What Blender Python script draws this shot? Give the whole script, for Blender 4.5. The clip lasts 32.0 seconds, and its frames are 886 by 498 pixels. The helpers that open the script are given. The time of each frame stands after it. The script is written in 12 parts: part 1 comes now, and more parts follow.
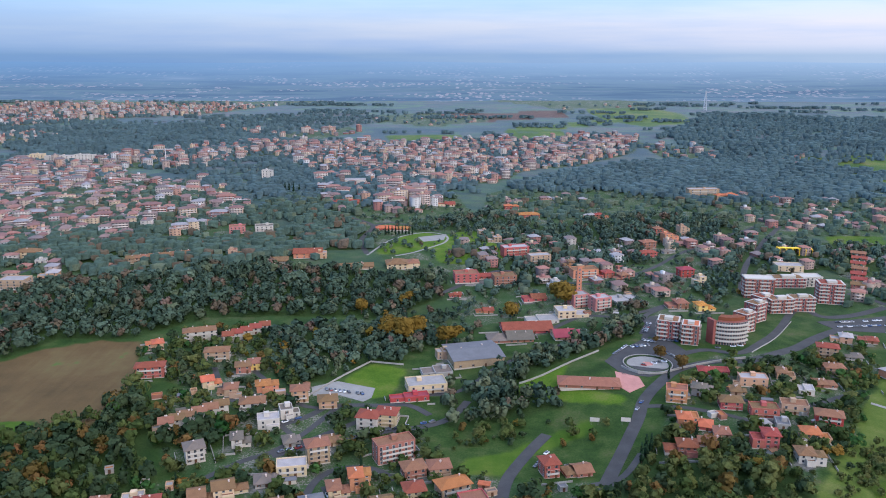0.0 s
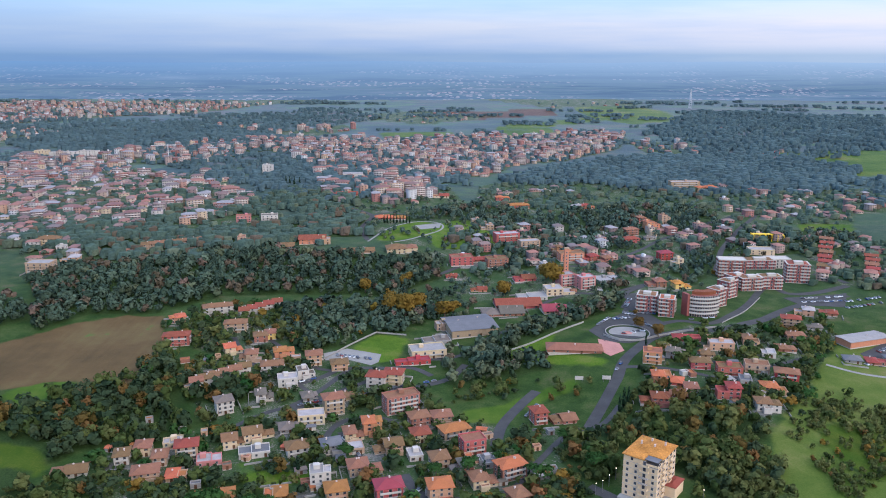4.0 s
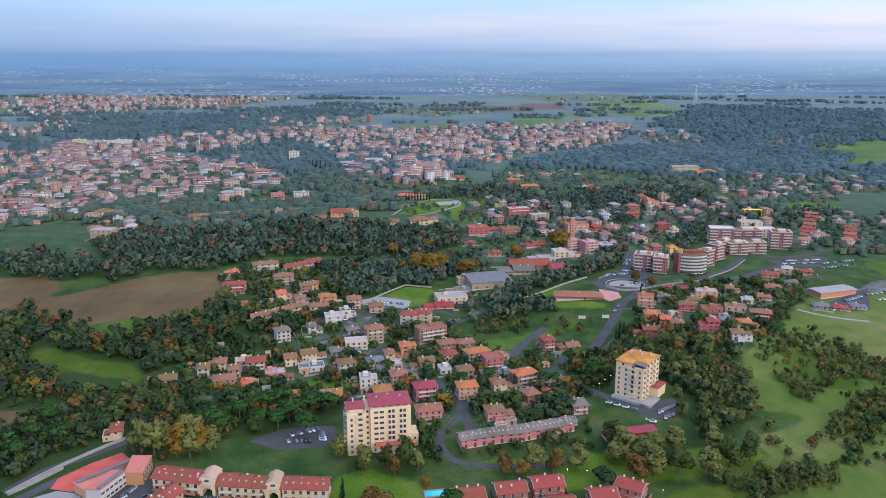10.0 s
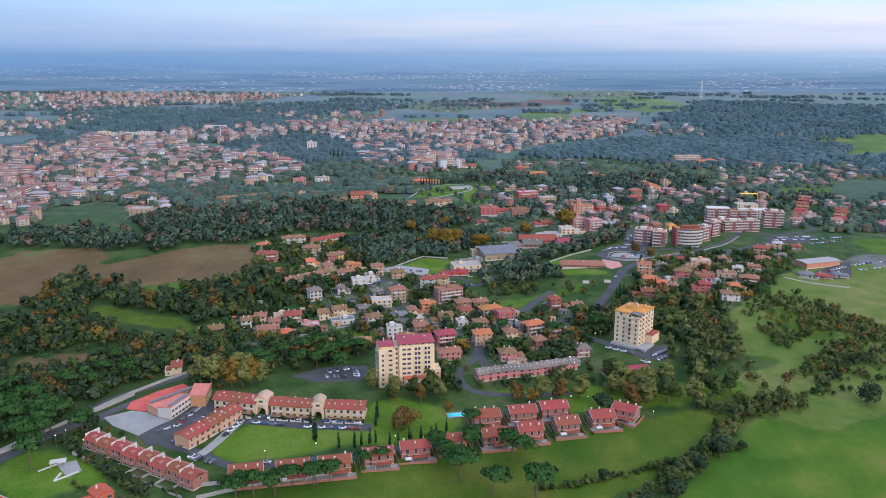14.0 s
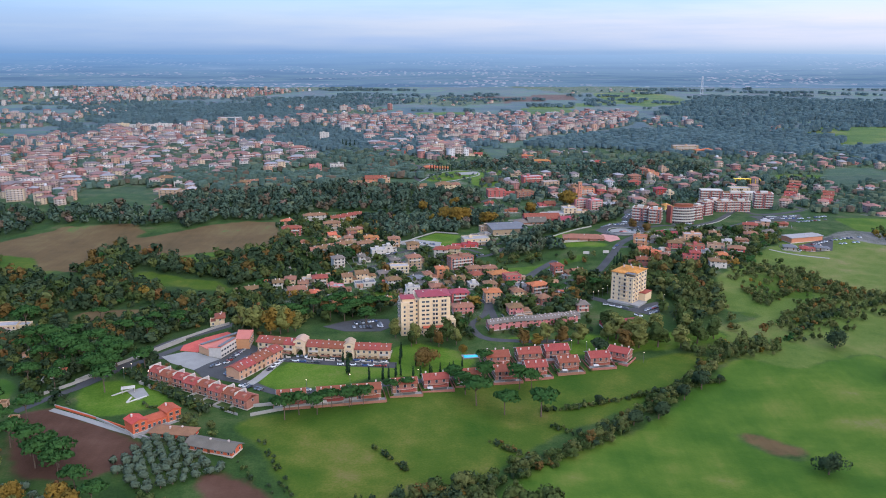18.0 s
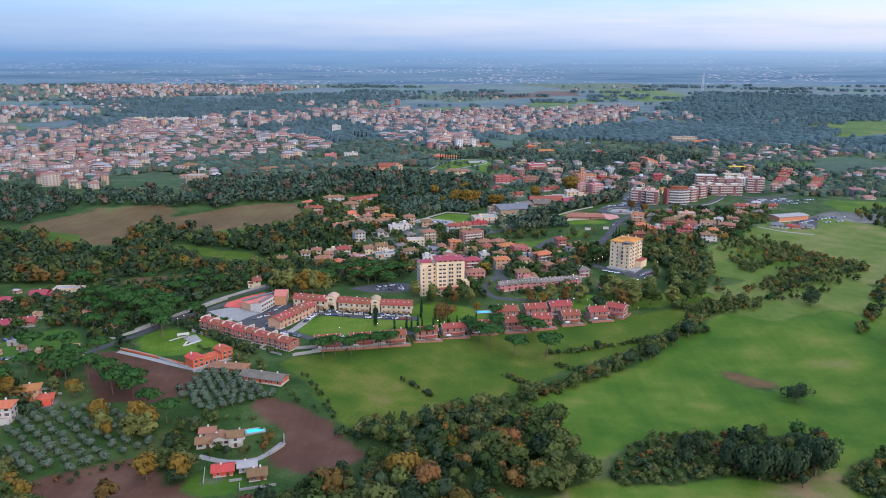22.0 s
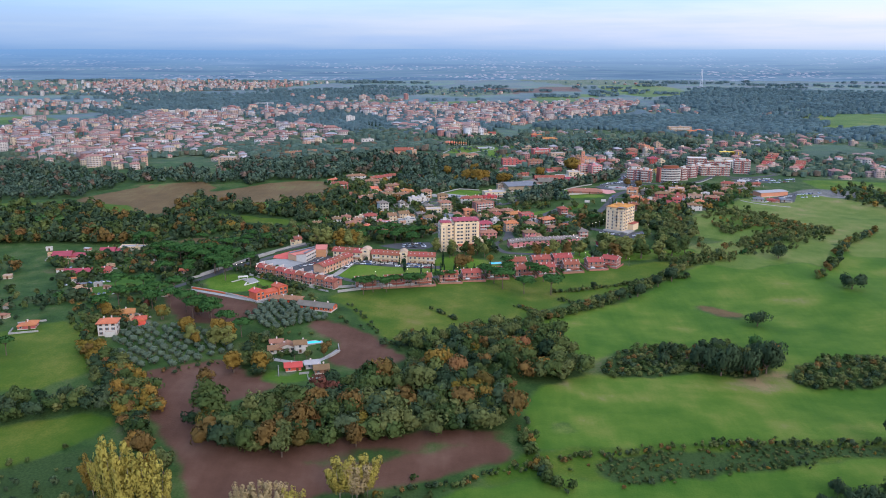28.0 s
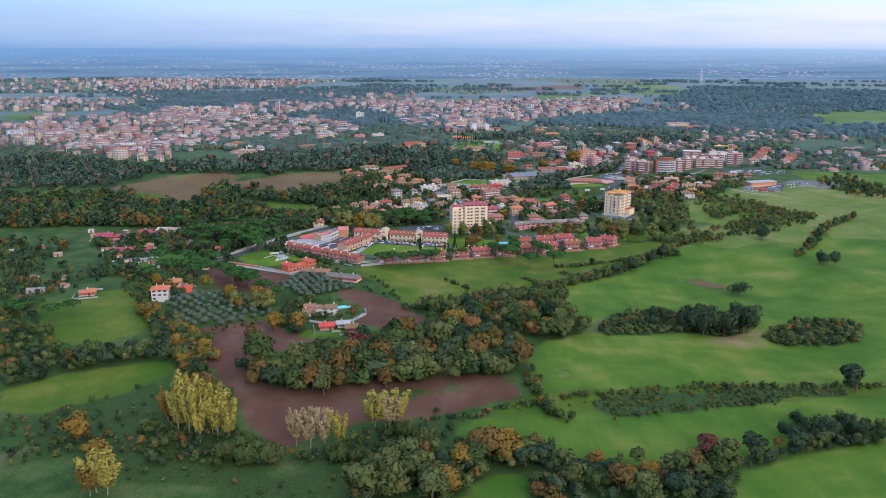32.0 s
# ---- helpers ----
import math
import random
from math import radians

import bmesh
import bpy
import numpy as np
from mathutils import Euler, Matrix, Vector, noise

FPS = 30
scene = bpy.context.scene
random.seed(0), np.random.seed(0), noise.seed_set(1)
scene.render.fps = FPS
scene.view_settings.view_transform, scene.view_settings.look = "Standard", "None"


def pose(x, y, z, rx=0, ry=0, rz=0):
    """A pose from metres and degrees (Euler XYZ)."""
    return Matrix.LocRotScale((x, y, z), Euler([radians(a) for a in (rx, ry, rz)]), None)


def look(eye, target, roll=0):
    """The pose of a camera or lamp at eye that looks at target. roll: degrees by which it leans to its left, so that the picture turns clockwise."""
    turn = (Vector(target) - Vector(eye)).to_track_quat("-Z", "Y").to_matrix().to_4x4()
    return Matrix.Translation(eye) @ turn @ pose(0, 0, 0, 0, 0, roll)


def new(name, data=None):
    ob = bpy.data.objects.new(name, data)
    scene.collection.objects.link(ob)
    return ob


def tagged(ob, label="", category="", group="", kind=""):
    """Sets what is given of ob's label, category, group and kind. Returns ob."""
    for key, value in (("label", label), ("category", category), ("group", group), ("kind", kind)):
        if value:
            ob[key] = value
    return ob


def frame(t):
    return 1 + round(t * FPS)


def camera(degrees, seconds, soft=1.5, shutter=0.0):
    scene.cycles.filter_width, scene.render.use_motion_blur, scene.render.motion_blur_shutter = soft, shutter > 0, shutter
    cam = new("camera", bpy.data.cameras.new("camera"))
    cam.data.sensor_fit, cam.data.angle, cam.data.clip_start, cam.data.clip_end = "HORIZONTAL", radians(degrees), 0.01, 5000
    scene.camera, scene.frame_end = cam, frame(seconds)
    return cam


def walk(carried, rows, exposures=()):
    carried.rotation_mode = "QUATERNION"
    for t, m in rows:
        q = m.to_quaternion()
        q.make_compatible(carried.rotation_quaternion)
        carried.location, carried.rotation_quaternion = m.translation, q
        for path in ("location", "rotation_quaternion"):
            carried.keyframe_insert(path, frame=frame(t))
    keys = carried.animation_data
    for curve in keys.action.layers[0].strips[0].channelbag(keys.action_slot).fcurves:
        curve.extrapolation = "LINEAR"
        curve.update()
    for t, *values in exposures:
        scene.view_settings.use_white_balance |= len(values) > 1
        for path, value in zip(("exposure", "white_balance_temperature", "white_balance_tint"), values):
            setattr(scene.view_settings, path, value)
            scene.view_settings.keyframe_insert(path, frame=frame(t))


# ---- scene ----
cam = camera(58.0, 32.0, soft=1.0)
walk(cam, [
    (0, pose(0.00, 0.00, 225.93, 76.337, -0.031, 0.008)),
    (1, pose(-1.49, -13.65, 225.06, 76.343, -0.049, -0.326)),
    (2, pose(-3.05, -27.77, 224.71, 76.350, -0.070, -0.600)),
    (3, pose(-4.96, -42.72, 224.66, 76.350, -0.064, -0.702)),
    (3.5, pose(-5.96, -50.51, 224.58, 76.344, -0.054, -0.739)),
    (5.5, pose(-10.06, -82.36, 223.93, 76.321, -0.029, -0.641)),
    (6, pose(-11.04, -90.21, 223.73, 76.329, -0.023, -0.598)),
    (7, pose(-12.93, -105.86, 222.51, 76.323, -0.003, -0.500)),
    (8, pose(-14.77, -121.63, 220.13, 76.306, 0.013, -0.389)),
    (9, pose(-16.71, -137.65, 217.24, 76.287, 0.012, -0.238)),
    (10, pose(-18.68, -154.00, 214.38, 76.269, 0.027, -0.075)),
    (11, pose(-20.54, -170.46, 211.72, 76.254, 0.046, 0.077)),
    (12, pose(-22.47, -186.91, 209.14, 76.257, 0.027, 0.244)),
    (13, pose(-24.40, -203.37, 206.75, 76.258, 0.010, 0.358)),
    (14, pose(-26.20, -219.67, 204.49, 76.261, 0.012, 0.483)),
    (14.5, pose(-27.04, -227.73, 203.50, 76.267, 0.017, 0.523)),
    (16.5, pose(-30.71, -260.10, 199.23, 76.220, 0.015, 0.672)),
    (17.5, pose(-32.61, -276.16, 196.91, 76.176, -0.003, 0.710)),
    (19, pose(-35.75, -300.34, 193.55, 76.140, -0.021, 0.789)),
    (20, pose(-37.84, -316.41, 191.56, 76.133, -0.008, 0.844)),
    (21, pose(-39.78, -332.52, 189.63, 76.131, 0.016, 0.882)),
    (22, pose(-41.66, -348.89, 187.82, 76.127, 0.034, 0.969)),
    (23, pose(-43.47, -365.23, 185.96, 76.107, 0.042, 1.021)),
    (24, pose(-45.54, -381.27, 184.06, 76.111, 0.063, 1.050)),
    (25, pose(-47.52, -397.42, 181.99, 76.109, 0.053, 1.064)),
    (26, pose(-49.49, -413.69, 180.14, 76.119, 0.031, 1.066)),
    (26.5, pose(-50.46, -421.88, 179.38, 76.099, 0.019, 1.082)),
    (28.5, pose(-54.23, -454.46, 177.90, 76.077, -0.027, 1.182)),
    (29, pose(-55.18, -462.42, 177.73, 76.067, -0.031, 1.208)),
    (30, pose(-57.20, -478.37, 177.55, 76.052, -0.025, 1.260)),
    (31, pose(-59.03, -494.54, 177.33, 76.042, -0.021, 1.304)),
    (32, pose(-60.57, -510.54, 176.83, 76.035, -0.040, 1.324)),
], exposures=[(0, 0.04, 5300, 13), (12, 0.05, 5300, 13), (32, 0.16, 5250, 13)])

# ---- sky, sun ----
world = bpy.data.worlds.new("sky")
scene.world = world
world.use_nodes = True
wn, wl = world.node_tree.nodes, world.node_tree.links
wn.clear()


def wnode(kind, **values):
    n = wn.new(kind)
    for k, v in values.items():
        n.inputs[k].default_value = v
    return n


w_out = wn.new("ShaderNodeOutputWorld")
w_bg = wnode("ShaderNodeBackground", Strength=1.0)
nishita = wn.new("ShaderNodeTexSky")
nishita.sky_type, nishita.sun_disc = "NISHITA", False
nishita.sun_elevation, nishita.sun_rotation = radians(24), radians(150)
nishita.air_density, nishita.dust_density = 1.2, 2.0
coord = wn.new("ShaderNodeTexCoord")
split = wn.new("ShaderNodeSeparateXYZ")
wl.new(coord.outputs["Generated"], split.inputs[0])
# thin high cloud: pale lilac veil over clear blue, hazier towards the horizon
veil = wn.new("ShaderNodeValToRGB")
veil.color_ramp.elements[0].position, veil.color_ramp.elements[0].color = 0.0, (0.25, 0.35, 0.47, 1)
veil.color_ramp.elements[1].position, veil.color_ramp.elements[1].color = 1.0, (1.36, 1.38, 1.50, 1)
for at, c in ((0.005, (0.33, 0.41, 0.52, 1)), (0.012, (0.40, 0.455, 0.55, 1)), (0.035, (0.46, 0.48, 0.55, 1)), (0.06, (0.36, 0.47, 0.61, 1)), (0.12, (0.46, 0.56, 0.78, 1)), (0.28, (0.82, 0.90, 1.06, 1)), (0.6, (1.16, 1.20, 1.33, 1))):
    e = veil.color_ramp.elements.new(at)
    e.color = c
wl.new(split.outputs["Z"], veil.inputs[0])
stretch = wn.new("ShaderNodeMapping")
stretch.inputs["Scale"].default_value = (2.2, 2.2, 26.0)
wl.new(coord.outputs["Generated"], stretch.inputs[0])
cloud = wnode("ShaderNodeTexNoise", Scale=1.6, Detail=5.0, Roughness=0.55)
wl.new(stretch.outputs[0], cloud.inputs["Vector"])
cloud_ramp = wn.new("ShaderNodeValToRGB")
cloud_ramp.color_ramp.elements[0].position, cloud_ramp.color_ramp.elements[0].color = 0.38, (0.86, 0.92, 1.02, 1)
cloud_ramp.color_ramp.elements[1].position, cloud_ramp.color_ramp.elements[1].color = 0.62, (1.14, 1.06, 1.02, 1)
wl.new(cloud.outputs[0], cloud_ramp.inputs[0])
tint = wn.new("ShaderNodeMix")
tint.data_type, tint.blend_type = "RGBA", "MULTIPLY"
tint.inputs["Factor"].default_value = 1.0
wl.new(veil.outputs[0], tint.inputs[6])
wl.new(cloud_ramp.outputs[0], tint.inputs[7])
# clearer and bluer to the west
westward = wn.new("ShaderNodeValToRGB")
westward.color_ramp.elements[0].position, westward.color_ramp.elements[0].color = 0.0, (0.47, 0.67, 0.87, 1)
westward.color_ramp.elements[1].position, westward.color_ramp.elements[1].color = 1.0, (1.56, 1.38, 1.22, 1)
lean = wn.new("ShaderNodeMapRange")
lean.inputs["From Min"].default_value, lean.inputs["From Max"].default_value = -0.55, 0.55
westward.color_ramp.elements.new(0.55).color = (1.02, 1.02, 1.02, 1)
wl.new(split.outputs["X"], lean.inputs["Value"])
wl.new(lean.outputs[0], westward.inputs[0])
graded = wn.new("ShaderNodeMix")
graded.data_type, graded.blend_type = "RGBA", "MULTIPLY"
graded.inputs["Factor"].default_value = 1.0
wl.new(tint.outputs[2], graded.inputs[6])
wl.new(westward.outputs[0], graded.inputs[7])
both = wn.new("ShaderNodeMix")
both.data_type, both.blend_type = "RGBA", "ADD"
both.inputs["Factor"].default_value = 0.06
wl.new(graded.outputs[2], both.inputs[6])
wl.new(nishita.outputs[0], both.inputs[7])
wl.new(both.outputs[2], w_bg.inputs["Color"])
wl.new(w_bg.outputs[0], w_out.inputs["Surface"])

sun_lamp = bpy.data.lights.new("sun", "SUN")
sun_lamp.energy, sun_lamp.angle, sun_lamp.color = 1.45, radians(22), (1.0, 0.86, 0.66)
sun = new("sun", sun_lamp)
sun.matrix_world = look((0, 0, 0), (-0.42, 0.80, -0.46))


# ---- materials ----
def material(name, colour, rough=0.8, vary=0.25, scale=0.6, fine=6.0, bump=0.0, random_tint=0.0, island=False, palette=(), metal=0.0, specular=0.12,
             sheen=0.0, waves=0.0, through_leaf=0.0, coat=0.0):
    """A procedural surface: a base colour broken at two scales, with relief. palette: colours picked per object or per island."""
    m = bpy.data.materials.new(name)
    m.use_nodes = True
    n, l = m.node_tree.nodes, m.node_tree.links
    p = n["Principled BSDF"]
    p.inputs["Roughness"].default_value, p.inputs["Metallic"].default_value = rough, metal
    p.inputs["Specular IOR Level"].default_value = specular
    if sheen:
        p.inputs["Sheen Weight"].default_value, p.inputs["Sheen Roughness"].default_value = sheen, 0.5
    if coat:
        p.inputs["Coat Weight"].default_value, p.inputs["Coat Roughness"].default_value, p.inputs["Coat IOR"].default_value = coat, 0.5, 1.6
    c = n.new("ShaderNodeTexCoord")
    geo = n.new("ShaderNodeNewGeometry")
    where = geo.outputs["Position"]
    if island:
        pick = geo.outputs["Random Per Island"]
    else:
        pick = n.new("ShaderNodeObjectInfo").outputs["Random"]
    base = None
    if palette:
        ramp = n.new("ShaderNodeValToRGB")
        ramp.color_ramp.interpolation = "CONSTANT"
        while len(ramp.color_ramp.elements) < len(palette):
            ramp.color_ramp.elements.new(0.5)
        for i, col in enumerate(palette):
            ramp.color_ramp.elements[i].position, ramp.color_ramp.elements[i].color = i / len(palette), (*col, 1)
        l.new(pick, ramp.inputs[0])
        base = ramp.outputs[0]
    broad = n.new("ShaderNodeTexNoise")
    broad.inputs["Scale"].default_value, broad.inputs["Detail"].default_value = scale, 4
    l.new(where, broad.inputs["Vector"])
    small = n.new("ShaderNodeTexNoise")
    small.inputs["Scale"].default_value, small.inputs["Detail"].default_value = fine, 3
    l.new(where, small.inputs["Vector"])
    total = n.new("ShaderNodeMath")
    total.operation = "ADD"
    l.new(broad.outputs[0], total.inputs[0])
    l.new(small.outputs[0], total.inputs[1])
    value = n.new("ShaderNodeMapRange")
    value.inputs["From Min"].default_value, value.inputs["From Max"].default_value = 0.6, 1.4
    value.inputs["To Min"].default_value, value.inputs["To Max"].default_value = 1 - vary, 1 + vary
    l.new(total.outputs[0], value.inputs["Value"])
    hsv = n.new("ShaderNodeHueSaturation")
    hsv.inputs["Color"].default_value = (*colour, 1)
    if base is not None:
        l.new(base, hsv.inputs["Color"])
    last = value.outputs[0]
    if through_leaf:
        # each tree of a wood a little lighter or darker, greener or browner than its neighbour
        whole = n.new("ShaderNodeAttribute")
        whole.attribute_name = "tint"
        lift = n.new("ShaderNodeMath")
        lift.operation, lift.inputs[1].default_value, lift.inputs[2].default_value = "MULTIPLY_ADD", 0.75, 1.0
        l.new(whole.outputs["Fac"], lift.inputs[0])
        both = n.new("ShaderNodeMath")
        both.operation = "MULTIPLY"
        l.new(last, both.inputs[0])
        l.new(lift.outputs[0], both.inputs[1])
        last = both.outputs[0]
        warm = n.new("ShaderNodeMath")
        warm.operation, warm.inputs[1].default_value, warm.inputs[2].default_value = "MULTIPLY_ADD", -0.055, 0.5
        l.new(whole.outputs["Fac"], warm.inputs[0])
        l.new(warm.outputs[0], hsv.inputs["Hue"])
    if random_tint:
        r = n.new("ShaderNodeMapRange")
        r.inputs["To Min"].default_value, r.inputs["To Max"].default_value = 1 - random_tint, 1 + random_tint
        l.new(pick, r.inputs["Value"])
        mul = n.new("ShaderNodeMath")
        mul.operation = "MULTIPLY"
        l.new(last, mul.inputs[0])
        l.new(r.outputs[0], mul.inputs[1])
        last = mul.outputs[0]
        h = n.new("ShaderNodeMapRange")
        h.inputs["To Min"].default_value, h.inputs["To Max"].default_value = 0.5 + random_tint * 0.10, 0.5 - random_tint * 0.10
        l.new(pick, h.inputs["Value"])
        if not through_leaf:
            l.new(h.outputs[0], hsv.inputs["Hue"])
    l.new(last, hsv.inputs["Value"])
    l.new(hsv.outputs[0], p.inputs["Base Color"])
    height = small.outputs[0]
    if waves:
        wv = n.new("ShaderNodeTexWave")
        wv.inputs["Scale"].default_value, wv.inputs["Distortion"].default_value = waves, 0.6
        l.new(c.outputs["Object"], wv.inputs["Vector"])
        height = wv.outputs[0]
    if bump:
        b = n.new("ShaderNodeBump")
        b.inputs["Strength"].default_value, b.inputs["Distance"].default_value = bump, 0.1
        l.new(height, b.inputs["Height"])
        l.new(b.outputs[0], p.inputs["Normal"])
    if through_leaf:
        tr = n.new("ShaderNodeBsdfTranslucent")
        l.new(hsv.outputs[0], tr.inputs["Color"])
        mix = n.new("ShaderNodeMixShader")
        mix.inputs[0].default_value = through_leaf
        l.new(p.outputs[0], mix.inputs[1])
        l.new(tr.outputs[0], mix.inputs[2])
        l.new(mix.outputs[0], n["Material Output"].inputs["Surface"])
    return m


WALL = {
    "white": material("white_plaster", (0.46, 0.415, 0.355), vary=0.12, random_tint=0.08, bump=0.1),
    "cream": material("cream_plaster", (0.52, 0.40, 0.245), vary=0.14, random_tint=0.10, bump=0.1),
    "tower": material("pale_cream_render", (0.64, 0.475, 0.285), vary=0.10, bump=0.1),
    "tan": material("tan_plaster", (0.36, 0.25, 0.16), vary=0.16, random_tint=0.12, bump=0.1),
    "peach": material("peach_plaster", (0.46, 0.275, 0.165), vary=0.14, random_tint=0.12, bump=0.1),
    "pink": material("pink_plaster", (0.46, 0.18, 0.16), vary=0.14, random_tint=0.10, bump=0.1),
    "orange": material("orange_plaster", (0.46, 0.21, 0.11), vary=0.16, random_tint=0.12, bump=0.1),
    "red": material("red_plaster", (0.36, 0.105, 0.085), vary=0.18, random_tint=0.14, bump=0.1),
    "crimson": material("crimson_plaster", (0.36, 0.055, 0.055), vary=0.16, random_tint=0.10, bump=0.1),
    "brick": material("brick_facing", (0.285, 0.128, 0.088), vary=0.2, fine=9, random_tint=0.12, bump=0.2),
    "yellow": material("yellow_plaster", (0.74, 0.50, 0.16), vary=0.14, random_tint=0.10, bump=0.1),
    "vermilion": material("vermilion_plaster", (0.50, 0.10, 0.05), vary=0.16, random_tint=0.10, bump=0.1),
    "russet": material("russet_facing_brick", (0.245, 0.082, 0.066), vary=0.2, fine=9, random_tint=0.12, bump=0.2),
    "grey": material("grey_plaster", (0.29, 0.27, 0.245), vary=0.16, random_tint=0.12, bump=0.1),
}
ROOF = {
    "red": material("red_clay_tiles", (0.240, 0.066, 0.040), rough=0.75, vary=0.16, scale=0.3, fine=2.5, bump=0.6, waves=1.6, random_tint=0.15),
    "brown": material("weathered_brown_tiles", (0.22, 0.115, 0.060), rough=0.8, vary=0.18, scale=0.3, fine=2.5, bump=0.6, waves=1.6, random_tint=0.2),
    "terracotta": material("terracotta_tiles", (0.38, 0.14, 0.052), rough=0.78, vary=0.18, scale=0.3, fine=2.5, bump=0.6, waves=1.6, random_tint=0.2),
    "orange": material("lichened_orange_tiles", (0.440, 0.192, 0.040), rough=0.8, vary=0.5, scale=0.16, fine=1.2, bump=0.5, waves=1.6),
    "crimson": material("crimson_roof_sheet", (0.25, 0.046, 0.056), rough=0.6, vary=0.15, scale=0.2, bump=0.4, waves=1.0),
    "vermilion": material("vermilion_clay_tiles", (0.37, 0.08, 0.045), rough=0.8, vary=0.16, scale=0.3, fine=2.5, bump=0.6, waves=1.6, random_tint=0.12),
    "grey": material("grey_roofing_felt", (0.14, 0.115, 0.088), rough=0.75, vary=0.25, scale=0.25, random_tint=0.2),
    "pale": material("pale_roof_paving", (0.31, 0.28, 0.26), rough=0.85, vary=0.22, scale=0.25, random_tint=0.15),
    "slate": material("blue_grey_metal_roof", (0.135, 0.132, 0.135), rough=0.7, vary=0.2, scale=0.2, bump=0.3, waves=0.5),
}
GLASS = material("dark_window_glass", (0.055, 0.06, 0.07), rough=0.15, vary=0.3, specular=0.6, random_tint=0.5)
FRAME = material("window_frame_paint", (0.42, 0.38, 0.34), rough=0.6, vary=0.2)
SHUTTER = material("brown_shutter_paint", (0.13, 0.075, 0.05), rough=0.6, vary=0.25)
BALCONY = material("balcony_concrete", (0.46, 0.40, 0.33), vary=0.18)
RAIL = material("balcony_rail_metal", (0.16, 0.15, 0.15), rough=0.5, metal=0.4)
WOOD = material("dark_door_wood", (0.11, 0.055, 0.03), rough=0.55, vary=0.3)
CHIMNEY = material("chimney_render", (0.55, 0.44, 0.38), vary=0.2)
ASPHALT = material("asphalt", (0.062, 0.060, 0.058), rough=0.9, vary=0.25, scale=0.12, fine=3, specular=0.1)
PAVING = material("light_paving", (0.24, 0.225, 0.20), rough=0.85, vary=0.2, scale=0.15, fine=2)
CONCRETE = material("wall_concrete", (0.29, 0.27, 0.24), rough=0.85, vary=0.22, scale=0.2, fine=3)
REDPAVE = material("red_brick_paving", (0.42, 0.20, 0.16), rough=0.85, vary=0.2, scale=0.2, fine=3)
BARK = material("bark", (0.12, 0.085, 0.06), rough=0.9, vary=0.35, scale=2, fine=9, bump=0.4)
PALEBARK = material("pale_poplar_bark", (0.24, 0.205, 0.15), rough=0.9, vary=0.3, scale=2, fine=9, bump=0.3)
LEAF = {
    "green": material("broad_leaves", (0.085, 0.113, 0.032), rough=0.7, vary=0.5, scale=0.11, fine=2.2, random_tint=0.07, through_leaf=0.42, specular=0.03, island=True),
    "olive": material("olive_leaves", (0.098, 0.126, 0.080), rough=0.7, vary=0.35, scale=0.3, fine=2.2, random_tint=0.07, through_leaf=0.15, specular=0.05, island=True),
    "pine": material("pine_needles", (0.052, 0.110, 0.028), rough=0.7, vary=0.4, scale=0.2, fine=2.2, random_tint=0.07, through_leaf=0.35, specular=0.03, island=True),
    "cypress": material("cypress_needles", (0.020, 0.040, 0.020), rough=0.7, vary=0.4, scale=0.4, fine=2.2, random_tint=0.07, through_leaf=0.1, specular=0.03, island=True),
    "yellow": material("yellow_autumn_leaves", (0.245, 0.158, 0.030), rough=0.7, vary=0.45, scale=0.16, fine=2.2, random_tint=0.07, through_leaf=0.42, specular=0.03, island=True),
    "pale": material("pale_yellow_poplar_leaves", (0.34, 0.28, 0.055), rough=0.7, vary=0.4, scale=0.2, fine=2.2, random_tint=0.07, through_leaf=0.3, specular=0.03, island=True),
    "buff": material("buff_poplar_leaves", (0.36, 0.27, 0.13), rough=0.7, vary=0.4, scale=0.2, fine=2.2, random_tint=0.07, through_leaf=0.3, specular=0.03, island=True),
    "autumn": material("russet_autumn_leaves", (0.178, 0.112, 0.034), rough=0.7, vary=0.45, scale=0.13, fine=2.2, random_tint=0.07, through_leaf=0.42, specular=0.03, island=True),
    "straw": material("light_olive_leaves", (0.200, 0.205, 0.058), rough=0.7, vary=0.4, scale=0.2, fine=2.2, random_tint=0.07, through_leaf=0.42, specular=0.03, island=True),
    "red": material("red_autumn_leaves", (0.140, 0.055, 0.036), rough=0.7, vary=0.4, scale=0.2, fine=2.2, random_tint=0.07, through_leaf=0.4, specular=0.03, island=True),
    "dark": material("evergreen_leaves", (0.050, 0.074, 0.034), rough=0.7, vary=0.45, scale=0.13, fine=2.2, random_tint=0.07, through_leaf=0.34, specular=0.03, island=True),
}


# ---- lie of the land ----
HILLS = []


def hill(x, y, z):
    """A known height of the ground; the sheet runs smoothly between them."""
    HILLS.append((x, y, z))


for row in (
    "-72 196 8", "-160 203 12", "-136 98 9.5", "-145 -28 3", "-268 11 8", "-188 91 9", "-398 224 -1", "-300 -150 -4",
    "-100 -200 -8", "100 -200 -9", "160 -73 -5", "109 27 -1", "150 75 -1", "252 155 2", "214 206 11", "11 93 7",
    "73 183 7", "56 251 8", "98 298 16", "-55 240 7", "15 266 14", "175 392 16", "295 406 6", "315 523 7",
    "136 483 17", "205 545 18", "70 391 8", "4 575 9", "-190 502 15", "-389 672 20", "-140 805 22", "272 930 13",
    "-135 1200 26", "-285 1270 24", "-560 480 8", "560 420 6", "420 120 4",
):
    hill(*[float(v) for v in row.split()])


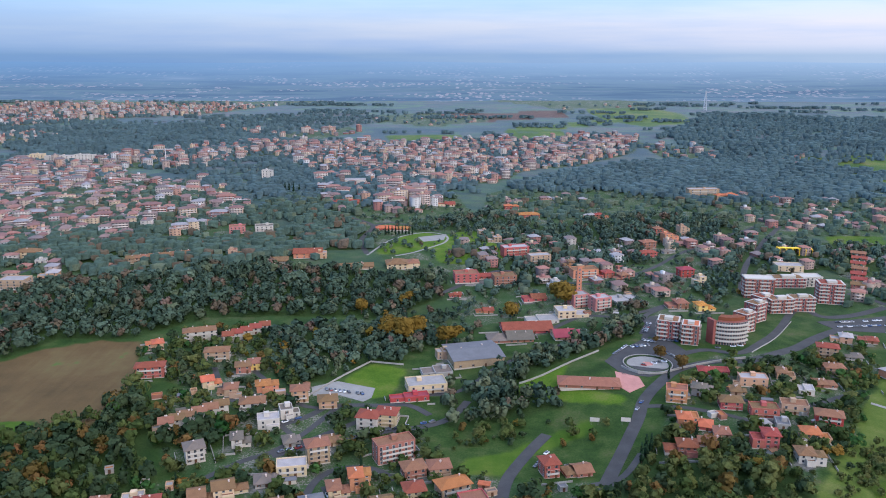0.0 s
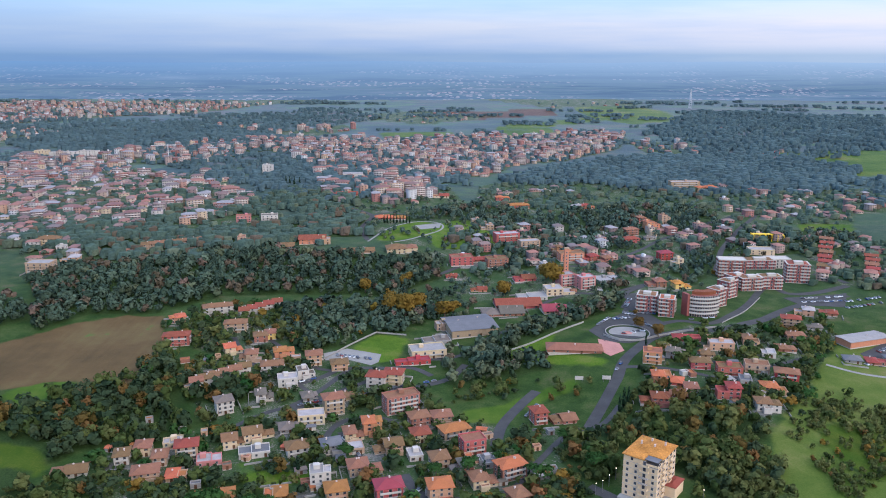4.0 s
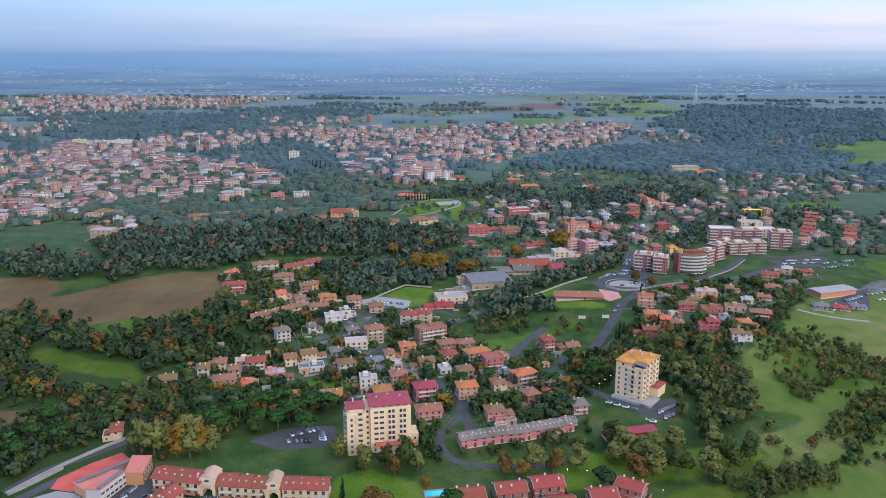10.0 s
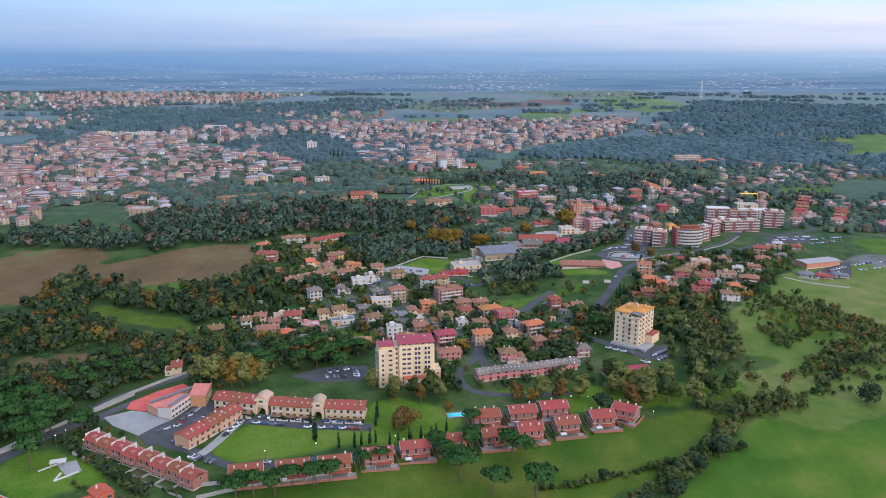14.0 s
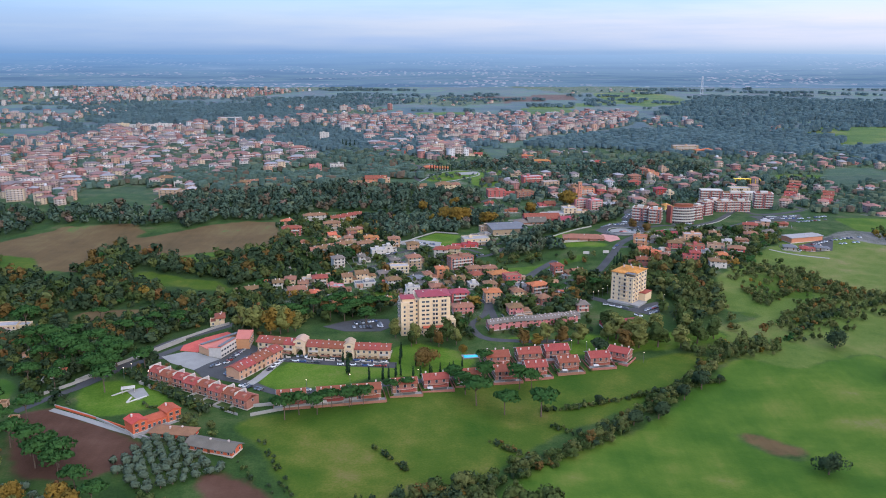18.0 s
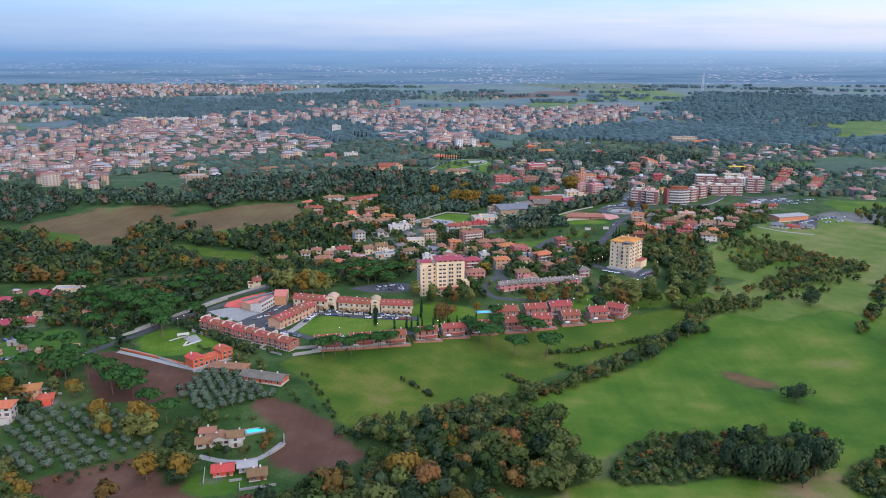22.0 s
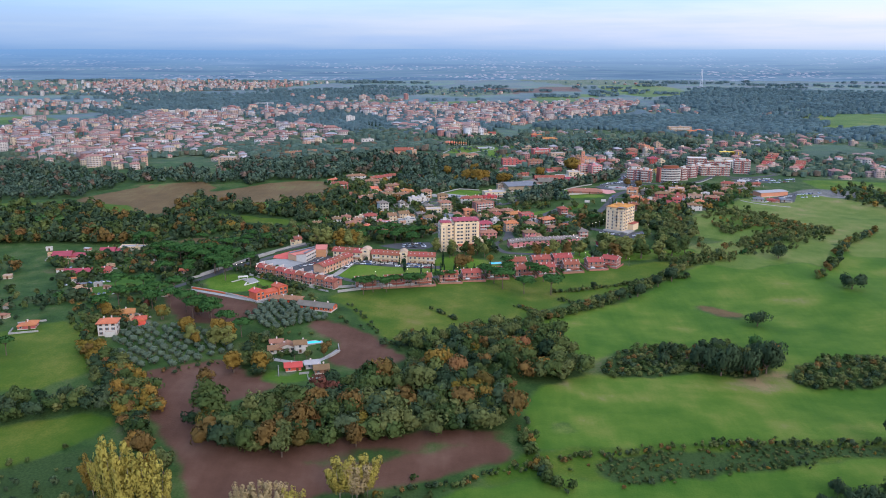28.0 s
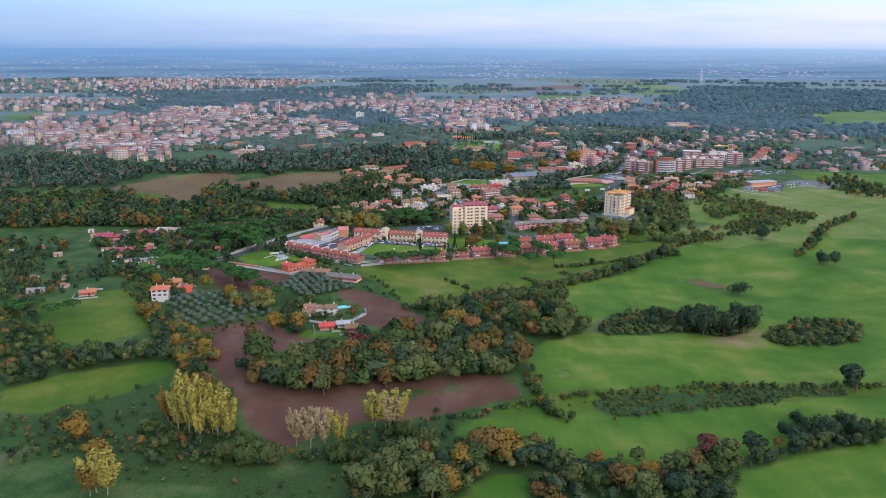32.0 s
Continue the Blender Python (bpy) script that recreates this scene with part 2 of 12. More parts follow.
def ground_z(x, y):
    """Height of the ground, for numbers or arrays."""
    x, y = np.asarray(x, float), np.asarray(y, float)
    top, bottom = np.zeros_like(x), np.zeros_like(x)
    for hx, hy, hz in HILLS:
        w = 1.0 / ((x - hx) ** 2 + (y - hy) ** 2 + 55.0 ** 2) ** 2
        top, bottom = top + w * hz, bottom + w
    z = top / bottom
    z = z + 1.1 * np.sin(x / 61 + 1.3) * np.cos(y / 47) + 0.6 * np.sin(x / 23 + y / 31)
    far = np.clip((y - 1400) / 3000, 0, 1.4)
    return z + 112 * far ** 1.6 + np.where(y > 1400, far, 0) * 4 * np.sin(x / 330 + y / 500) + 60 * np.clip((y - 3150) / 1300, 0, 1) ** 2


# ---- builders ----
def mesh_of(name, verts, faces, mats, slots=None, smooth=False):
    me = bpy.data.meshes.new(name)
    me.from_pydata([tuple(v) for v in verts], [], faces)
    for m in mats:
        me.materials.append(m)
    if slots is not None:
        me.polygons.foreach_set("material_index", slots)
    if smooth:
        me.polygons.foreach_set("use_smooth", [True] * len(me.polygons))
    me.update()
    return me


def fast_mesh(name, verts, quads, mats, slots=None, normals=None):
    """A large mesh out of arrays: all faces have as many corners as quads has columns."""
    me = bpy.data.meshes.new(name)
    k = quads.shape[1]
    me.vertices.add(len(verts))
    me.vertices.foreach_set("co", np.asarray(verts, np.float32).ravel())
    me.loops.add(quads.size)
    me.loops.foreach_set("vertex_index", quads.astype(np.int32).ravel())
    me.polygons.add(len(quads))
    me.polygons.foreach_set("loop_start", np.arange(0, quads.size, k, dtype=np.int32))
    for m in mats:
        me.materials.append(m)
    if slots is not None:
        me.polygons.foreach_set("material_index", np.asarray(slots, np.int32))
    me.update(calc_edges=True)
    if normals is not None:
        me.attributes.new("custom_normal", "FLOAT_VECTOR", "POINT").data.foreach_set("vector", np.asarray(normals, np.float32).ravel())
        me.update()
    return me


def box_data(x0, x1, y0, y1, z0, z1):
    v = [(x0, y0, z0), (x1, y0, z0), (x1, y1, z0), (x0, y1, z0), (x0, y0, z1), (x1, y0, z1), (x1, y1, z1), (x0, y1, z1)]
    f = [(0, 3, 2, 1), (4, 5, 6, 7), (0, 1, 5, 4), (1, 2, 6, 5), (2, 3, 7, 6), (3, 0, 4, 7)]
    return v, f


def boxes_data(boxes):
    vs, fs = [], []
    for b in boxes:
        v, f = box_data(*b)
        k = len(vs)
        vs += v
        fs += [tuple(i + k for i in q) for q in f]
    return vs, fs


def bevelled_box(name, x0, x1, y0, y1, z0, z1, mat, width=0.06):
    bm = bmesh.new()
    v, f = box_data(x0, x1, y0, y1, z0, z1)
    vv = [bm.verts.new(c) for c in v]
    for q in f:
        bm.faces.new([vv[i] for i in q])
    bmesh.ops.bevel(bm, geom=bm.edges[:], offset=width, segments=1, affect="EDGES")
    me = bpy.data.meshes.new(name)
    bm.to_mesh(me)
    bm.free()
    me.materials.append(mat)
    return me


def part(name, mesh, parent, at=None, label=""):
    ob = new(name, mesh)
    ob.parent = parent
    if at is not None:
        ob.matrix_basis = at
    if label:
        ob["label"] = label
    return ob


def window_mesh(name, w, h, shutters=False):
    """One moulded piece: a frame proud of the wall with the glass set back in it."""
    e = 0.5 if shutters else 0.12
    rings = [(w / 2 + e, -0.12, h + 0.12, 0.03), (w / 2 + e, -0.12, h + 0.12, -0.09), (w / 2, 0.0, h, -0.09), (w / 2, 0.0, h, -0.02)]
    v = []
    for a, z0, z1, y in rings:
        v += [(-a, y, z0), (a, y, z0), (a, y, z1), (-a, y, z1)]
    f, s = [], []
    for r in range(3):
        for i in range(4):
            f.append((r * 4 + i, r * 4 + (i + 1) % 4, r * 4 + 4 + (i + 1) % 4, r * 4 + 4 + i))
            s.append(2 if shutters and r == 1 and i in (1, 3) else 0)
    f.append((12, 13, 14, 15))
    s.append(1)
    return mesh_of(name, v, f, [FRAME, GLASS, SHUTTER], s)


WIN = window_mesh("window", 1.15, 1.4)
WIN_SHUT = window_mesh("shuttered_window", 1.1, 1.45, True)
WIN_WIDE = window_mesh("wide_window", 2.2, 1.2)
WIN_DOOR = window_mesh("french_window", 1.4, 2.15)
dv, df = boxes_data([(-0.6, 0.6, -0.1, 0.03, 0, 2.2), (-0.7, -0.6, -0.13, 0.03, 0, 2.3), (0.6, 0.7, -0.13, 0.03, 0, 2.3), (-0.6, 0.6, -0.13, 0.03, 2.2, 2.3)])
DOOR = mesh_of("door", dv, df, [WOOD])
cv, cf = boxes_data([(-0.35, 0.35, -0.35, 0.35, -1.4, 0.9), (-0.45, 0.45, -0.45, 0.45, 0.9, 1.0), (-0.2, 0.2, -0.2, 0.2, 1.0, 1.25)])
CHIM = mesh_of("chimney", cv, cf, [CHIMNEY])
PLOTS = []
SIDES = (("front", 0.0), ("right", 90.0), ("left", -90.0))
MESHES = {}


def balcony_mesh(w, deep=1.3, solid=None):
    key = ("balcony", round(w, 1), deep, solid)
    if key not in MESHES:
        t = 0.12
        boxes = [(-w / 2, w / 2, -deep, 0.05, -0.18, 0.0)]
        slots = [0] * 6
        if solid:
            boxes += [(-w / 2, w / 2, -deep, -deep + t, 0, 1.0), (-w / 2, -w / 2 + t, -deep + t, 0, 0, 1.0), (w / 2 - t, w / 2, -deep + t, 0, 0, 1.0)]
            slots += [1] * 18
        else:
            boxes += [(-w / 2, w / 2, -deep, -deep + 0.05, 0.95, 1.0), (-w / 2, w / 2, -deep, -deep + 0.05, 0.12, 0.16)]
            n = max(3, int(w / 0.35))
            boxes += [(-w / 2 + i * w / n, -w / 2 + i * w / n + 0.05, -deep, -deep + 0.05, 0, 0.95) for i in range(n)] + [(w / 2 - 0.05, w / 2, -deep, 0, 0.95, 1.0),
                                                                                                                          (-w / 2, -w / 2 + 0.05, -deep, 0, 0.95, 1.0)]
            slots += [1] * (6 * (len(boxes) - 1))
        v, f = boxes_data(boxes)
        MESHES[key] = mesh_of("balcony", v, f, [BALCONY, WALL[solid] if solid else RAIL], slots)
    return MESHES[key]


def roof_mesh(kind, w, d, pitch, mat, over=0.6, edge=None):
    """hip, gable (ridge along x) or flat with a parapet; the eaves stand at z 0."""
    a, b, h, t = w / 2 + over, d / 2 + over, (min(w, d) / 2 + over) * pitch, 0.25
    if kind == "flat":
        v, f = boxes_data([(-w / 2 + 0.25, w / 2 - 0.25, -d / 2 + 0.25, d / 2 - 0.25, -0.1, 0.12)])
        s = [0] * 6
        g, gf = boxes_data([(-w / 2 - 0.1, w / 2 + 0.1, -d / 2 - 0.1, -d / 2 + 0.25, -0.1, 0.75), (-w / 2 - 0.1, w / 2 + 0.1, d / 2 - 0.25, d / 2 + 0.1, -0.1, 0.75),
                            (-w / 2 - 0.1, -w / 2 + 0.25, -d / 2 + 0.25, d / 2 - 0.25, -0.1, 0.75), (w / 2 - 0.25, w / 2 + 0.1, -d / 2 + 0.25, d / 2 - 0.25, -0.1, 0.75)])
        f += [tuple(i + len(v) for i in q) for q in gf]
        v += g
        return mesh_of("roof", v, f, [mat, edge or mat], s + [1] * len(gf))
    if kind == "gable":
        h = (d / 2 + over) * pitch
        top = [(-a, -b, 0), (a, -b, 0), (a, b, 0), (-a, b, 0), (-a, 0, h), (a, 0, h)]
        up = [(0, 1, 5, 4), (2, 3, 4, 5)]
    elif w >= d:
        r = w / 2 - d / 2
        top = [(-a, -b, 0), (a, -b, 0), (a, b, 0), (-a, b, 0), (-r - 0.1, 0, h), (r + 0.1, 0, h)]
        up = [(0, 1, 5, 4), (2, 3, 4, 5), (1, 2, 5), (3, 0, 4)]
    else:
        r = d / 2 - w / 2
        top = [(-a, -b, 0), (a, -b, 0), (a, b, 0), (-a, b, 0), (0, -r - 0.1, h), (0, r + 0.1, h)]
        up = [(1, 2, 5, 4), (3, 0, 4, 5), (0, 1, 4), (2, 3, 5)]
    v = top + [(x, y, z - t) for x, y, z in top]
    f = list(up) + [tuple(i + 6 for i in reversed(q)) for q in up]
    f += [(1, 0, 6, 7), (2, 1, 7, 8), (3, 2, 8, 9), (0, 3, 9, 6)] if kind != "gable" else [(1, 0, 6, 7), (3, 2, 8, 9), (5, 1, 7, 11), (2, 5, 11, 8), (4, 3, 9, 10), (0, 4, 10, 6)]
    return mesh_of("roof", v, f, [mat])


def body_mesh(w, d, h, mat, gable=0.0, plinth=True):
    """Four walls with a little plinth and, under a gable roof, the two gable triangles."""
    z0 = -3.0
    v = [(-w / 2, -d / 2, z0), (w / 2, -d / 2, z0), (w / 2, d / 2, z0), (-w / 2, d / 2, z0), (-w / 2, -d / 2, h), (w / 2, -d / 2, h), (w / 2, d / 2, h), (-w / 2, d / 2, h)]
    f = [(0, 1, 5, 4), (1, 2, 6, 5), (2, 3, 7, 6), (3, 0, 4, 7)]
    if gable:
        v += [(-w / 2, 0, h + gable), (w / 2, 0, h + gable)]
        f += [(5, 6, 9), (7, 4, 8)]
    else:
        f.append((4, 5, 6, 7))
    s = [0] * len(f)
    if plinth:
        e = 0.06
        g, gf = boxes_data([(-w / 2 - e, w / 2 + e, -d / 2 - e, d / 2 + e, z0, 0.5)])
        f += [tuple(i + len(v) for i in q) for q in gf]
        v += g
        s += [1] * 6
    return mesh_of("wall", v, f, [mat, BALCONY], s)


def house(x, y, rot, w, d, floors, wall, roof, shape="hip", style="plain", label="", category="house", group="", windows=True, name="house", z=None, storey=2.7, pitch=0.38):
    """A house on the ground with walls, roof, windows, door, chimney and, by style, balconies, a porch or a lower side wing."""
    rng = random.Random(int(x * 7 + y * 13))
    if wall == "white" and not group and rng.random() < 0.55:
        wall = rng.choice(("cream", "tan", "peach", "cream"))
    if roof in ("pale", "grey") and floors > 1 and not group and y < 420 and rng.random() < 0.55:
        shape, roof = "hip", rng.choice(("brown", "terracotta", "brown"))
    if category == "house" and not group and y < 480 and style == "plain" and windows and floors > 1:
        lot = rng.random()
        style = "annex" if lot < 0.4 else "balcony" if lot < 0.8 else style
    if category == "house" and not group and y < 760:
        PLOTS.append((x, y, rot, w, d))
    h = floors * storey + 0.3
    mark_box(x, y, rot, w, d)
    root = new(name)
    root.matrix_world = pose(x, y, float(ground_z(x, y)) if z is None else z, 0, 0, rot)
    words = {"hip": "hipped", "gable": "gabled", "flat": "flat"}[shape]
    tagged(root, label or f"{wall} {floors}-storey house with a {words} {roof} roof", category, group)
    shift = 0.0
    if not group and style != "balcony" and windows and w > 9 and category == "house" and rng.random() < 0.75:
        side = rng.choice((-1, 1))
        ww = w * rng.uniform(0.34, 0.46)
        w -= ww
        shift, at = -side * ww / 2, side * w / 2
        dd, hh, back = d * rng.uniform(0.65, 0.9), max(1, floors - rng.choice((1, 1, 0))) * storey - 0.2, rng.uniform(-0.18, 0.1) * d
        wing = part("wing", body_mesh(ww, dd, hh, WALL[wall]), root, pose(at + 0.03 * side, back, 0))
        flat_wing = shape == "flat" or rng.random() < 0.25
        part("wing_roof", roof_mesh("flat" if flat_wing else "hip", ww, dd, pitch, ROOF[roof], 0.5, WALL[wall]), wing, pose(0, 0, hh - (0 if flat_wing else 0.15)))
        for k in range(max(1, int(hh / storey + 0.3))):
            part("window", WIN, wing, pose(0, -dd / 2, k * storey + 1.0))
    main = Matrix.Translation((shift, 0, 0))
    gab = (d / 2) * pitch if shape == "gable" else 0
    part("wall", body_mesh(w, d, h, WALL[wall], gab), root, main)
    part("roof", roof_mesh(shape, w, d, pitch, ROOF[roof], 0.95, WALL[wall]), root, main @ pose(0, 0, h - (0.95 * pitch - 0.12 if shape != "flat" else 0)))
    kind = WIN_SHUT if rng.random() < 0.4 else WIN
    if windows:
        for side, turn in SIDES:
            run, off = (w, d / 2) if side == "front" else (d, w / 2)
            n = max(1, int(run / (3.3 if side == "front" else 4.2)))
            if y > 420:
                n = max(1, min(4, int(run / (4.4 if side == "front" else 7.0))))
            if y > 800 and side != "front":
                continue
            if y > 150 and ((side == "left" and x < -30) or (side == "right" and x > 30)):
                continue
            m = main @ pose(0, 0, 0, 0, 0, turn)
            for k in range(floors):
                for i in range(n):
                    u = -run / 2 + (i + 0.5) * run / n
                    if side == "front" and k == 0 and i == n // 2:
                        part("door", DOOR, root, m @ pose(u, -off, 0.05))
                        continue
                    door_like = style == "balcony" and k > 0 and side == "front"
                    part("window", WIN_DOOR if door_like else kind, root, m @ pose(u, -off, k * storey + (0.3 if door_like else 1.0)))
                if style == "balcony" and k > 0 and side == "front":
                    part("balcony", balcony_mesh(run * 0.8, 1.4, wall if rng.random() < 0.55 else "white"), root, m @ pose(0, -off, k * storey + 0.25))
                if style == "balcony" and k > 0 and side == "right":
                    part("balcony", balcony_mesh(run * 0.45, 1.2), root, m @ pose(0, -off, k * storey + 0.25))
    if category == "terraced house" and shape == "gable":
        if "skylight" not in MESHES:
            MESHES["skylight"] = bevelled_box("skylight", -0.42, 0.42, -0.6, 0.6, 0, 0.12, ROOF["pale"])
        for u in (-0.24, 0.22):
            part("skylight", MESHES["skylight"], root, main @ pose(u * w, -d / 4, h + d / 4 * pitch + 0.14, math.degrees(math.atan(pitch)), 0, 0))
    if shape != "flat":
        for i in range(rng.choice((1, 1, 2))):
            part("chimney", CHIM, root, main @ pose(rng.uniform(-w * 0.3, w * 0.3), rng.uniform(-d * 0.15, d * 0.2), h + min(w, d) / 2 * pitch * 0.75))
    elif rng.random() < 0.75:
        part("stair_head", bevelled_box("stair_head", -1.6, 1.6, -1.6, 1.6, 0, 2.4, WALL[wall]), root, main @ pose(rng.uniform(-w * 0.2, w * 0.2), d * 0.12, h + 0.1))
    if style == "annex":
        part("porch", bevelled_box("porch", -w * 0.28, w * 0.28, -2.6, 0.1, -2, 2.7, WALL[wall]), root, main @ pose(w * 0.18, -d / 2, 0))
        part("porch_roof", roof_mesh("flat", w * 0.56, 2.6, 0, ROOF[roof], edge=WALL[wall]), root, main @ pose(w * 0.18, -d / 2 - 1.25, 2.7))
    return root


def outbuilding(x, y, rot, w, d, wall, roof):
    """A low shed or garage between the houses."""
    mark_box(x, y, rot, w, d, 0.5)
    root = tagged(new("outbuilding"), f"low {wall} garden outbuilding with a {roof} roof", "shed", "sheds between the houses")
    root.matrix_world = pose(x, y, float(ground_z(x, y)), 0, 0, rot)
    part("wall", body_mesh(w, d, 2.5, WALL[wall]), root)
    part("roof", roof_mesh("gable" if (int(x) + int(y)) % 2 else "flat", w, d, 0.25, ROOF[roof], 0.3, WALL[wall]), root, pose(0, 0, 2.45))
    if y < 400:
        part("door", DOOR, root, pose(0, -d / 2, 0.02))
    return root


# ---- foliage ----
def cube_sphere():
    v, index, quads = [], {}, []
    for axis in range(3):
        for side in (-1, 1):
            for i in (0, 1):
                for j in (0, 1):
                    q = []
                    for a, b in ((i, j), (i + 1, j), (i + 1, j + 1), (i, j + 1)):
                        p = [0, 0, 0]
                        p[axis], p[(axis + 1) % 3], p[(axis + 2) % 3] = side, a - 1, b - 1
                        p = tuple(p)
                        if p not in index:
                            index[p] = len(v)
                            v.append(np.array(p, float) / np.linalg.norm(p))
                        q.append(index[p])
                    quads.append(q if side > 0 else q[::-1])
    return np.array(v), np.array(quads)


BALL_V, BALL_Q = cube_sphere()


BOX_V = np.array([(x, y, z) for x in (-0.6, 0.6) for y in (-0.6, 0.6) for z in (-0.6, 0.7)], float)
BOX_Q = np.array([(0, 1, 3, 2), (4, 6, 7, 5), (0, 4, 5, 1), (2, 3, 7, 6), (1, 5, 7, 3), (0, 2, 6, 4)])


def unit(a):
    return a / np.maximum(np.linalg.norm(a, axis=1), 1e-6)[:, None]


def crown_data(rng, lumps, leaves, leaf, core=0.78, few=False, upward=0.15, every=3):
    """Leaf clumps over several lumps (x, y, z, rx, ry, rz), with a dark ragged core inside each, and normals that round each lump off."""
    vs, qs, ns, n = [], [], [], 0
    table = np.array(lumps)
    middle = np.array([0, 0, table[:, 2].mean() - 0.12])
    areas = table[:, 3] * table[:, 4] + table[:, 4] * table[:, 5] + table[:, 3] * table[:, 5]
    ball, faces = (BOX_V, BOX_Q) if few else (BALL_V, BALL_Q)
    for l in (lumps if len(lumps) < 2 else lumps[::every]):
        c, r = np.array(l[:3]), np.array(l[3:])
        vs.append(c + ball * r * core * rng.uniform(0.8, 1.1, (len(ball), 1)))
        qs.append(faces + n)
        ns.append(unit(ball + np.array((0, 0, upward))))
        n += len(ball)
    pick = rng.choice(len(lumps), leaves, p=areas / areas.sum())
    L = table[pick]
    d = rng.normal(size=(leaves, 3))
    d[:, 2] = d[:, 2] * 0.9 + 0.25
    d = unit(d)
    at = L[:, :3] + d * L[:, 3:] * rng.uniform(0.82, 1.12, (leaves, 1))
    nrm = unit(d + rng.normal(scale=0.4, size=d.shape))
    side = unit(np.cross(nrm, rng.normal(size=d.shape)))
    up = np.cross(nrm, side)
    s = leaf * rng.uniform(0.55, 1.25, (leaves, 1))
    corners = [at + side * s * a + up * s * b * 0.8 + nrm * s * c for a, b, c in ((-0.6, -0.4, -0.1), (0.5, -0.6, 0.05), (0.7, 0.5, -0.12), (-0.4, 0.65, 0.08))]
    vs.append(np.stack(corners, 1).reshape(-1, 3))
    qs.append(np.arange(leaves * 4).reshape(-1, 4) + n)
    ns.append(np.repeat(unit(d * 0.6 + unit(at - middle) * 0.5 + nrm * 0.10 + np.array((0, 0, upward))), 4, axis=0))
    return np.concatenate(vs), np.concatenate(qs), np.concatenate(ns)


def lumps_of(kind, rng):
    """Crowns one unit high in all, foot at z 0."""
    if kind == "pine":
        out = []
        for i in range(9):
            a, r = i * 0.7 + rng.uniform(-0.3, 0.3), rng.uniform(0.05, 0.46)
            out.append((r * math.cos(a), r * math.sin(a), rng.uniform(0.80, 0.88) - r * r * 0.4, 0.22, 0.22, 0.075))
        return out
    if kind == "cypress":
        return [(0, 0, 0.25, 0.085, 0.085, 0.22), (0.01, 0, 0.5, 0.075, 0.075, 0.24), (0, 0.01, 0.78, 0.05, 0.05, 0.22)]
    if kind == "poplar":
        out = []
        for k in range(9):
            a, tall, lean = k * 0.7 + rng.uniform(-0.25, 0.25), rng.uniform(0.72, 1.0), rng.uniform(0.12, 0.30)
            for u in (0.28, 0.45, 0.6, 0.75, 0.9, 1.0):
                r = 0.02 + lean * u ** 0.8 + rng.uniform(-0.02, 0.02)
                out.append((r * math.cos(a), r * math.sin(a), 0.12 + 0.82 * u * tall, 0.05 + 0.035 * (1 - abs(u - 0.6)), 0.05 + 0.035 * (1 - abs(u - 0.6)), 0.085))
        return out
    if kind == "olive":
        return [(rng.uniform(-0.22, 0.22), rng.uniform(-0.22, 0.22), rng.uniform(0.42, 0.60), 0.30, 0.30, 0.32) for i in range(5)]
    if kind == "tall":
        return [(rng.uniform(-0.13, 0.13), rng.uniform(-0.13, 0.13), 0.34 + 0.075 * i, 0.17 - 0.008 * i, 0.17 - 0.008 * i, 0.15) for i in range(8)]
    if kind == "bush":
        return [(rng.uniform(-0.5, 0.5), rng.uniform(-0.4, 0.4), rng.uniform(0.32, 0.72), 0.32, 0.32, 0.28) for i in range(10)]
    return [(rng.uniform(-0.22, 0.22), rng.uniform(-0.22, 0.22), rng.uniform(0.42, 0.80), rng.uniform(0.17, 0.27), rng.uniform(0.17, 0.27), rng.uniform(0.15, 0.22)) for i in range(8)]


def trunk_mesh(name, h, r, lean, mat, limbs=4, reach=0.2, rise=(0.12, 0.3)):
    """A tapered trunk with a few limbs, for a tree one unit high."""
    rng = random.Random(len(name) * 31 + limbs)
    v, f = [], []

    def tube(p0, p1, r0, r1):
        p0, p1 = Vector(p0), Vector(p1)
        q = (p1 - p0).to_track_quat("Z", "Y")
        k = len(v)
        for p, rr in ((p0, r0), ((p0 + p1) / 2 + Vector((rr_off(), rr_off(), 0)), (r0 + r1) / 2), (p1, r1)):
            for i in range(6):
                v.append(p + q @ Vector((math.cos(i * 1.047) * rr, math.sin(i * 1.047) * rr, 0)))
        for ring in (0, 6):
            for i in range(6):
                f.append((k + ring + i, k + ring + (i + 1) % 6, k + ring + 6 + (i + 1) % 6, k + ring + 6 + i))

    def rr_off():
        return rng.uniform(-lean, lean) * 0.3

    tube((0, 0, -0.08), (lean, 0, h), r, r * 0.6)
    for i in range(limbs):
        a = i * 6.28 / limbs + rng.uniform(-0.4, 0.4)
        tube((lean, 0, h * rng.uniform(0.8, 1)), (lean + reach * math.cos(a), reach * math.sin(a), h + rng.uniform(*rise)), r * 0.5, r * 0.2)
    return mesh_of("trunk", v, f, [mat])


nrng = np.random.default_rng(5)
TRUNKS = {
    "broad": trunk_mesh("broad", 0.42, 0.035, 0.02, BARK, 5, 0.2), "pine": trunk_mesh("pine", 0.56, 0.026, 0.03, BARK, 6, 0.28),
    "cypress": trunk_mesh("cypress", 0.3, 0.02, 0.0, BARK, 0), "poplar": trunk_mesh("poplar", 0.14, 0.016, 0.02, PALEBARK, 11, 0.2, (0.45, 0.76)), "tall": trunk_mesh("tall", 0.42, 0.026, 0.02, BARK, 6, 0.15, (0.2, 0.4)),
    "olive": trunk_mesh("olive", 0.4, 0.06, 0.05, BARK, 4, 0.2), "bush": trunk_mesh("bush", 0.2, 0.05, 0.0, BARK, 5, 0.3),
}
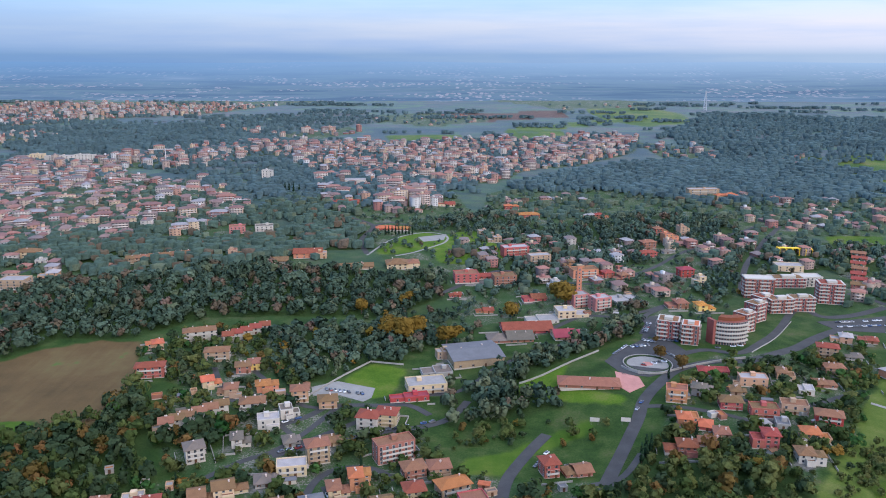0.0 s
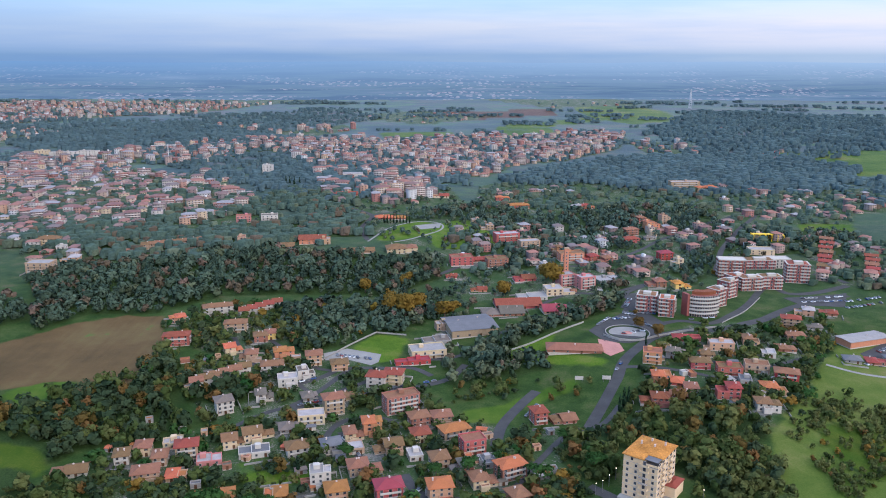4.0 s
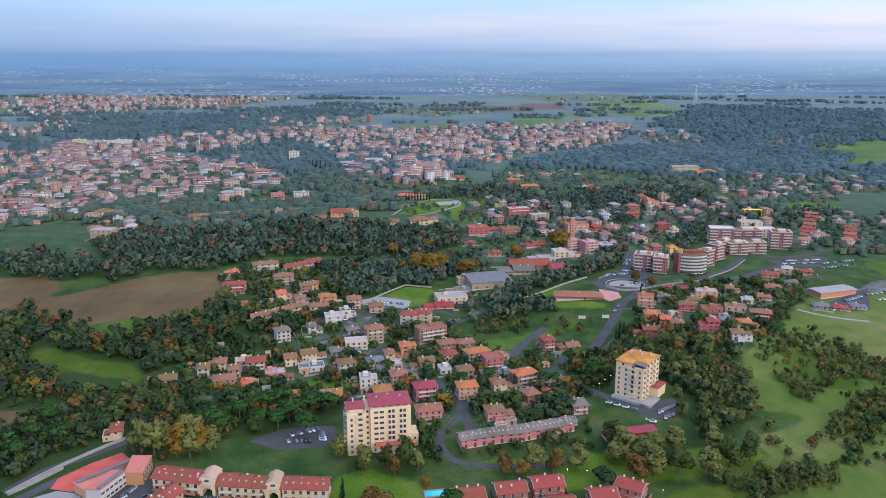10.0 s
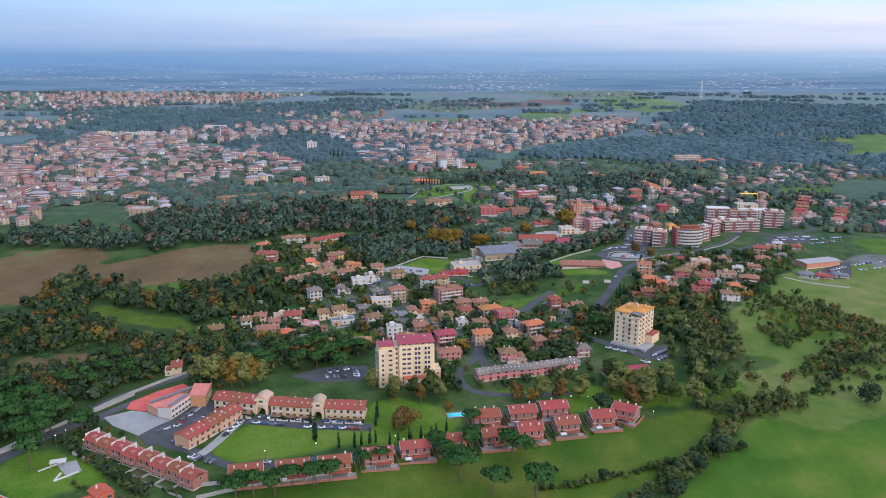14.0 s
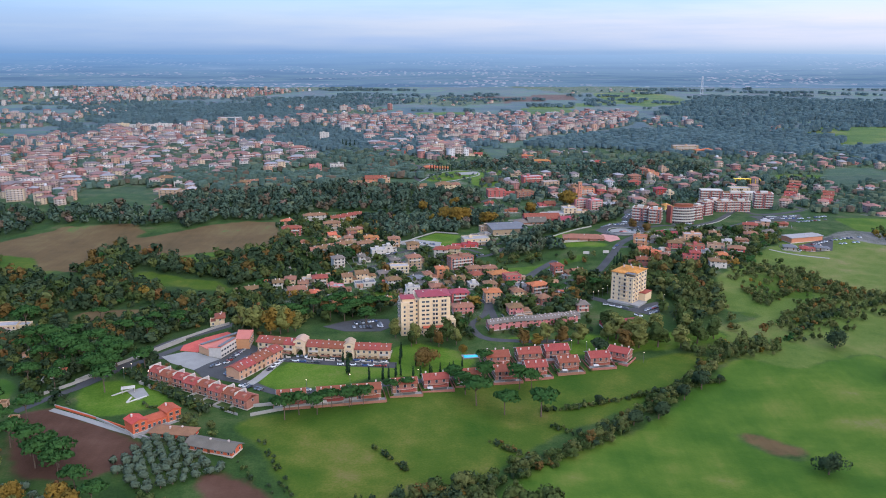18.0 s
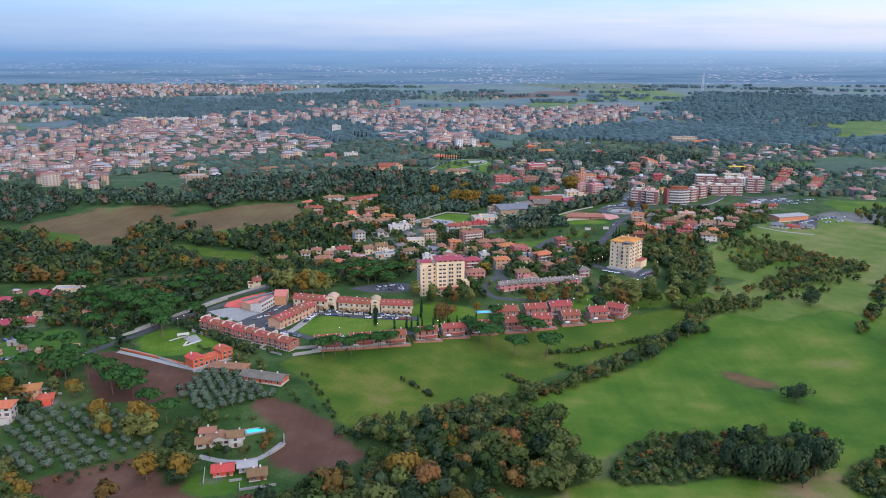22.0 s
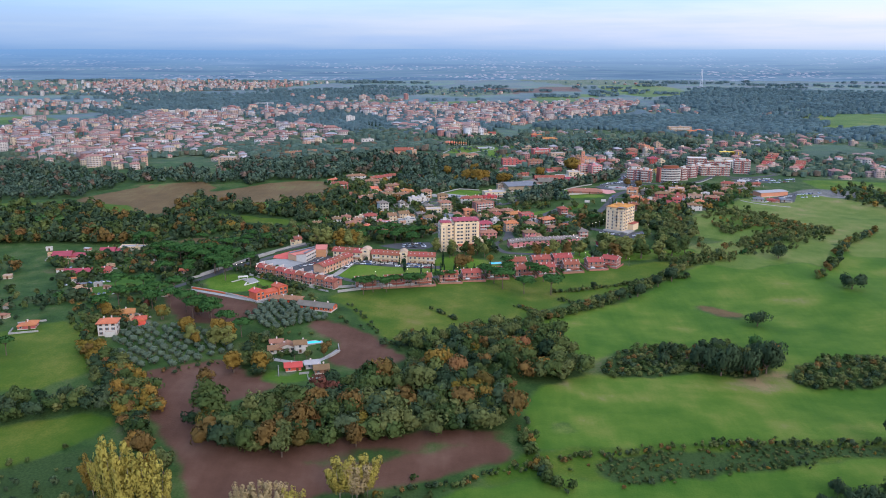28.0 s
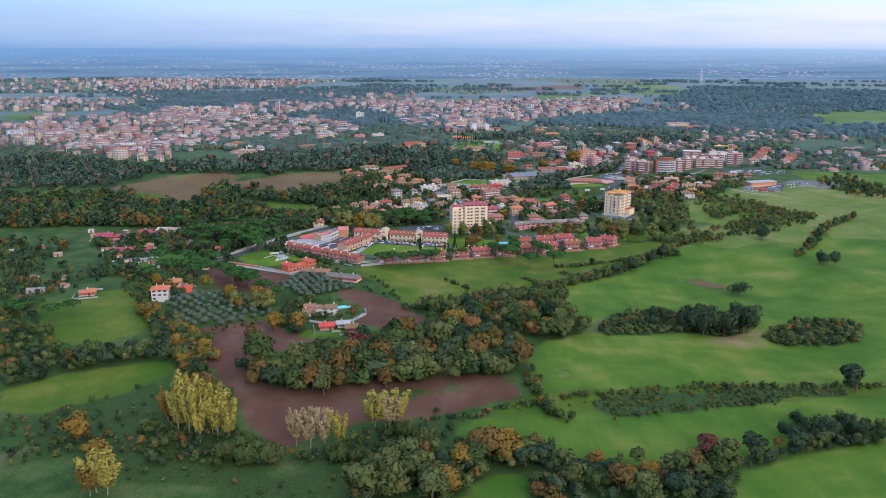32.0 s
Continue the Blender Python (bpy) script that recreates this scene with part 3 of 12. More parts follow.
LEAVES = {"broad": (760, 0.075), "pine": (480, 0.085), "cypress": (220, 0.055), "poplar": (2300, 0.034), "tall": (760, 0.06), "olive": (360, 0.13), "bush": (850, 0.08)}
CROWNS = {}


def crown_mesh(kind, leaf, variant):
    key = (kind, leaf, variant)
    if key not in CROWNS:
        n, s = LEAVES[kind]
        v, q, nn = crown_data(nrng, lumps_of(kind, nrng), n, s, 0.12 if kind == "poplar" else 0.4 if kind == "tall" else 0.66)
        CROWNS[key] = fast_mesh("crown", v, q, [LEAF[leaf]], None, nn)
    return CROWNS[key]


TREE_WORDS = {
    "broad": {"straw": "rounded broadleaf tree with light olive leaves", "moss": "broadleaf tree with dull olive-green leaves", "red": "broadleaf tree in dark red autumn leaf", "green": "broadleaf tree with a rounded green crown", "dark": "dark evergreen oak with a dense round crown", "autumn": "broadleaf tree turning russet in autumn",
              "yellow": "broadleaf tree in yellow autumn leaf"},
    "pine": {"pine": "tall umbrella pine with a flat spreading crown"}, "cypress": {"cypress": "slender dark green cypress tree"},
    "poplar": {"pale": "tall poplar with thin pale yellow leaves", "buff": "tall poplar with sparse buff-coloured autumn leaves", "yellow": "tall poplar with thinning yellow leaves", "autumn": "tall poplar with sparse pale brown leaves", "green": "tall slim poplar still in green leaf"},
    "tall": {"straw": "tall airy tree with light olive-green leaves", "green": "tall slender broadleaf tree in green leaf", "moss": "tall slender tree with dull olive-green leaves", "autumn": "tall slender tree turning russet brown", "yellow": "tall slender tree turning yellow"}, "olive": {"olive": "small grey-green olive tree in a planted row"}, "bush": {"dark": "dense dark green bush standing in a field", "green": "broad green shrub on open ground", "autumn": "russet shrub in autumn leaf", "yellow": "broad shrub with yellowing leaves", "red": "shrub in dark red autumn leaf", "moss": "broad dull olive-green shrub"},
}
tree_count = 0


def tree(kind, leaf, x, y, h, wide=1.0, group=""):
    global tree_count
    tree_count += 1
    rng = random.Random(tree_count)
    root = new({"bush": "bush", "olive": "olive_tree", "pine": "pine_tree", "cypress": "cypress_tree", "poplar": "poplar_tree"}.get(kind, "tree"))
    root.matrix_world = pose(x, y, float(ground_z(x, y)), 0, 0, rng.uniform(0, 360)) @ Matrix.Diagonal((h * wide, h * wide, h, 1))
    tagged(root, TREE_WORDS[kind][leaf], "bush" if kind == "bush" else "tree", group)
    part("trunk", TRUNKS[kind], root)
    part("crown", crown_mesh(kind, leaf, rng.randrange(3)), root)
    return root


def inside(poly, x, y):
    hit = np.zeros(np.shape(x), bool)
    for (x0, y0), (x1, y1) in zip(poly, poly[1:] + poly[:1]):
        cross = ((y0 > y) != (y1 > y)) & (x < (x1 - x0) * (y - y0) / (y1 - y0 + 1e-9) + x0)
        hit ^= cross
    return hit


TAKEN = np.zeros((640, 640), bool)


def mark(x, y, r):
    """Keep the ground within r of a place free of strewn trees and houses."""
    i, j, k = int((x + 960) / 3), int((y + 320) / 3), int(math.ceil(r / 3))
    if k < i < 640 - k and k < j < 640 - k:
        TAKEN[i - k:i + k + 1, j - k:j + k + 1] = True


def mark_box(x, y, rot, w, d, margin=1.5):
    c, s = math.cos(radians(rot)), math.sin(radians(rot))
    for u in np.arange(-w / 2 - margin, w / 2 + margin + 1, 2.0):
        for v in np.arange(-d / 2 - margin - 1.5, d / 2 + margin + 1, 2.0):
            mark(x + u * c - v * s, y + u * s + v * c, 0)


def free(x, y):
    i, j = ((x + 960) / 3).astype(int), ((y + 320) / 3).astype(int)
    ok = (i >= 0) & (i < 640) & (j >= 0) & (j < 640)
    return ~(ok & TAKEN[np.clip(i, 0, 639), np.clip(j, 0, 639)])


def scatter(poly, spacing, rng):
    p = np.array(poly, float)
    (x0, y0), (x1, y1) = p.min(0), p.max(0)
    gx, gy = np.meshgrid(np.arange(x0, x1 + spacing, spacing), np.arange(y0, y1 + spacing, spacing))
    gx = gx.ravel() + rng.uniform(-0.48, 0.48, gx.size) * spacing
    gy = gy.ravel() + rng.uniform(-0.48, 0.48, gy.size) * spacing
    k = inside(poly, gx, gy)
    return gx[k], gy[k]


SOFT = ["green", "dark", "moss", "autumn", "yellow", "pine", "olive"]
LEAF["moss"] = material("olive_green_leaves", (0.118, 0.133, 0.042), rough=0.7, vary=0.45, scale=0.11, fine=1.2, random_tint=0.07, through_leaf=0.42, specular=0.03, island=True)
# leaf colours for three distance tiers, with bluish haze painted into them
LEAF["distant"] = material("hazed_distant_leaves", (0.100, 0.146, 0.146), rough=0.8, vary=0.3, scale=0.010, fine=0.10, through_leaf=0.3, specular=0.03)
LEAF["hillside"] = material("hazed_hillside_leaves", (0.066, 0.096, 0.062), rough=0.8, vary=0.5, scale=0.035, fine=0.4, random_tint=0.07, through_leaf=0.2, specular=0.03, island=True)
LEAF["hill_moss"] = material("hazed_hillside_olive", (0.108, 0.128, 0.070), rough=0.8, vary=0.45, scale=0.035, fine=0.4, random_tint=0.07, through_leaf=0.2, specular=0.03, island=True)
LEAF["hill_autumn"] = material("hazed_hillside_autumn", (0.128, 0.098, 0.064), rough=0.8, vary=0.4, scale=0.05, fine=0.5, random_tint=0.07, through_leaf=0.2, specular=0.03, island=True)
LEAF["slope"] = material("hazed_slope_leaves", (0.078, 0.113, 0.082), rough=0.8, vary=0.45, scale=0.035, fine=0.4, random_tint=0.07, through_leaf=0.2, specular=0.03, island=True)
LEAF["slope_moss"] = material("hazed_slope_olive", (0.112, 0.134, 0.082), rough=0.8, vary=0.4, scale=0.035, fine=0.4, random_tint=0.07, through_leaf=0.2, specular=0.03, island=True)
SLOPE_HAZED = ["slope", "slope", "slope_moss", "hill_autumn", "slope_moss", "slope", "slope"]
HILL_HAZED = ["hillside", "hillside", "hill_moss", "hill_autumn", "yellow", "hillside", "hillside"]
FAR_HAZED = ["distant", "distant", "distant", "distant", "distant", "distant", "distant"]
# deep: mostly dark leaves, with shade on the western woods put into colour
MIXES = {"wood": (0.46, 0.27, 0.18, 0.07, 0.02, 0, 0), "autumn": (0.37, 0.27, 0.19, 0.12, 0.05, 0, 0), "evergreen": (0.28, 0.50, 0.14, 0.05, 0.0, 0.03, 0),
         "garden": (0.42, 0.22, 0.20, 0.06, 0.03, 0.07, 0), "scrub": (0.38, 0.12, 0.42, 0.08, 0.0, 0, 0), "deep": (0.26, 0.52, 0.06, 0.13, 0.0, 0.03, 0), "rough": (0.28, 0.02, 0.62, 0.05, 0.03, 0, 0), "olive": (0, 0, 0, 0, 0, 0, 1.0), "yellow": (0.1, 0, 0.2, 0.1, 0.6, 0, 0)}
BANK = {}


def bank(kind, detail):
    """A few crowns with all their triangles, to be strewn over a wood."""
    if (kind, detail) not in BANK:
        n = {"close": 270, "near": 110, "mid": 50, "far": 0}[detail]
        s = {"close": 0.080, "near": 0.120, "mid": 0.195, "far": 0.40}[detail]
        count = {"close": 8, "near": 8, "mid": 5, "far": 1}[detail]
        out = []
        for i in range(5):
            lumps = lumps_of(kind, nrng)[:count]
            if detail == "far":
                # a crown too far off to show leaves: two uneven masses grown together
                vs, qs, ns = [], [], []
                for k, r in enumerate((0.30, 0.22)):
                    a = nrng.uniform(0, 6.28)
                    c = np.array((math.cos(a) * 0.2 * (k > 0), math.sin(a) * 0.2 * (k > 0), (0.55, 0.66)[k]))
                    turned = np.array([[math.cos(a), -math.sin(a), 0], [math.sin(a), math.cos(a), 0], [0, 0, 1]])
                    ball = (BOX_V * nrng.uniform(0.8, 1.2, (8, 1)) * 1.35) @ turned
                    vs.append(c + ball * r * np.array((1, 1, 1.25)))
                    qs.append(BOX_Q + 8 * k)
                    ns.append(unit(unit(ball) + np.array((0, 0, 1.3))))
                out.append((np.concatenate(vs), np.concatenate(qs), np.concatenate(ns)))
                continue
            if detail == "mid":
                lumps = [(l[0], l[1], l[2], l[3] * 1.15, l[4] * 1.15, l[5] * 1.15) for l in lumps]
            out.append(crown_data(nrng, lumps, n, s, {"close": 0.82, "near": 0.82, "mid": 0.86}[detail], detail == "mid", {"close": 0.22, "near": 0.25, "mid": 0.45}[detail], {"close": 2, "near": 3, "mid": 4}[detail]))
        BANK[kind, detail] = out
    return BANK[kind, detail]


def strew(name, xs, ys, hs, mix, detail, seed, label, category="trees", wide=1.0, kind="broad", lift=0.0):
    """Many trees as one object: what nobody could count."""
    ok = free(xs, ys)
    xs, ys, hs = xs[ok], ys[ok], hs[ok]
    if not len(xs):
        return None
    rng = np.random.default_rng(seed)
    protos = bank(kind, detail)
    zs = ground_z(xs, ys) + lift
    which = rng.integers(0, len(protos), len(xs))
    slot = rng.choice(len(SOFT), len(xs), p=np.array(MIXES[mix]) / sum(MIXES[mix]))
    turn = rng.uniform(0, 6.28, len(xs))
    if detail == "far":
        wide = wide * 1.35
    shade = rng.normal(0, 0.09 if detail == "far" else 0.24, len(xs)).clip(-0.5, 0.6)
    vs, qs, ns, sl, tints, n = [], [], [], [], [], 0
    for k, (pv, pq, pn) in enumerate(protos):
        idx = np.where(which == k)[0]
        if not len(idx):
            continue
        c, s = np.cos(turn[idx])[:, None], np.sin(turn[idx])[:, None]
        h = hs[idx][:, None]
        w = h * wide * rng.uniform(0.85, 1.2, h.shape)
        X = (pv[None, :, 0] * c - pv[None, :, 1] * s) * w + xs[idx][:, None]
        Y = (pv[None, :, 0] * s + pv[None, :, 1] * c) * w + ys[idx][:, None]
        Z = pv[None, :, 2] * h + zs[idx][:, None] - 0.12 * h
        vs.append(np.stack([X, Y, Z], -1).reshape(-1, 3))
        ns.append(np.stack([pn[None, :, 0] * c - pn[None, :, 1] * s, pn[None, :, 0] * s + pn[None, :, 1] * c, pn[None, :, 2] + 0 * c], -1).reshape(-1, 3))
        qs.append((pq[None] + (np.arange(len(idx)) * len(pv))[:, None, None]).reshape(-1, 4) + n)
        sl.append(np.repeat(slot[idx], len(pq)))
        tints.append(np.repeat(shade[idx], len(pv)))
        n += len(idx) * len(pv)
    # beyond y 520 the crowns take the haze-tinted leaf sets
    ob = new(name, fast_mesh(name, np.concatenate(vs), np.concatenate(qs), [LEAF[s] for s in (FAR_HAZED if ys.mean() > 1150 else SLOPE_HAZED if ys.mean() > 790 else HILL_HAZED if ys.mean() > 520 else SOFT)], np.concatenate(sl), np.concatenate(ns)))
    ob.data.attributes.new("tint", "FLOAT", "POINT").data.foreach_set("value", np.concatenate(tints).astype(np.float32))
    return tagged(ob, label, category, "", "stuff")


def wood(poly, spacing, mix, detail, h0, h1, seed, label="dense mixed woodland in early autumn colour", gaps=0.0, name="woodland"):
    rng = np.random.default_rng(seed)
    x, y = scatter(poly, spacing * (0.82 if detail == "far" else 1.0), rng)
    if gaps:
        k = np.sin(x / 17 + seed) * np.cos(y / 21 + seed * 2) + rng.uniform(-0.6, 0.6, len(x)) > gaps * 2 - 1
        x, y = x[k], y[k]
    if gaps < 0.3 and y.mean() < 1000:
        COVER.append(("forest", poly))
    return strew(name, x, y, rng.uniform(h0, h1, len(x)) * rng.uniform(0.72, 1.2, len(x)), mix, detail, seed, label, wide=1.7 if h1 < 3 else 1.25 if h1 < 5 else 1.0)


def hedge(points, width, mix, detail, h0, h1, seed, step=3.0, label="overgrown hedgerow of shrubs and small trees", name="hedgerow"):
    rng = np.random.default_rng(seed)
    xs, ys = [], []
    for (ax, ay), (bx, by) in zip(points, points[1:]):
        n = max(1, int(math.hypot(bx - ax, by - ay) / step * max(1, width / 4)))
        t = rng.uniform(0, 1, n)
        xs.append(ax + (bx - ax) * t + rng.normal(scale=width / 3, size=n))
        ys.append(ay + (by - ay) * t + rng.normal(scale=width / 3, size=n))
    xs, ys = np.concatenate(xs), np.concatenate(ys)
    return strew(name, xs, ys, rng.uniform(h0, h1, len(xs)) * rng.uniform(0.7, 1.1, len(xs)), mix, detail, seed, label, "hedge")


def gardens(poly, spacing, mix, detail, h0, h1, seed, gaps):
    """Trees and shrubs of the gardens between the houses."""
    rng = np.random.default_rng(seed)
    x, y = scatter(poly, spacing, rng)
    k = np.sin(x / 13 + seed) * np.cos(y / 15 + seed * 2) + rng.uniform(-0.6, 0.6, len(x)) > gaps * 2 - 1
    h = (1.0 if detail == "far" else 1.5) * rng.uniform(h0, h1, len(x)) * np.where(rng.random(len(x)) < 0.4, 0.5, 1.0)
    return strew("garden_trees", x[k], y[k], h[k], mix, detail, seed, "garden trees and shrubs between the houses", wide=1.15)


COVER = []
LATE = []


def field(kind, poly):
    COVER.append((kind, poly))


# ---- far quarters of the town ----
# far town palettes greyed towards blue, the haze put into wall and roof colours
PLASTERS = ((0.36, 0.27, 0.215), (0.42, 0.38, 0.335), (0.35, 0.21, 0.165), (0.22, 0.165, 0.15), (0.46, 0.355, 0.24), (0.32, 0.15, 0.125), (0.42, 0.33, 0.26), (0.23, 0.185, 0.17), (0.43, 0.27, 0.185), (0.27, 0.135, 0.115), (0.52, 0.50, 0.48), (0.34, 0.25, 0.21))
FAR_WALL = material("hazed_town_plaster", (0.6, 0.5, 0.4), vary=0.16, scale=0.1, fine=1.0, island=True, palette=PLASTERS)
FAR_ROOF = material("hazed_town_tiles", (0.3, 0.15, 0.1), vary=0.3, scale=0.12, fine=1.0, island=True,
                    palette=((0.185, 0.12, 0.105), (0.26, 0.135, 0.105), (0.17, 0.135, 0.125), (0.28, 0.135, 0.10), (0.26, 0.24, 0.235), (0.22, 0.15, 0.125), (0.20, 0.11, 0.095)))
FAR_BAND = material("town_balcony_paint", (0.44, 0.38, 0.33), vary=0.15, scale=0.1, fine=1.0)
FAR_GLASS = material("town_windows", (0.07, 0.065, 0.07), rough=0.3, vary=0.3)


def quarter(poly, spacing, rot, floors, seed, size=1.0, keep=0.85, green=0.5, flat=0.25, name="town_quarter", label="densely built quarter of plastered houses with tiled roofs", tree_h=7.0, tree_detail="far", mix="garden"):
    """A quarter of the town: blocks on a loose street grid, each with walls, roof and rows of windows, and garden trees between."""
    rng = np.random.default_rng(seed)
    p = np.array(poly, float)
    c = p.mean(0)
    ca, sa = math.cos(radians(rot)), math.sin(radians(rot))
    R = np.array([[ca, -sa], [sa, ca]])
    local = [tuple((q - c) @ R) for q in p]
    lx, ly = scatter(local, spacing, rng)
    k = rng.random(len(lx)) < keep * 0.72
    lx, ly = lx[k], ly[k]
    at = np.stack([lx, ly], 1) @ R.T + c
    ok = free(at[:, 0], at[:, 1]) & (at[:, 1] < 2900)
    at = at[ok]
    if not len(at):
        return
    for px_, py_ in at:
        mark(px_, py_, 1)
    gz = ground_z(at[:, 0], at[:, 1])
    qv, qf, qs = [], [], []
    n = 0

    def add(v, f, s):
        nonlocal n
        qv.append(v)
        qf.append(np.array(f) + n)
        qs.extend([s] * len(f))
        n += len(v)

    for i in range(len(at)):
        w, d = size * rng.uniform(9, 15), size * rng.uniform(8, 12)
        fl = max(1, int(rng.integers(floors[0], floors[1] + 1) * rng.choice((0.6, 1.0, 1.0, 0.75))))
        block = floors[1] > 3 and rng.random() < 0.17
        if block:
            w, d, fl = size * rng.uniform(16, 25), size * rng.uniform(10, 13), floors[1] + int(rng.integers(0, 2))
        h = fl * 2.8 * size + 0.2
        a = radians(rot) + rng.choice((0, 0, math.pi / 2)) + rng.normal(scale=0.12)
        cc, ss = math.cos(a), math.sin(a)
        M = np.array([[cc, ss, 0], [-ss, cc, 0], [0, 0, 1]])
        o = np.array([at[i, 0], at[i, 1], gz[i]])
        x, y = w / 2, d / 2
        add(np.array([(-x, -y, -4), (x, -y, -4), (x, y, -4), (-x, y, -4), (-x, -y, h), (x, -y, h), (x, y, h), (-x, y, h)]) @ M + o,
            [(0, 1, 5, 4), (1, 2, 6, 5), (2, 3, 7, 6), (3, 0, 4, 7)], 0)
        if rng.random() < flat:
            add(np.array([(-x, -y, h - 0.3), (x, -y, h - 0.3), (x, y, h - 0.3), (-x, y, h - 0.3)]) @ M + o, [(0, 1, 2, 3)], 1)
            add(np.array([(-2, 0, h - 1), (1.5, 0, h - 1), (1.5, 3, h - 1), (-2, 3, h - 1), (-2, 0, h + 2.2), (1.5, 0, h + 2.2), (1.5, 3, h + 2.2), (-2, 3, h + 2.2)]) @ M + o,
                [(0, 1, 5, 4), (1, 2, 6, 5), (2, 3, 7, 6), (3, 0, 4, 7), (4, 5, 6, 7)], 0)
        else:
            ex, ey, r, top = x + 0.6, y + 0.6, max(0.3, x - y), h + min(x, y) * 0.42
            if x >= y:
                rv = [(-ex, -ey, h - 0.15), (ex, -ey, h - 0.15), (ex, ey, h - 0.15), (-ex, ey, h - 0.15), (-r, 0, top), (r, 0, top)]
                rf = [(0, 1, 5, 4), (2, 3, 4, 5), (1, 2, 5, 5), (3, 0, 4, 4)]
            else:
                r = y - x
                rv = [(-ex, -ey, h - 0.15), (ex, -ey, h - 0.15), (ex, ey, h - 0.15), (-ex, ey, h - 0.15), (0, -r, top), (0, r, top)]
                rf = [(1, 2, 5, 4), (3, 0, 4, 5), (0, 1, 4, 4), (2, 3, 5, 5)]
            rv = np.array(rv)
            # hip ends are narrow quads
            e = np.array([(0.01, 0, 0), (0.01, 0, 0)]) if x < y else np.array([(0, 0.01, 0), (0, 0.01, 0)])
            rv = np.concatenate([rv, rv[4:6] + e])
            rf = [tuple((6 if (j == 3 and q[2] == q[3] == 4) else 7 if (j == 3 and q[2] == q[3] == 5) else v) for j, v in enumerate(q)) for q in rf]
            add(rv @ M + o, rf, 1)
        cols = 5 if block else 3
        for k in range(fl):
            z0, z1 = (k * 2.8 + 1.0) * size, (k * 2.8 + 2.2) * size
            if k and (block or i % 3 == 0):
                e, g = x * (0.9 if block else 0.5), -y - 1.3
                add(np.array([(-e, g, z0 - 1.1), (e, g, z0 - 1.1), (e, g, z0 - 0.1), (-e, g, z0 - 0.1), (-e, -y, z0 - 1.1), (e, -y, z0 - 1.1), (e, -y, z0 - 0.1), (-e, -y, z0 - 0.1)]) @ M + o,
                    [(0, 1, 2, 3), (3, 2, 6, 7), (1, 5, 6, 2), (4, 0, 3, 7)], 3)
            for j in range(cols):
                u = -x + (j + 0.5) * 2 * x / cols
                add(np.array([(u - 0.75 * size, -y - 0.05, z0), (u + 0.75 * size, -y - 0.05, z0), (u + 0.75 * size, -y - 0.05, z1), (u - 0.75 * size, -y - 0.05, z1)]) @ M + o, [(0, 1, 2, 3)], 2)
            for s in (-1, 1):
                for j in (-0.45, 0.45):
                    add(np.array([(s * (x + 0.05), j * y - 0.7 * size, z0), (s * (x + 0.05), j * y + 0.7 * size, z0), (s * (x + 0.05), j * y + 0.7 * size, z1),
                                  (s * (x + 0.05), j * y - 0.7 * size, z1)]) @ M + o, [(0, 1, 2, 3)], 2)
    if qv:
        me = fast_mesh(name, np.concatenate(qv), np.concatenate(qf), [FAR_WALL, FAR_ROOF, FAR_GLASS, FAR_BAND], qs)
        tagged(new(name, me), label, "houses", "", "stuff")
    COVER.append(("urban", poly))
    if green:
        tx, ty = scatter(poly, spacing * (0.72 if p[:, 1].mean() < 1000 else 0.74) / math.sqrt(green), rng)
        tx, ty = tx[ty < 2900], ty[ty < 2900]
        strew("garden_trees", tx, ty, rng.uniform(0.6, 1.25, len(tx)) * tree_h * 1.2, mix, tree_detail, seed + 7, "garden and street trees between the houses", wide=1.1)


def plain_strips(y0, y1, count, seed, reach=2600):
    """Long thin belts of trees across the far plain, between pale fields."""
    rng = np.random.default_rng(seed)
    xs, ys = [], []
    for i in range(count):
        y = y0 + (y1 - y0) * rng.random()
        x, long, wide = rng.uniform(-1, 1) * reach * (0.35 + 0.65 * y / 4400), rng.uniform(90, 520), rng.uniform(8, 46)
        n = int(long * wide / 420) + 6
        u = rng.uniform(-0.5, 0.5, n)
        xs.append(x + u * long)
        ys.append(y + rng.uniform(-0.5, 0.5, n) * wide + u * long * rng.uniform(-0.15, 0.15))
    xs, ys = np.concatenate(xs), np.concatenate(ys)
    strew("tree_belts", xs, ys, rng.uniform(7, 12, len(xs)), "wood", "far", seed, "thin belts of trees between fields on the far plain", wide=1.5)


# ---- roads, walls ----
def smooth_line(points, step):
    pts = [Vector((*p, 0)) for p in points]
    out = []
    for i in range(len(pts) - 1):
        p0, p1, p2, p3 = pts[max(i - 1, 0)], pts[i], pts[i + 1], pts[min(i + 2, len(pts) - 1)]
        n = max(1, int((p2 - p1).length / step))
        for k in range(n):
            t = k / n
            out.append(0.5 * ((2 * p1) + (p2 - p0) * t + (2 * p0 - 5 * p1 + 4 * p2 - p3) * t * t + (3 * p1 - p0 - 3 * p2 + p3) * t ** 3))
    out.append(pts[-1])
    return out


def ribbon_data(points, width, lift, step=5.0, closed=False, sink=0.6):
    line = smooth_line(points, step)
    v, f = [], []
    for i, p in enumerate(line):
        d = (line[min(i + 1, len(line) - 1)] - line[max(i - 1, 0)]).normalized()
        s = Vector((-d.y, d.x, 0)) * width / 2
        for q, dz in ((p - s, -sink), (p - s, lift), (p + s, lift), (p + s, -sink)):
            v.append((q.x, q.y, float(ground_z(q.x, q.y)) + dz))
        if i:
            k = len(v) - 8
            f += [(k + j, k + j + 4, k + j + 5, k + j + 1) for j in range(3)]
    return v, f


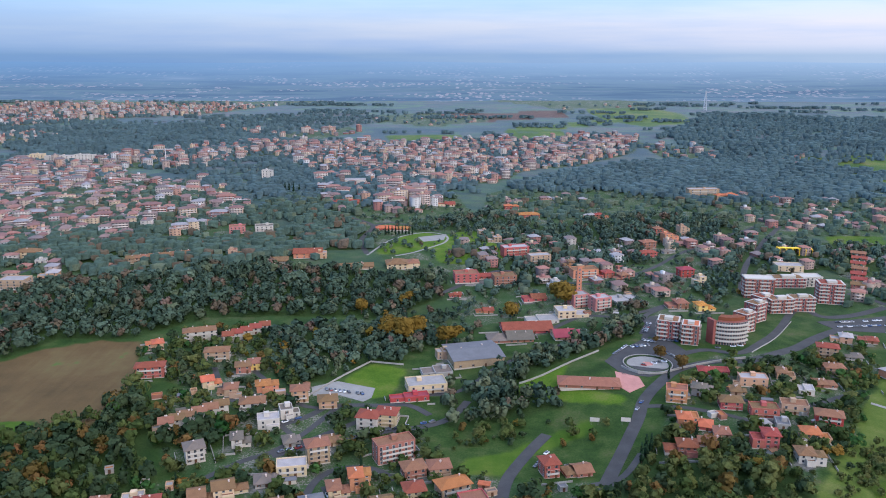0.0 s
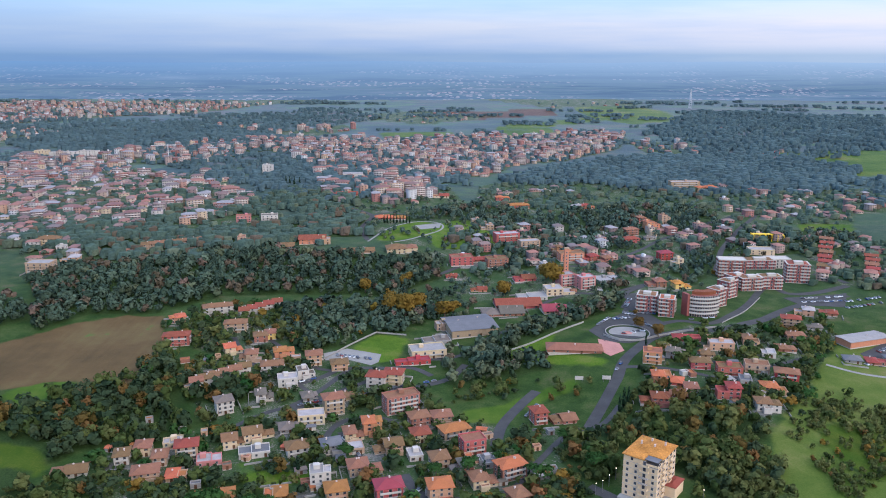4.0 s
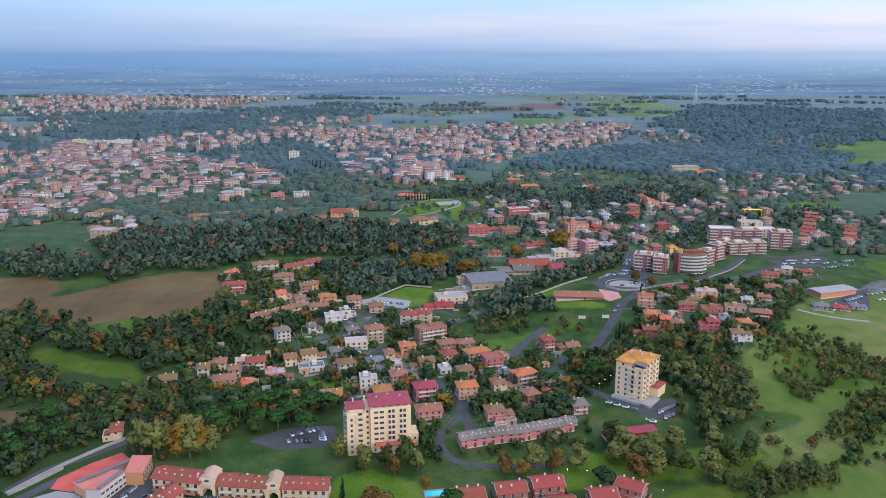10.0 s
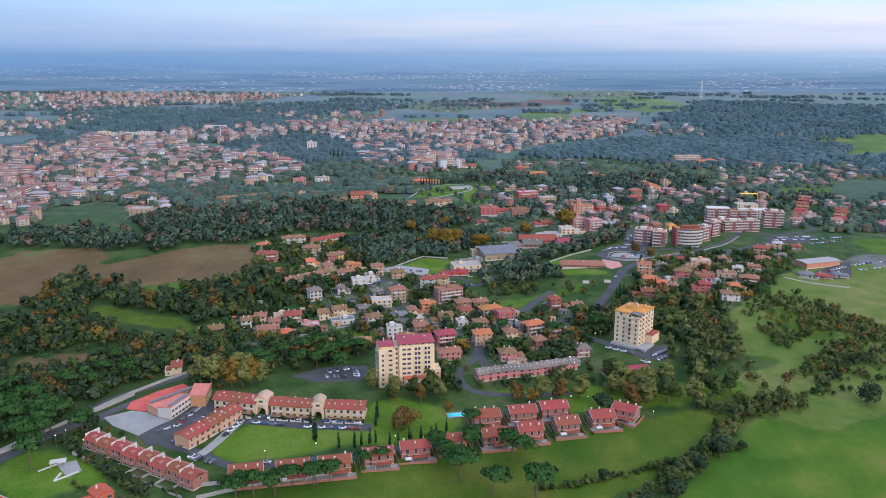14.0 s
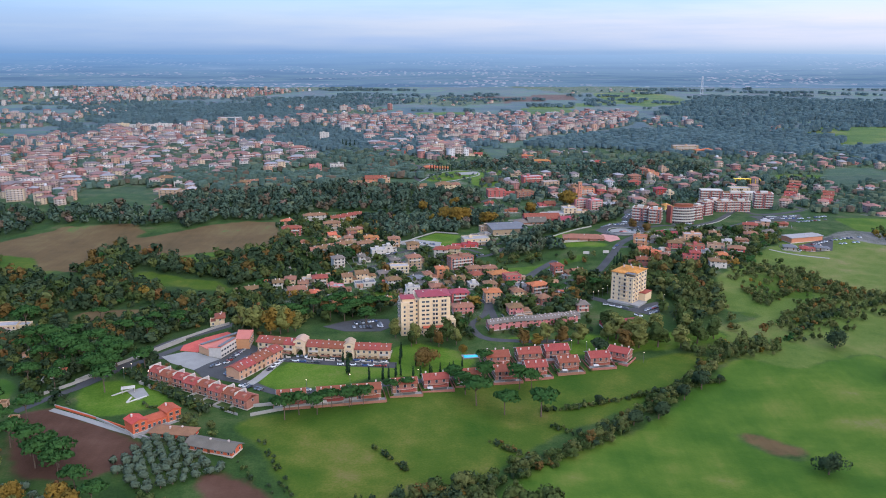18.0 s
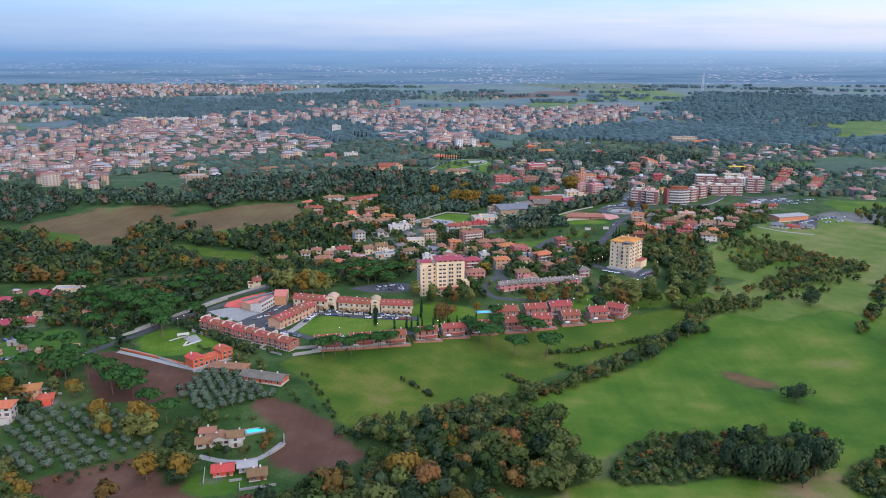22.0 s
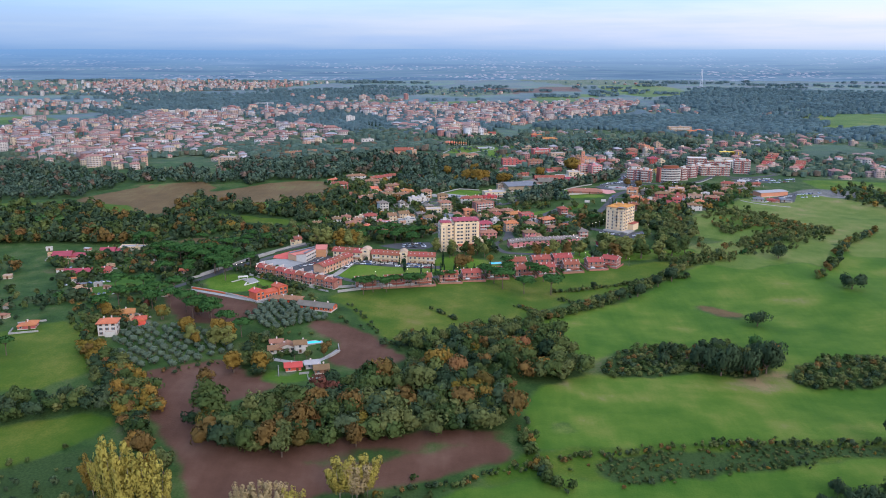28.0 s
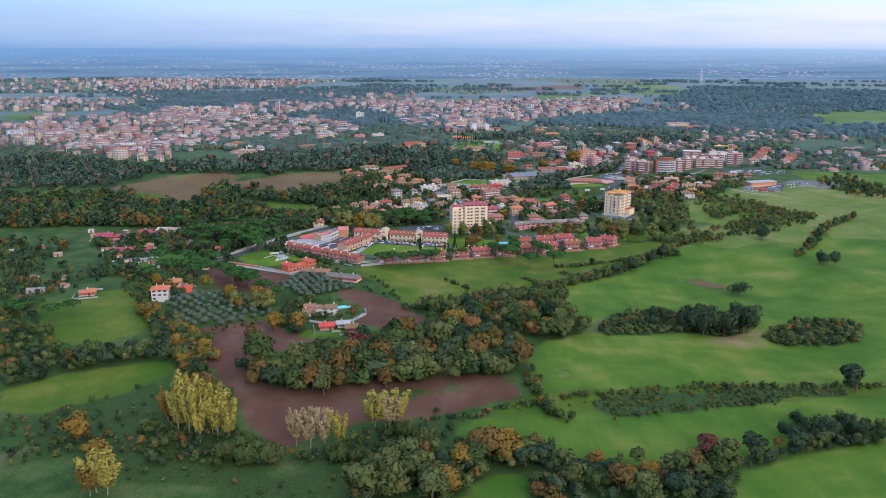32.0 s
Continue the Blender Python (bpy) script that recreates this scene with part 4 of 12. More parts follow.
def road(points, width, mat=None, name="road", label="narrow asphalt road between the houses", lift=0.12, category="road"):
    v, f = ribbon_data(points, width, lift)
    ob = tagged(new(name, mesh_of(name, v, [tuple(reversed(q)) for q in f], [mat or ASPHALT])), label, category, "", "structure")
    for p in smooth_line(points, 3.0):
        mark(p.x, p.y, width / 2)
    return ob


def wall_line(points, height, thick=0.4, mat=None, name="boundary_wall", label="pale rendered boundary wall along the road"):
    v, f = ribbon_data(points, thick, height, 6.0)
    return tagged(new(name, mesh_of(name, v, [tuple(reversed(q)) for q in f], [mat or CONCRETE])), label, "wall", "", "structure")


def clearing(kind, poly):
    """Open ground inside a wood."""
    LATE.append((kind, poly))
    for px_, py_ in zip(*scatter(poly, 3.0, np.random.default_rng(1))):
        mark(px_, py_, 1)


def yard(poly, mat, name="yard", label="paved yard", lift=0.16):
    """A paved area, laid over the ground as its own thin slab."""
    for px_, py_ in zip(*scatter(poly, 3.0, np.random.default_rng(1))):
        mark(px_, py_, 1)
    p = np.array(poly, float)
    (x0, y0), (x1, y1) = p.min(0), p.max(0)
    bm = bmesh.new()
    face = bm.faces.new([bm.verts.new((x, y, 0)) for x, y in poly])
    bmesh.ops.triangulate(bm, faces=[face])
    bmesh.ops.subdivide_edges(bm, edges=bm.edges[:], cuts=3, use_grid_fill=True)
    for v in bm.verts:
        v.co.z = float(ground_z(v.co.x, v.co.y)) + lift
    if sum(q.normal.z for q in bm.faces) < 0:
        bmesh.ops.reverse_faces(bm, faces=bm.faces[:])
    edge = bmesh.ops.extrude_face_region(bm, geom=bm.faces[:])
    for g in edge["geom"]:
        if isinstance(g, bmesh.types.BMVert):
            g.co.z -= 1.0
    bmesh.ops.recalc_face_normals(bm, faces=bm.faces[:])
    me = bpy.data.meshes.new(name)
    bm.to_mesh(me)
    bm.free()
    me.materials.append(mat)
    return tagged(new(name, me), label, "paving", "", "structure")


def plots(houses):
    """Low walls round the house plots, and paved ground before the doors."""
    rng = random.Random(11)
    v, f = [], []
    for x, y, rot, w, d in houses:
        m = pose(x, y, 0, 0, 0, rot)
        a, b0, b1 = w / 2 + rng.uniform(2.5, 5), -d / 2 - rng.uniform(4, 7), d / 2 + rng.uniform(2, 5)
        runs = [((-a, b0), (a, b0)), ((a, b0), (a, b1)), ((-a, b0), (-a, b1)), ((-a, b1), (a, b1))]
        for (ax, ay), (bx, by) in rng.sample(runs, 3):
            n = max(2, int(math.hypot(bx - ax, by - ay) / 5))
            for i in range(n):
                if rng.random() < 0.12:
                    continue
                p, q = m @ Vector((ax + (bx - ax) * i / n, ay + (by - ay) * i / n, 0)), m @ Vector((ax + (bx - ax) * (i + 1) / n, ay + (by - ay) * (i + 1) / n, 0))
                if TAKEN[int((p.x + 960) / 3), int((p.y + 320) / 3)] or TAKEN[int((q.x + 960) / 3), int((q.y + 320) / 3)]:
                    continue
                s = Vector((-(q.y - p.y), q.x - p.x, 0)).normalized() * 0.15
                k, za, zb = len(v), float(ground_z(p.x, p.y)), float(ground_z(q.x, q.y))
                for c, z in ((p - s, za), (p + s, za), (q + s, zb), (q - s, zb)):
                    v += [(c.x, c.y, z - 0.6), (c.x, c.y, z + 1.15)]
                f += [(k, k + 1, k + 3, k + 2), (k + 2, k + 3, k + 5, k + 4), (k + 4, k + 5, k + 7, k + 6), (k + 6, k + 7, k + 1, k), (k + 1, k + 7, k + 5, k + 3)]
        if rng.random() < 0.75:
            u0, u1 = sorted(rng.sample((-a, -a * 0.3, a * 0.3, a), 2))
            quad = [m @ Vector(c) for c in ((u0 - 1, b0, 0), (u1 + 1, b0, 0), (u1 + 1, -d / 2 + 3, 0), (u0 - 1, -d / 2 + 3, 0))]
            COVER.append(("paved", [(c.x, c.y) for c in quad]))
        else:
            quad = [m @ Vector(c) for c in ((-a, b0, 0), (a, b0, 0), (a, -d / 2, 0), (-a, -d / 2, 0))]
            COVER.append(("lawn", [(c.x, c.y) for c in quad]))
    tagged(new("garden_walls", mesh_of("garden_walls", v, f, [CONCRETE])), "low rendered garden walls round the house plots", "garden wall", "", "stuff")


# ---- cars ----
def car_meshes():
    def loft(sections, mat, name):
        v, f = [], []
        for y, hw, z0, z1 in sections:
            v += [(-hw, y, z0), (hw, y, z0), (hw * 0.96, y, z1), (-hw * 0.96, y, z1)]
        for i in range(len(sections) - 1):
            k = i * 4
            f += [(k + j, k + (j + 1) % 4, k + 4 + (j + 1) % 4, k + 4 + j) for j in range(4)]
        f += [(3, 2, 1, 0), tuple(len(v) - 4 + j for j in range(4))]
        return mesh_of(name, v, f, [mat])

    paint = material("car_paint", (0.5, 0.5, 0.5), rough=0.3, vary=0.05, specular=0.5,
                     palette=((0.62, 0.62, 0.62), (0.03, 0.035, 0.05), (0.35, 0.36, 0.38), (0.68, 0.68, 0.67), (0.04, 0.08, 0.20), (0.15, 0.15, 0.16), (0.24, 0.035, 0.03), (0.58, 0.58, 0.6), (0.10, 0.11, 0.12), (0.46, 0.45, 0.43)))
    body = loft([(-2.05, 0.72, 0.35, 0.72), (-1.8, 0.86, 0.25, 0.84), (-0.7, 0.88, 0.22, 0.95), (1.2, 0.88, 0.22, 0.96), (1.85, 0.85, 0.25, 0.92), (2.05, 0.74, 0.38, 0.78)], paint, "body")
    glass = loft([(-1.15, 0.74, 0.92, 0.96), (-0.45, 0.72, 0.92, 1.38), (0.9, 0.72, 0.92, 1.42), (1.6, 0.74, 0.92, 0.98)], GLASS, "cabin")
    glass.materials.append(paint)
    for q in glass.polygons:
        if q.normal.z > 0.9:
            q.material_index = 1
    tyre = material("tyre_rubber", (0.02, 0.02, 0.02), rough=0.8)
    v, f = [], []
    for x in (-0.1, 0.1):
        v += [(x, 0.31 * math.cos(i * 0.628), 0.31 * math.sin(i * 0.628)) for i in range(10)]
    f = [(i, (i + 1) % 10, 10 + (i + 1) % 10, 10 + i) for i in range(10)] + [tuple(range(9, -1, -1)), tuple(range(10, 20))]
    return body, glass, mesh_of("wheel", v, f, [tyre])


CAR = car_meshes()


def car(x, y, rot, group="parked cars", lift=0.18):
    root = new("car")
    root.matrix_world = pose(x, y, float(ground_z(x, y)) + lift, 0, 0, rot)
    tagged(root, "small parked car standing on the asphalt", "car", group)
    body = part("body", CAR[0], root)
    part("cabin", CAR[1], root, label="dark glazed cabin")
    if y < 240:
        for sx in (-0.8, 0.8):
            for sy in (-1.3, 1.3):
                part("wheel", CAR[2], root, pose(sx, sy, 0.31))
    return root


def car_row(x0, y0, x1, y1, n, rot, seed=1, group="parked cars"):
    rng = random.Random(seed)
    for i in range(n):
        if rng.random() < 0.85:
            t = (i + 0.5) / n
            car(x0 + (x1 - x0) * t, y0 + (y1 - y0) * t, rot + rng.uniform(-4, 4), group)


# ---- particular buildings and small things ----
def facade(root, m, run, off, floors, storey, cols, mesh, z0=1.0, skip=()):
    for k in range(floors):
        for i in range(cols):
            if (k, i) not in skip:
                part("window", mesh, root, m @ pose(-run / 2 + (i + 0.5) * run / cols, -off, z0 + k * storey))


def tower_orange(x, y, rot):
    """Seven-storey cream block with a lichened orange roof and a roof terrace at one corner."""
    w, d, s, n = 17.5, 22.5, 3.1, 7
    h = n * s + 0.6
    mark_box(x, y, rot, w, d, 4)
    root = tagged(new("apartment_tower"), "cream seven-storey apartment tower with a lichened orange tile roof", "apartment building")
    root.matrix_world = pose(x, y, float(ground_z(x, y)), 0, 0, rot)
    v, f = boxes_data([(-w / 2, w / 2, -d / 2, d / 2, -5, h - 3.4), (-w / 2, w / 2, -d / 2 + 6.0, d / 2, h - 3.4, h), (-w / 2, 1.0, -d / 2, -d / 2 + 6.0, h - 3.4, h)])
    part("wall", mesh_of("wall", v, f, [WALL["tower"]]), root)
    v, f = boxes_data([(-w / 2 - 0.15, w / 2 + 0.15, -d / 2 - 0.15, d / 2 + 0.15, k * s + 0.1, k * s + 0.3) for k in range(1, n)])
    part("string_course", mesh_of("string_course", v, f, [BALCONY]), root)
    part("roof", roof_mesh("hip", w, d - 6.0, 0.22, ROOF["orange"], 0.7), root, pose(0, 3.0, h - 0.1))
    part("roof", roof_mesh("hip", w / 2 + 1.0, 7.0, 0.16, ROOF["orange"], 0.7), root, pose(-w / 4 + 0.5, -d / 2 + 3.4, h - 0.12))
    part("terrace_floor", bevelled_box("terrace_floor", 1.1, w / 2, -d / 2, -d / 2 + 5.9, h - 3.4, h - 3.1, ROOF["slate"]), root)
    v, f = boxes_data([(1.0, w / 2, -d / 2, -d / 2 + 0.2, h - 3.1, h - 2.0), (w / 2 - 0.2, w / 2, -d / 2 + 0.2, -d / 2 + 6, h - 3.1, h - 2.0)])
    part("parapet", mesh_of("parapet", v, f, [WALL["tower"]]), root)
    part("awning", bevelled_box("awning", 1.4, w / 2 - 0.3, -d / 2 + 0.6, -d / 2 + 5.9, h - 0.5, h - 0.35, ROOF["slate"]), root)
    facade(root, pose(0, 0, 0), w, d / 2, n - 1, s, 4, WIN, 1.2, {(k, 2) for k in range(n)})
    facade(root, pose(0, 0, 0), w, d / 2, 1, s, 2, WIN, 1.2 + (n - 1) * s, {(0, 1)})
    facade(root, pose(0, 0, 0, 0, 0, 90), d, w / 2, n, s, 5, WIN_WIDE, 1.2)
    facade(root, pose(0, 0, 0, 0, 0, -90), d, w / 2, n, s, 4, WIN, 1.2)
    for k in range(1, n):
        part("balcony", balcony_mesh(4.6, 1.5, "tower" if k not in (3, 4) else None), root, pose(w * 0.12, -d / 2, k * s + 0.2))
        part("window", WIN_DOOR, root, pose(w * 0.12, -d / 2, k * s + 0.25))
        for u in (-0.26, 0.14):
            part("balcony", balcony_mesh(3.6, 1.2, "tower"), root, pose(0, 0, 0, 0, 0, 90) @ pose(d * u, -w / 2, k * s + 0.2))
    annex = part("annex", bevelled_box("annex", -2.6, 2.6, -5.5, 5.5, -4, 6.2, WALL["tower"]), root, pose(w / 2 + 2.6, 5.0, 0))
    part("annex_roof", roof_mesh("hip", 5.2, 11, 0.3, ROOF["red"], 0.4), annex, pose(0, 0, 6.2))
    v, f = boxes_data([(-w / 2 - 0.5, w / 2 + 4, -d / 2 - 4.0, -d / 2 - 0.2, -4, 0.5), (w / 2 + 0.2, w / 2 + 7, -d / 2 - 4.0, -0.6, -4, 0.45)])
    part("plinth", mesh_of("plinth", v, f, [CONCRETE]), root)
    for i in range(4):
        part("chimney", CHIM, root, pose(-5 + i * 3.4, 3 + (i % 2) * 5 - 2, h + 1.6))
    for u in (-6.5, -2.5, 5.5):
        vv, ff = boxes_data([(-0.04, 0.04, -0.04, 0.04, 0, 2.6), (-0.6, 0.6, -0.03, 0.03, 2.2, 2.28), (-0.4, 0.4, -0.03, 0.03, 1.8, 1.88)])
        part("aerial", mesh_of("aerial", vv, ff, [RAIL]), root, pose(u, 6, h + 1.2))


def tower_crimson(x, y, rot):
    """Eight-storey cream block in two bays with crimson roofs, a stair slot between them and a lower front annex."""
    s, n = 3.05, 8
    h = n * s
    mark_box(x, y, rot, 36, 18, 3)
    root = tagged(new("apartment_tower"), "cream eight-storey apartment tower with crimson sheet roofs", "apartment building")
    root.matrix_world = pose(x, y, float(ground_z(x, y)), 0, 0, rot)
    v, f = boxes_data([(-17, -7.4, -8.5, 8, -5, h - 1.2), (-7.4, -4.6, -6.0, 8, -5, h - 0.6), (-4.6, 17, -8.0, 8.5, -5, h)])
    part("wall", mesh_of("wall", v, f, [WALL["tower"]]), root)
    part("roof", roof_mesh("hip", 21.6, 16.0, 0.2, ROOF["crimson"], 0.7), root, pose(6.2, 0.6, h + 2.2))
    v, f = boxes_data([(-3.9, 16.3, -6.2, 8, h, h + 2.3)])
    part("attic_wall", mesh_of("attic_wall", v, f, [WALL["tower"]]), root)
    v, f = boxes_data([(-4.6, 17, -8.0, -7.75, h, h + 1.0)])
    part("parapet", mesh_of("parapet", v, f, [WALL["tower"]]), root)
    part("roof", roof_mesh("hip", 8.6, 9.5, 0.2, ROOF["crimson"], 0.6), root, pose(-12.0, -1.5, h + 1.0))
    v, f = boxes_data([(-15.8, -8.0, -5.8, 2.8, h - 1.2, h + 1.1)])
    part("attic_wall", mesh_of("attic_wall", v, f, [WALL["tower"]]), root)
    part("roof_terrace", bevelled_box("roof_terrace", -16.8, -7.6, 3, 7.8, h - 1.1, h - 0.9, ROOF["pale"]), root)
    for k in range(n):
        z = k * s + 1.0
        part("window", WIN_WIDE, root, pose(-1.6, -8.0, z))
        part("window", WIN_WIDE, root, pose(1.4, -8.0, z))
        for u in (5.6, 7.6, 11.6, 13.6):
            part("window", WIN_DOOR if k else WIN, root, pose(u, -8.0, z - 0.6 if k else z))
        part("window", WIN_WIDE, root, pose(-10.0, -8.5, z))
        if k < n - 1:
            part("window", WIN, root, pose(-14.6, -8.5, z))
        for u in (-4, 2):
            part("window", WIN, root, pose(0, 0, 0, 0, 0, -90) @ pose(u, -17, z))
            part("window", WIN, root, pose(0, 0, 0, 0, 0, 90) @ pose(u, -17, z))
        if k:
            part("balcony", balcony_mesh(4.2, 1.1, "tower"), root, pose(6.6, -8.0, k * s + 0.2))
            part("balcony", balcony_mesh(4.2, 1.1, "tower"), root, pose(12.6, -8.0, k * s + 0.2))
            part("balcony", balcony_mesh(4.4, 1.2, "tower"), root, pose(-10.2, -8.5, k * s + 0.2))
            part("stair_window", WIN, root, pose(-6.0, -6.0, z))
            part("balcony", balcony_mesh(5.0, 1.5, "grey" if k > 3 else "tower"), root, pose(0, 0, 0, 0, 0, -90) @ pose(3.0, -17, k * s + 0.2))
    for i in range(5):
        part("window", WIN_WIDE, root, pose(-1.5 + i * 3.9, -6.2, h + 0.8))
    annex = part("annex", bevelled_box("annex", -11, 9.5, -4.2, 0.1, -5, 5.6, WALL["tower"]), root, pose(9.0, -8.0, 0))
    part("annex_roof", roof_mesh("gable", 20.5, 4.4, 0.3, ROOF["terracotta"], 0.3), annex, pose(-0.75, -2.1, 5.7))
    for i in range(4):
        part("window", WIN_DOOR, annex, pose(-8.5 + i * 5.0, -4.2, 0.4))
        part("window", WIN, annex, pose(-8.5 + i * 5.0, -4.2, 3.8))
    side = part("side_wing", bevelled_box("side_wing", 0, 4.2, -7, 3, -5, 8.6, WALL["cream"]), root, pose(17, 0, 0))
    part("window", WIN, side, pose(2.1, -7, 5.2))
    part("window", WIN, side, pose(2.1, -7, 2.0))
    for i in range(5):
        part("chimney", CHIM, root, pose(-13 + i * 6.3, 1.0 + (i % 2) * 2.4, h + 2.6))


def gatehouse(x, y, rot, w):
    """The taller cream bay with an arch and a curved gable in the terrace."""
    mark_box(x, y, rot, w, 10)
    root = tagged(new("gatehouse"), "tall cream gatehouse bay with a curved gable and open archway", "gatehouse", "terrace by the lawn")
    root.matrix_world = pose(x, y, float(ground_z(x, y)), 0, 0, rot)
    a = w / 2
    prof = [(-a, -3), (-a * 0.62, -3), (-a * 0.62, 2.8), (-a * 0.4, 3.7), (0, 4.1), (a * 0.4, 3.7), (a * 0.62, 2.8), (a * 0.62, -3), (a, -3), (a, 8.6), (a * 0.7, 9.3), (a * 0.35, 10.0), (0, 10.3), (-a * 0.35, 10.0), (-a * 0.7, 9.3), (-a, 8.6)]
    n = len(prof)
    v = [(u, -5.6, z) for u, z in prof] + [(u, 4.8, z) for u, z in prof]
    f = [(i, i + n, (i + 1) % n + n, (i + 1) % n) for i in range(n)]
    f += [tuple(range(n)), tuple(range(2 * n - 1, n - 1, -1))]
    me = mesh_of("wall", v, f, [WALL["cream"]])
    part("wall", me, root)
    rim = [(-a - 0.15, 8.5), (-a * 0.7, 9.25), (-a * 0.35, 9.95), (0, 10.25), (a * 0.35, 9.95), (a * 0.7, 9.25), (a + 0.15, 8.5)]
    v, f = [], []
    for u, z in rim:
        v += [(u, -5.75, z), (u, 4.9, z), (u, 4.9, z + 0.2), (u, -5.75, z + 0.2)]
    for i in range(len(rim) - 1):
        k = i * 4
        f += [(k + j, k + 4 + j, k + 4 + (j + 1) % 4, k + (j + 1) % 4) for j in range(4)]
    f += [(3, 2, 1, 0), tuple(len(v) - 4 + j for j in range(4))]
    part("coping", mesh_of("coping", v, f, [WALL["tan"]]), root)
    part("window", WIN_WIDE, root, pose(0, -5.6, 7.2))
    part("balcony", balcony_mesh(a * 1.1, 1.0), root, pose(0, -5.6, 5.0))


def front_garden(x, y, rot, w, z):
    """A small walled front garden: a dark tiled canopy on posts, clipped hedges and a white gate wall."""
    rng = random.Random(int(x * 11 + y * 3))
    root = tagged(new("front_garden"), "small front garden with a dark canopy and white gate wall", "garden", "front gardens of the terrace")
    root.matrix_world = pose(x, y, z, 0, 0, rot)
    part("canopy", bevelled_box("canopy", -w * 0.36, w * 0.36, -9.2, -6.9, 2.3, 2.45, ROOF["brown"] if rng.random() < 0.7 else ROOF["red"]), root)
    for u in (-w * 0.34, w * 0.34):
        part("canopy_post", bevelled_box("canopy_post", u - 0.09, u + 0.09, -9.1, -8.92, -1, 2.3, WOOD, 0.02), root)
    part("gate_wall", mesh_of("gate_wall", *boxes_data([(-w / 2 + 0.1, -w * 0.12, -10.6, -10.4, -1, 1.1), (w * 0.12, w / 2 - 0.1, -10.6, -10.4, -1, 1.1)]), [WALL["white"]]), root)
    for u in (-w * 0.12, w * 0.12):
        part("gate_post", bevelled_box("gate_post", u - 0.2, u + 0.2, -10.75, -10.3, -1, 1.7, WALL["white"], 0.03), root)
    v, q, nn = crown_data(np.random.default_rng(int(abs(x) * 10)), [(0, -6.3 - 0.8 * k, 0.75, 0.5, 0.6, 0.75) for k in range(5)], 170, 0.42, 0.8, True)
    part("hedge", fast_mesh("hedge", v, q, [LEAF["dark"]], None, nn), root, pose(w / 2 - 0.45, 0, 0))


def stepped_house(x, y, rot, w, z):
    """A brick terraced house with a mono-pitched red roof and a white party wall that steps above it."""
    d, h = 9.5, 5.6
    mark_box(x, y, rot, w, d)
    root = tagged(new("terraced_house"), "brick terraced house with a red roof and white stepped party wall", "terraced house", "stepped terrace by the hedge")
    root.matrix_world = pose(x, y, z, 0, 0, rot)
    part("wall", body_mesh(w, d, h, WALL["brick"]), root)
    part("roof", roof_mesh("gable", w - 0.5, d - 1.0, 0.42, ROOF["red"], 0.5), root, pose(0, -0.4, h - 0.2))
    v, f = boxes_data([(-w / 2 + 0.02, -w / 2 + 0.32, -d / 2 + 1.0, d / 2, -2, h + 2.0)])
    part("party_wall", mesh_of("party_wall", v, f, [WALL["white"]]), root, label="white rendered party wall")
    part("balcony", balcony_mesh(w * 0.8, 1.6, "brick"), root, pose(0, -d / 2, 2.9))
    for u in (-w * 0.22, w * 0.22):
        part("window", WIN_DOOR, root, pose(u, -d / 2, 3.05))
        part("window", WIN_DOOR, root, pose(u, -d / 2, 0.1))
    part("window", WIN, root, pose(0, 0, 0, 0, 0, 90) @ pose(0, -w / 2, 3.6))
    part("dormer", bevelled_box("dormer", -0.9, 0.9, -1.0, 1.2, 0, 1.4, WALL["brick"]), root, pose(w * 0.12, -2.4, h + 0.4))
    part("chimney", CHIM, root, pose(-w * 0.2, 2.0, h + 1.8))
    part("garden_wall", mesh_of("garden_wall", *boxes_data([(-w / 2, -w / 2 + 0.2, -d / 2 - 7, -d / 2, -2, 1.4), (-w / 2, w / 2, -d / 2 - 7.2, -d / 2 - 7, -2, 1.4)]), [CONCRETE]), root)


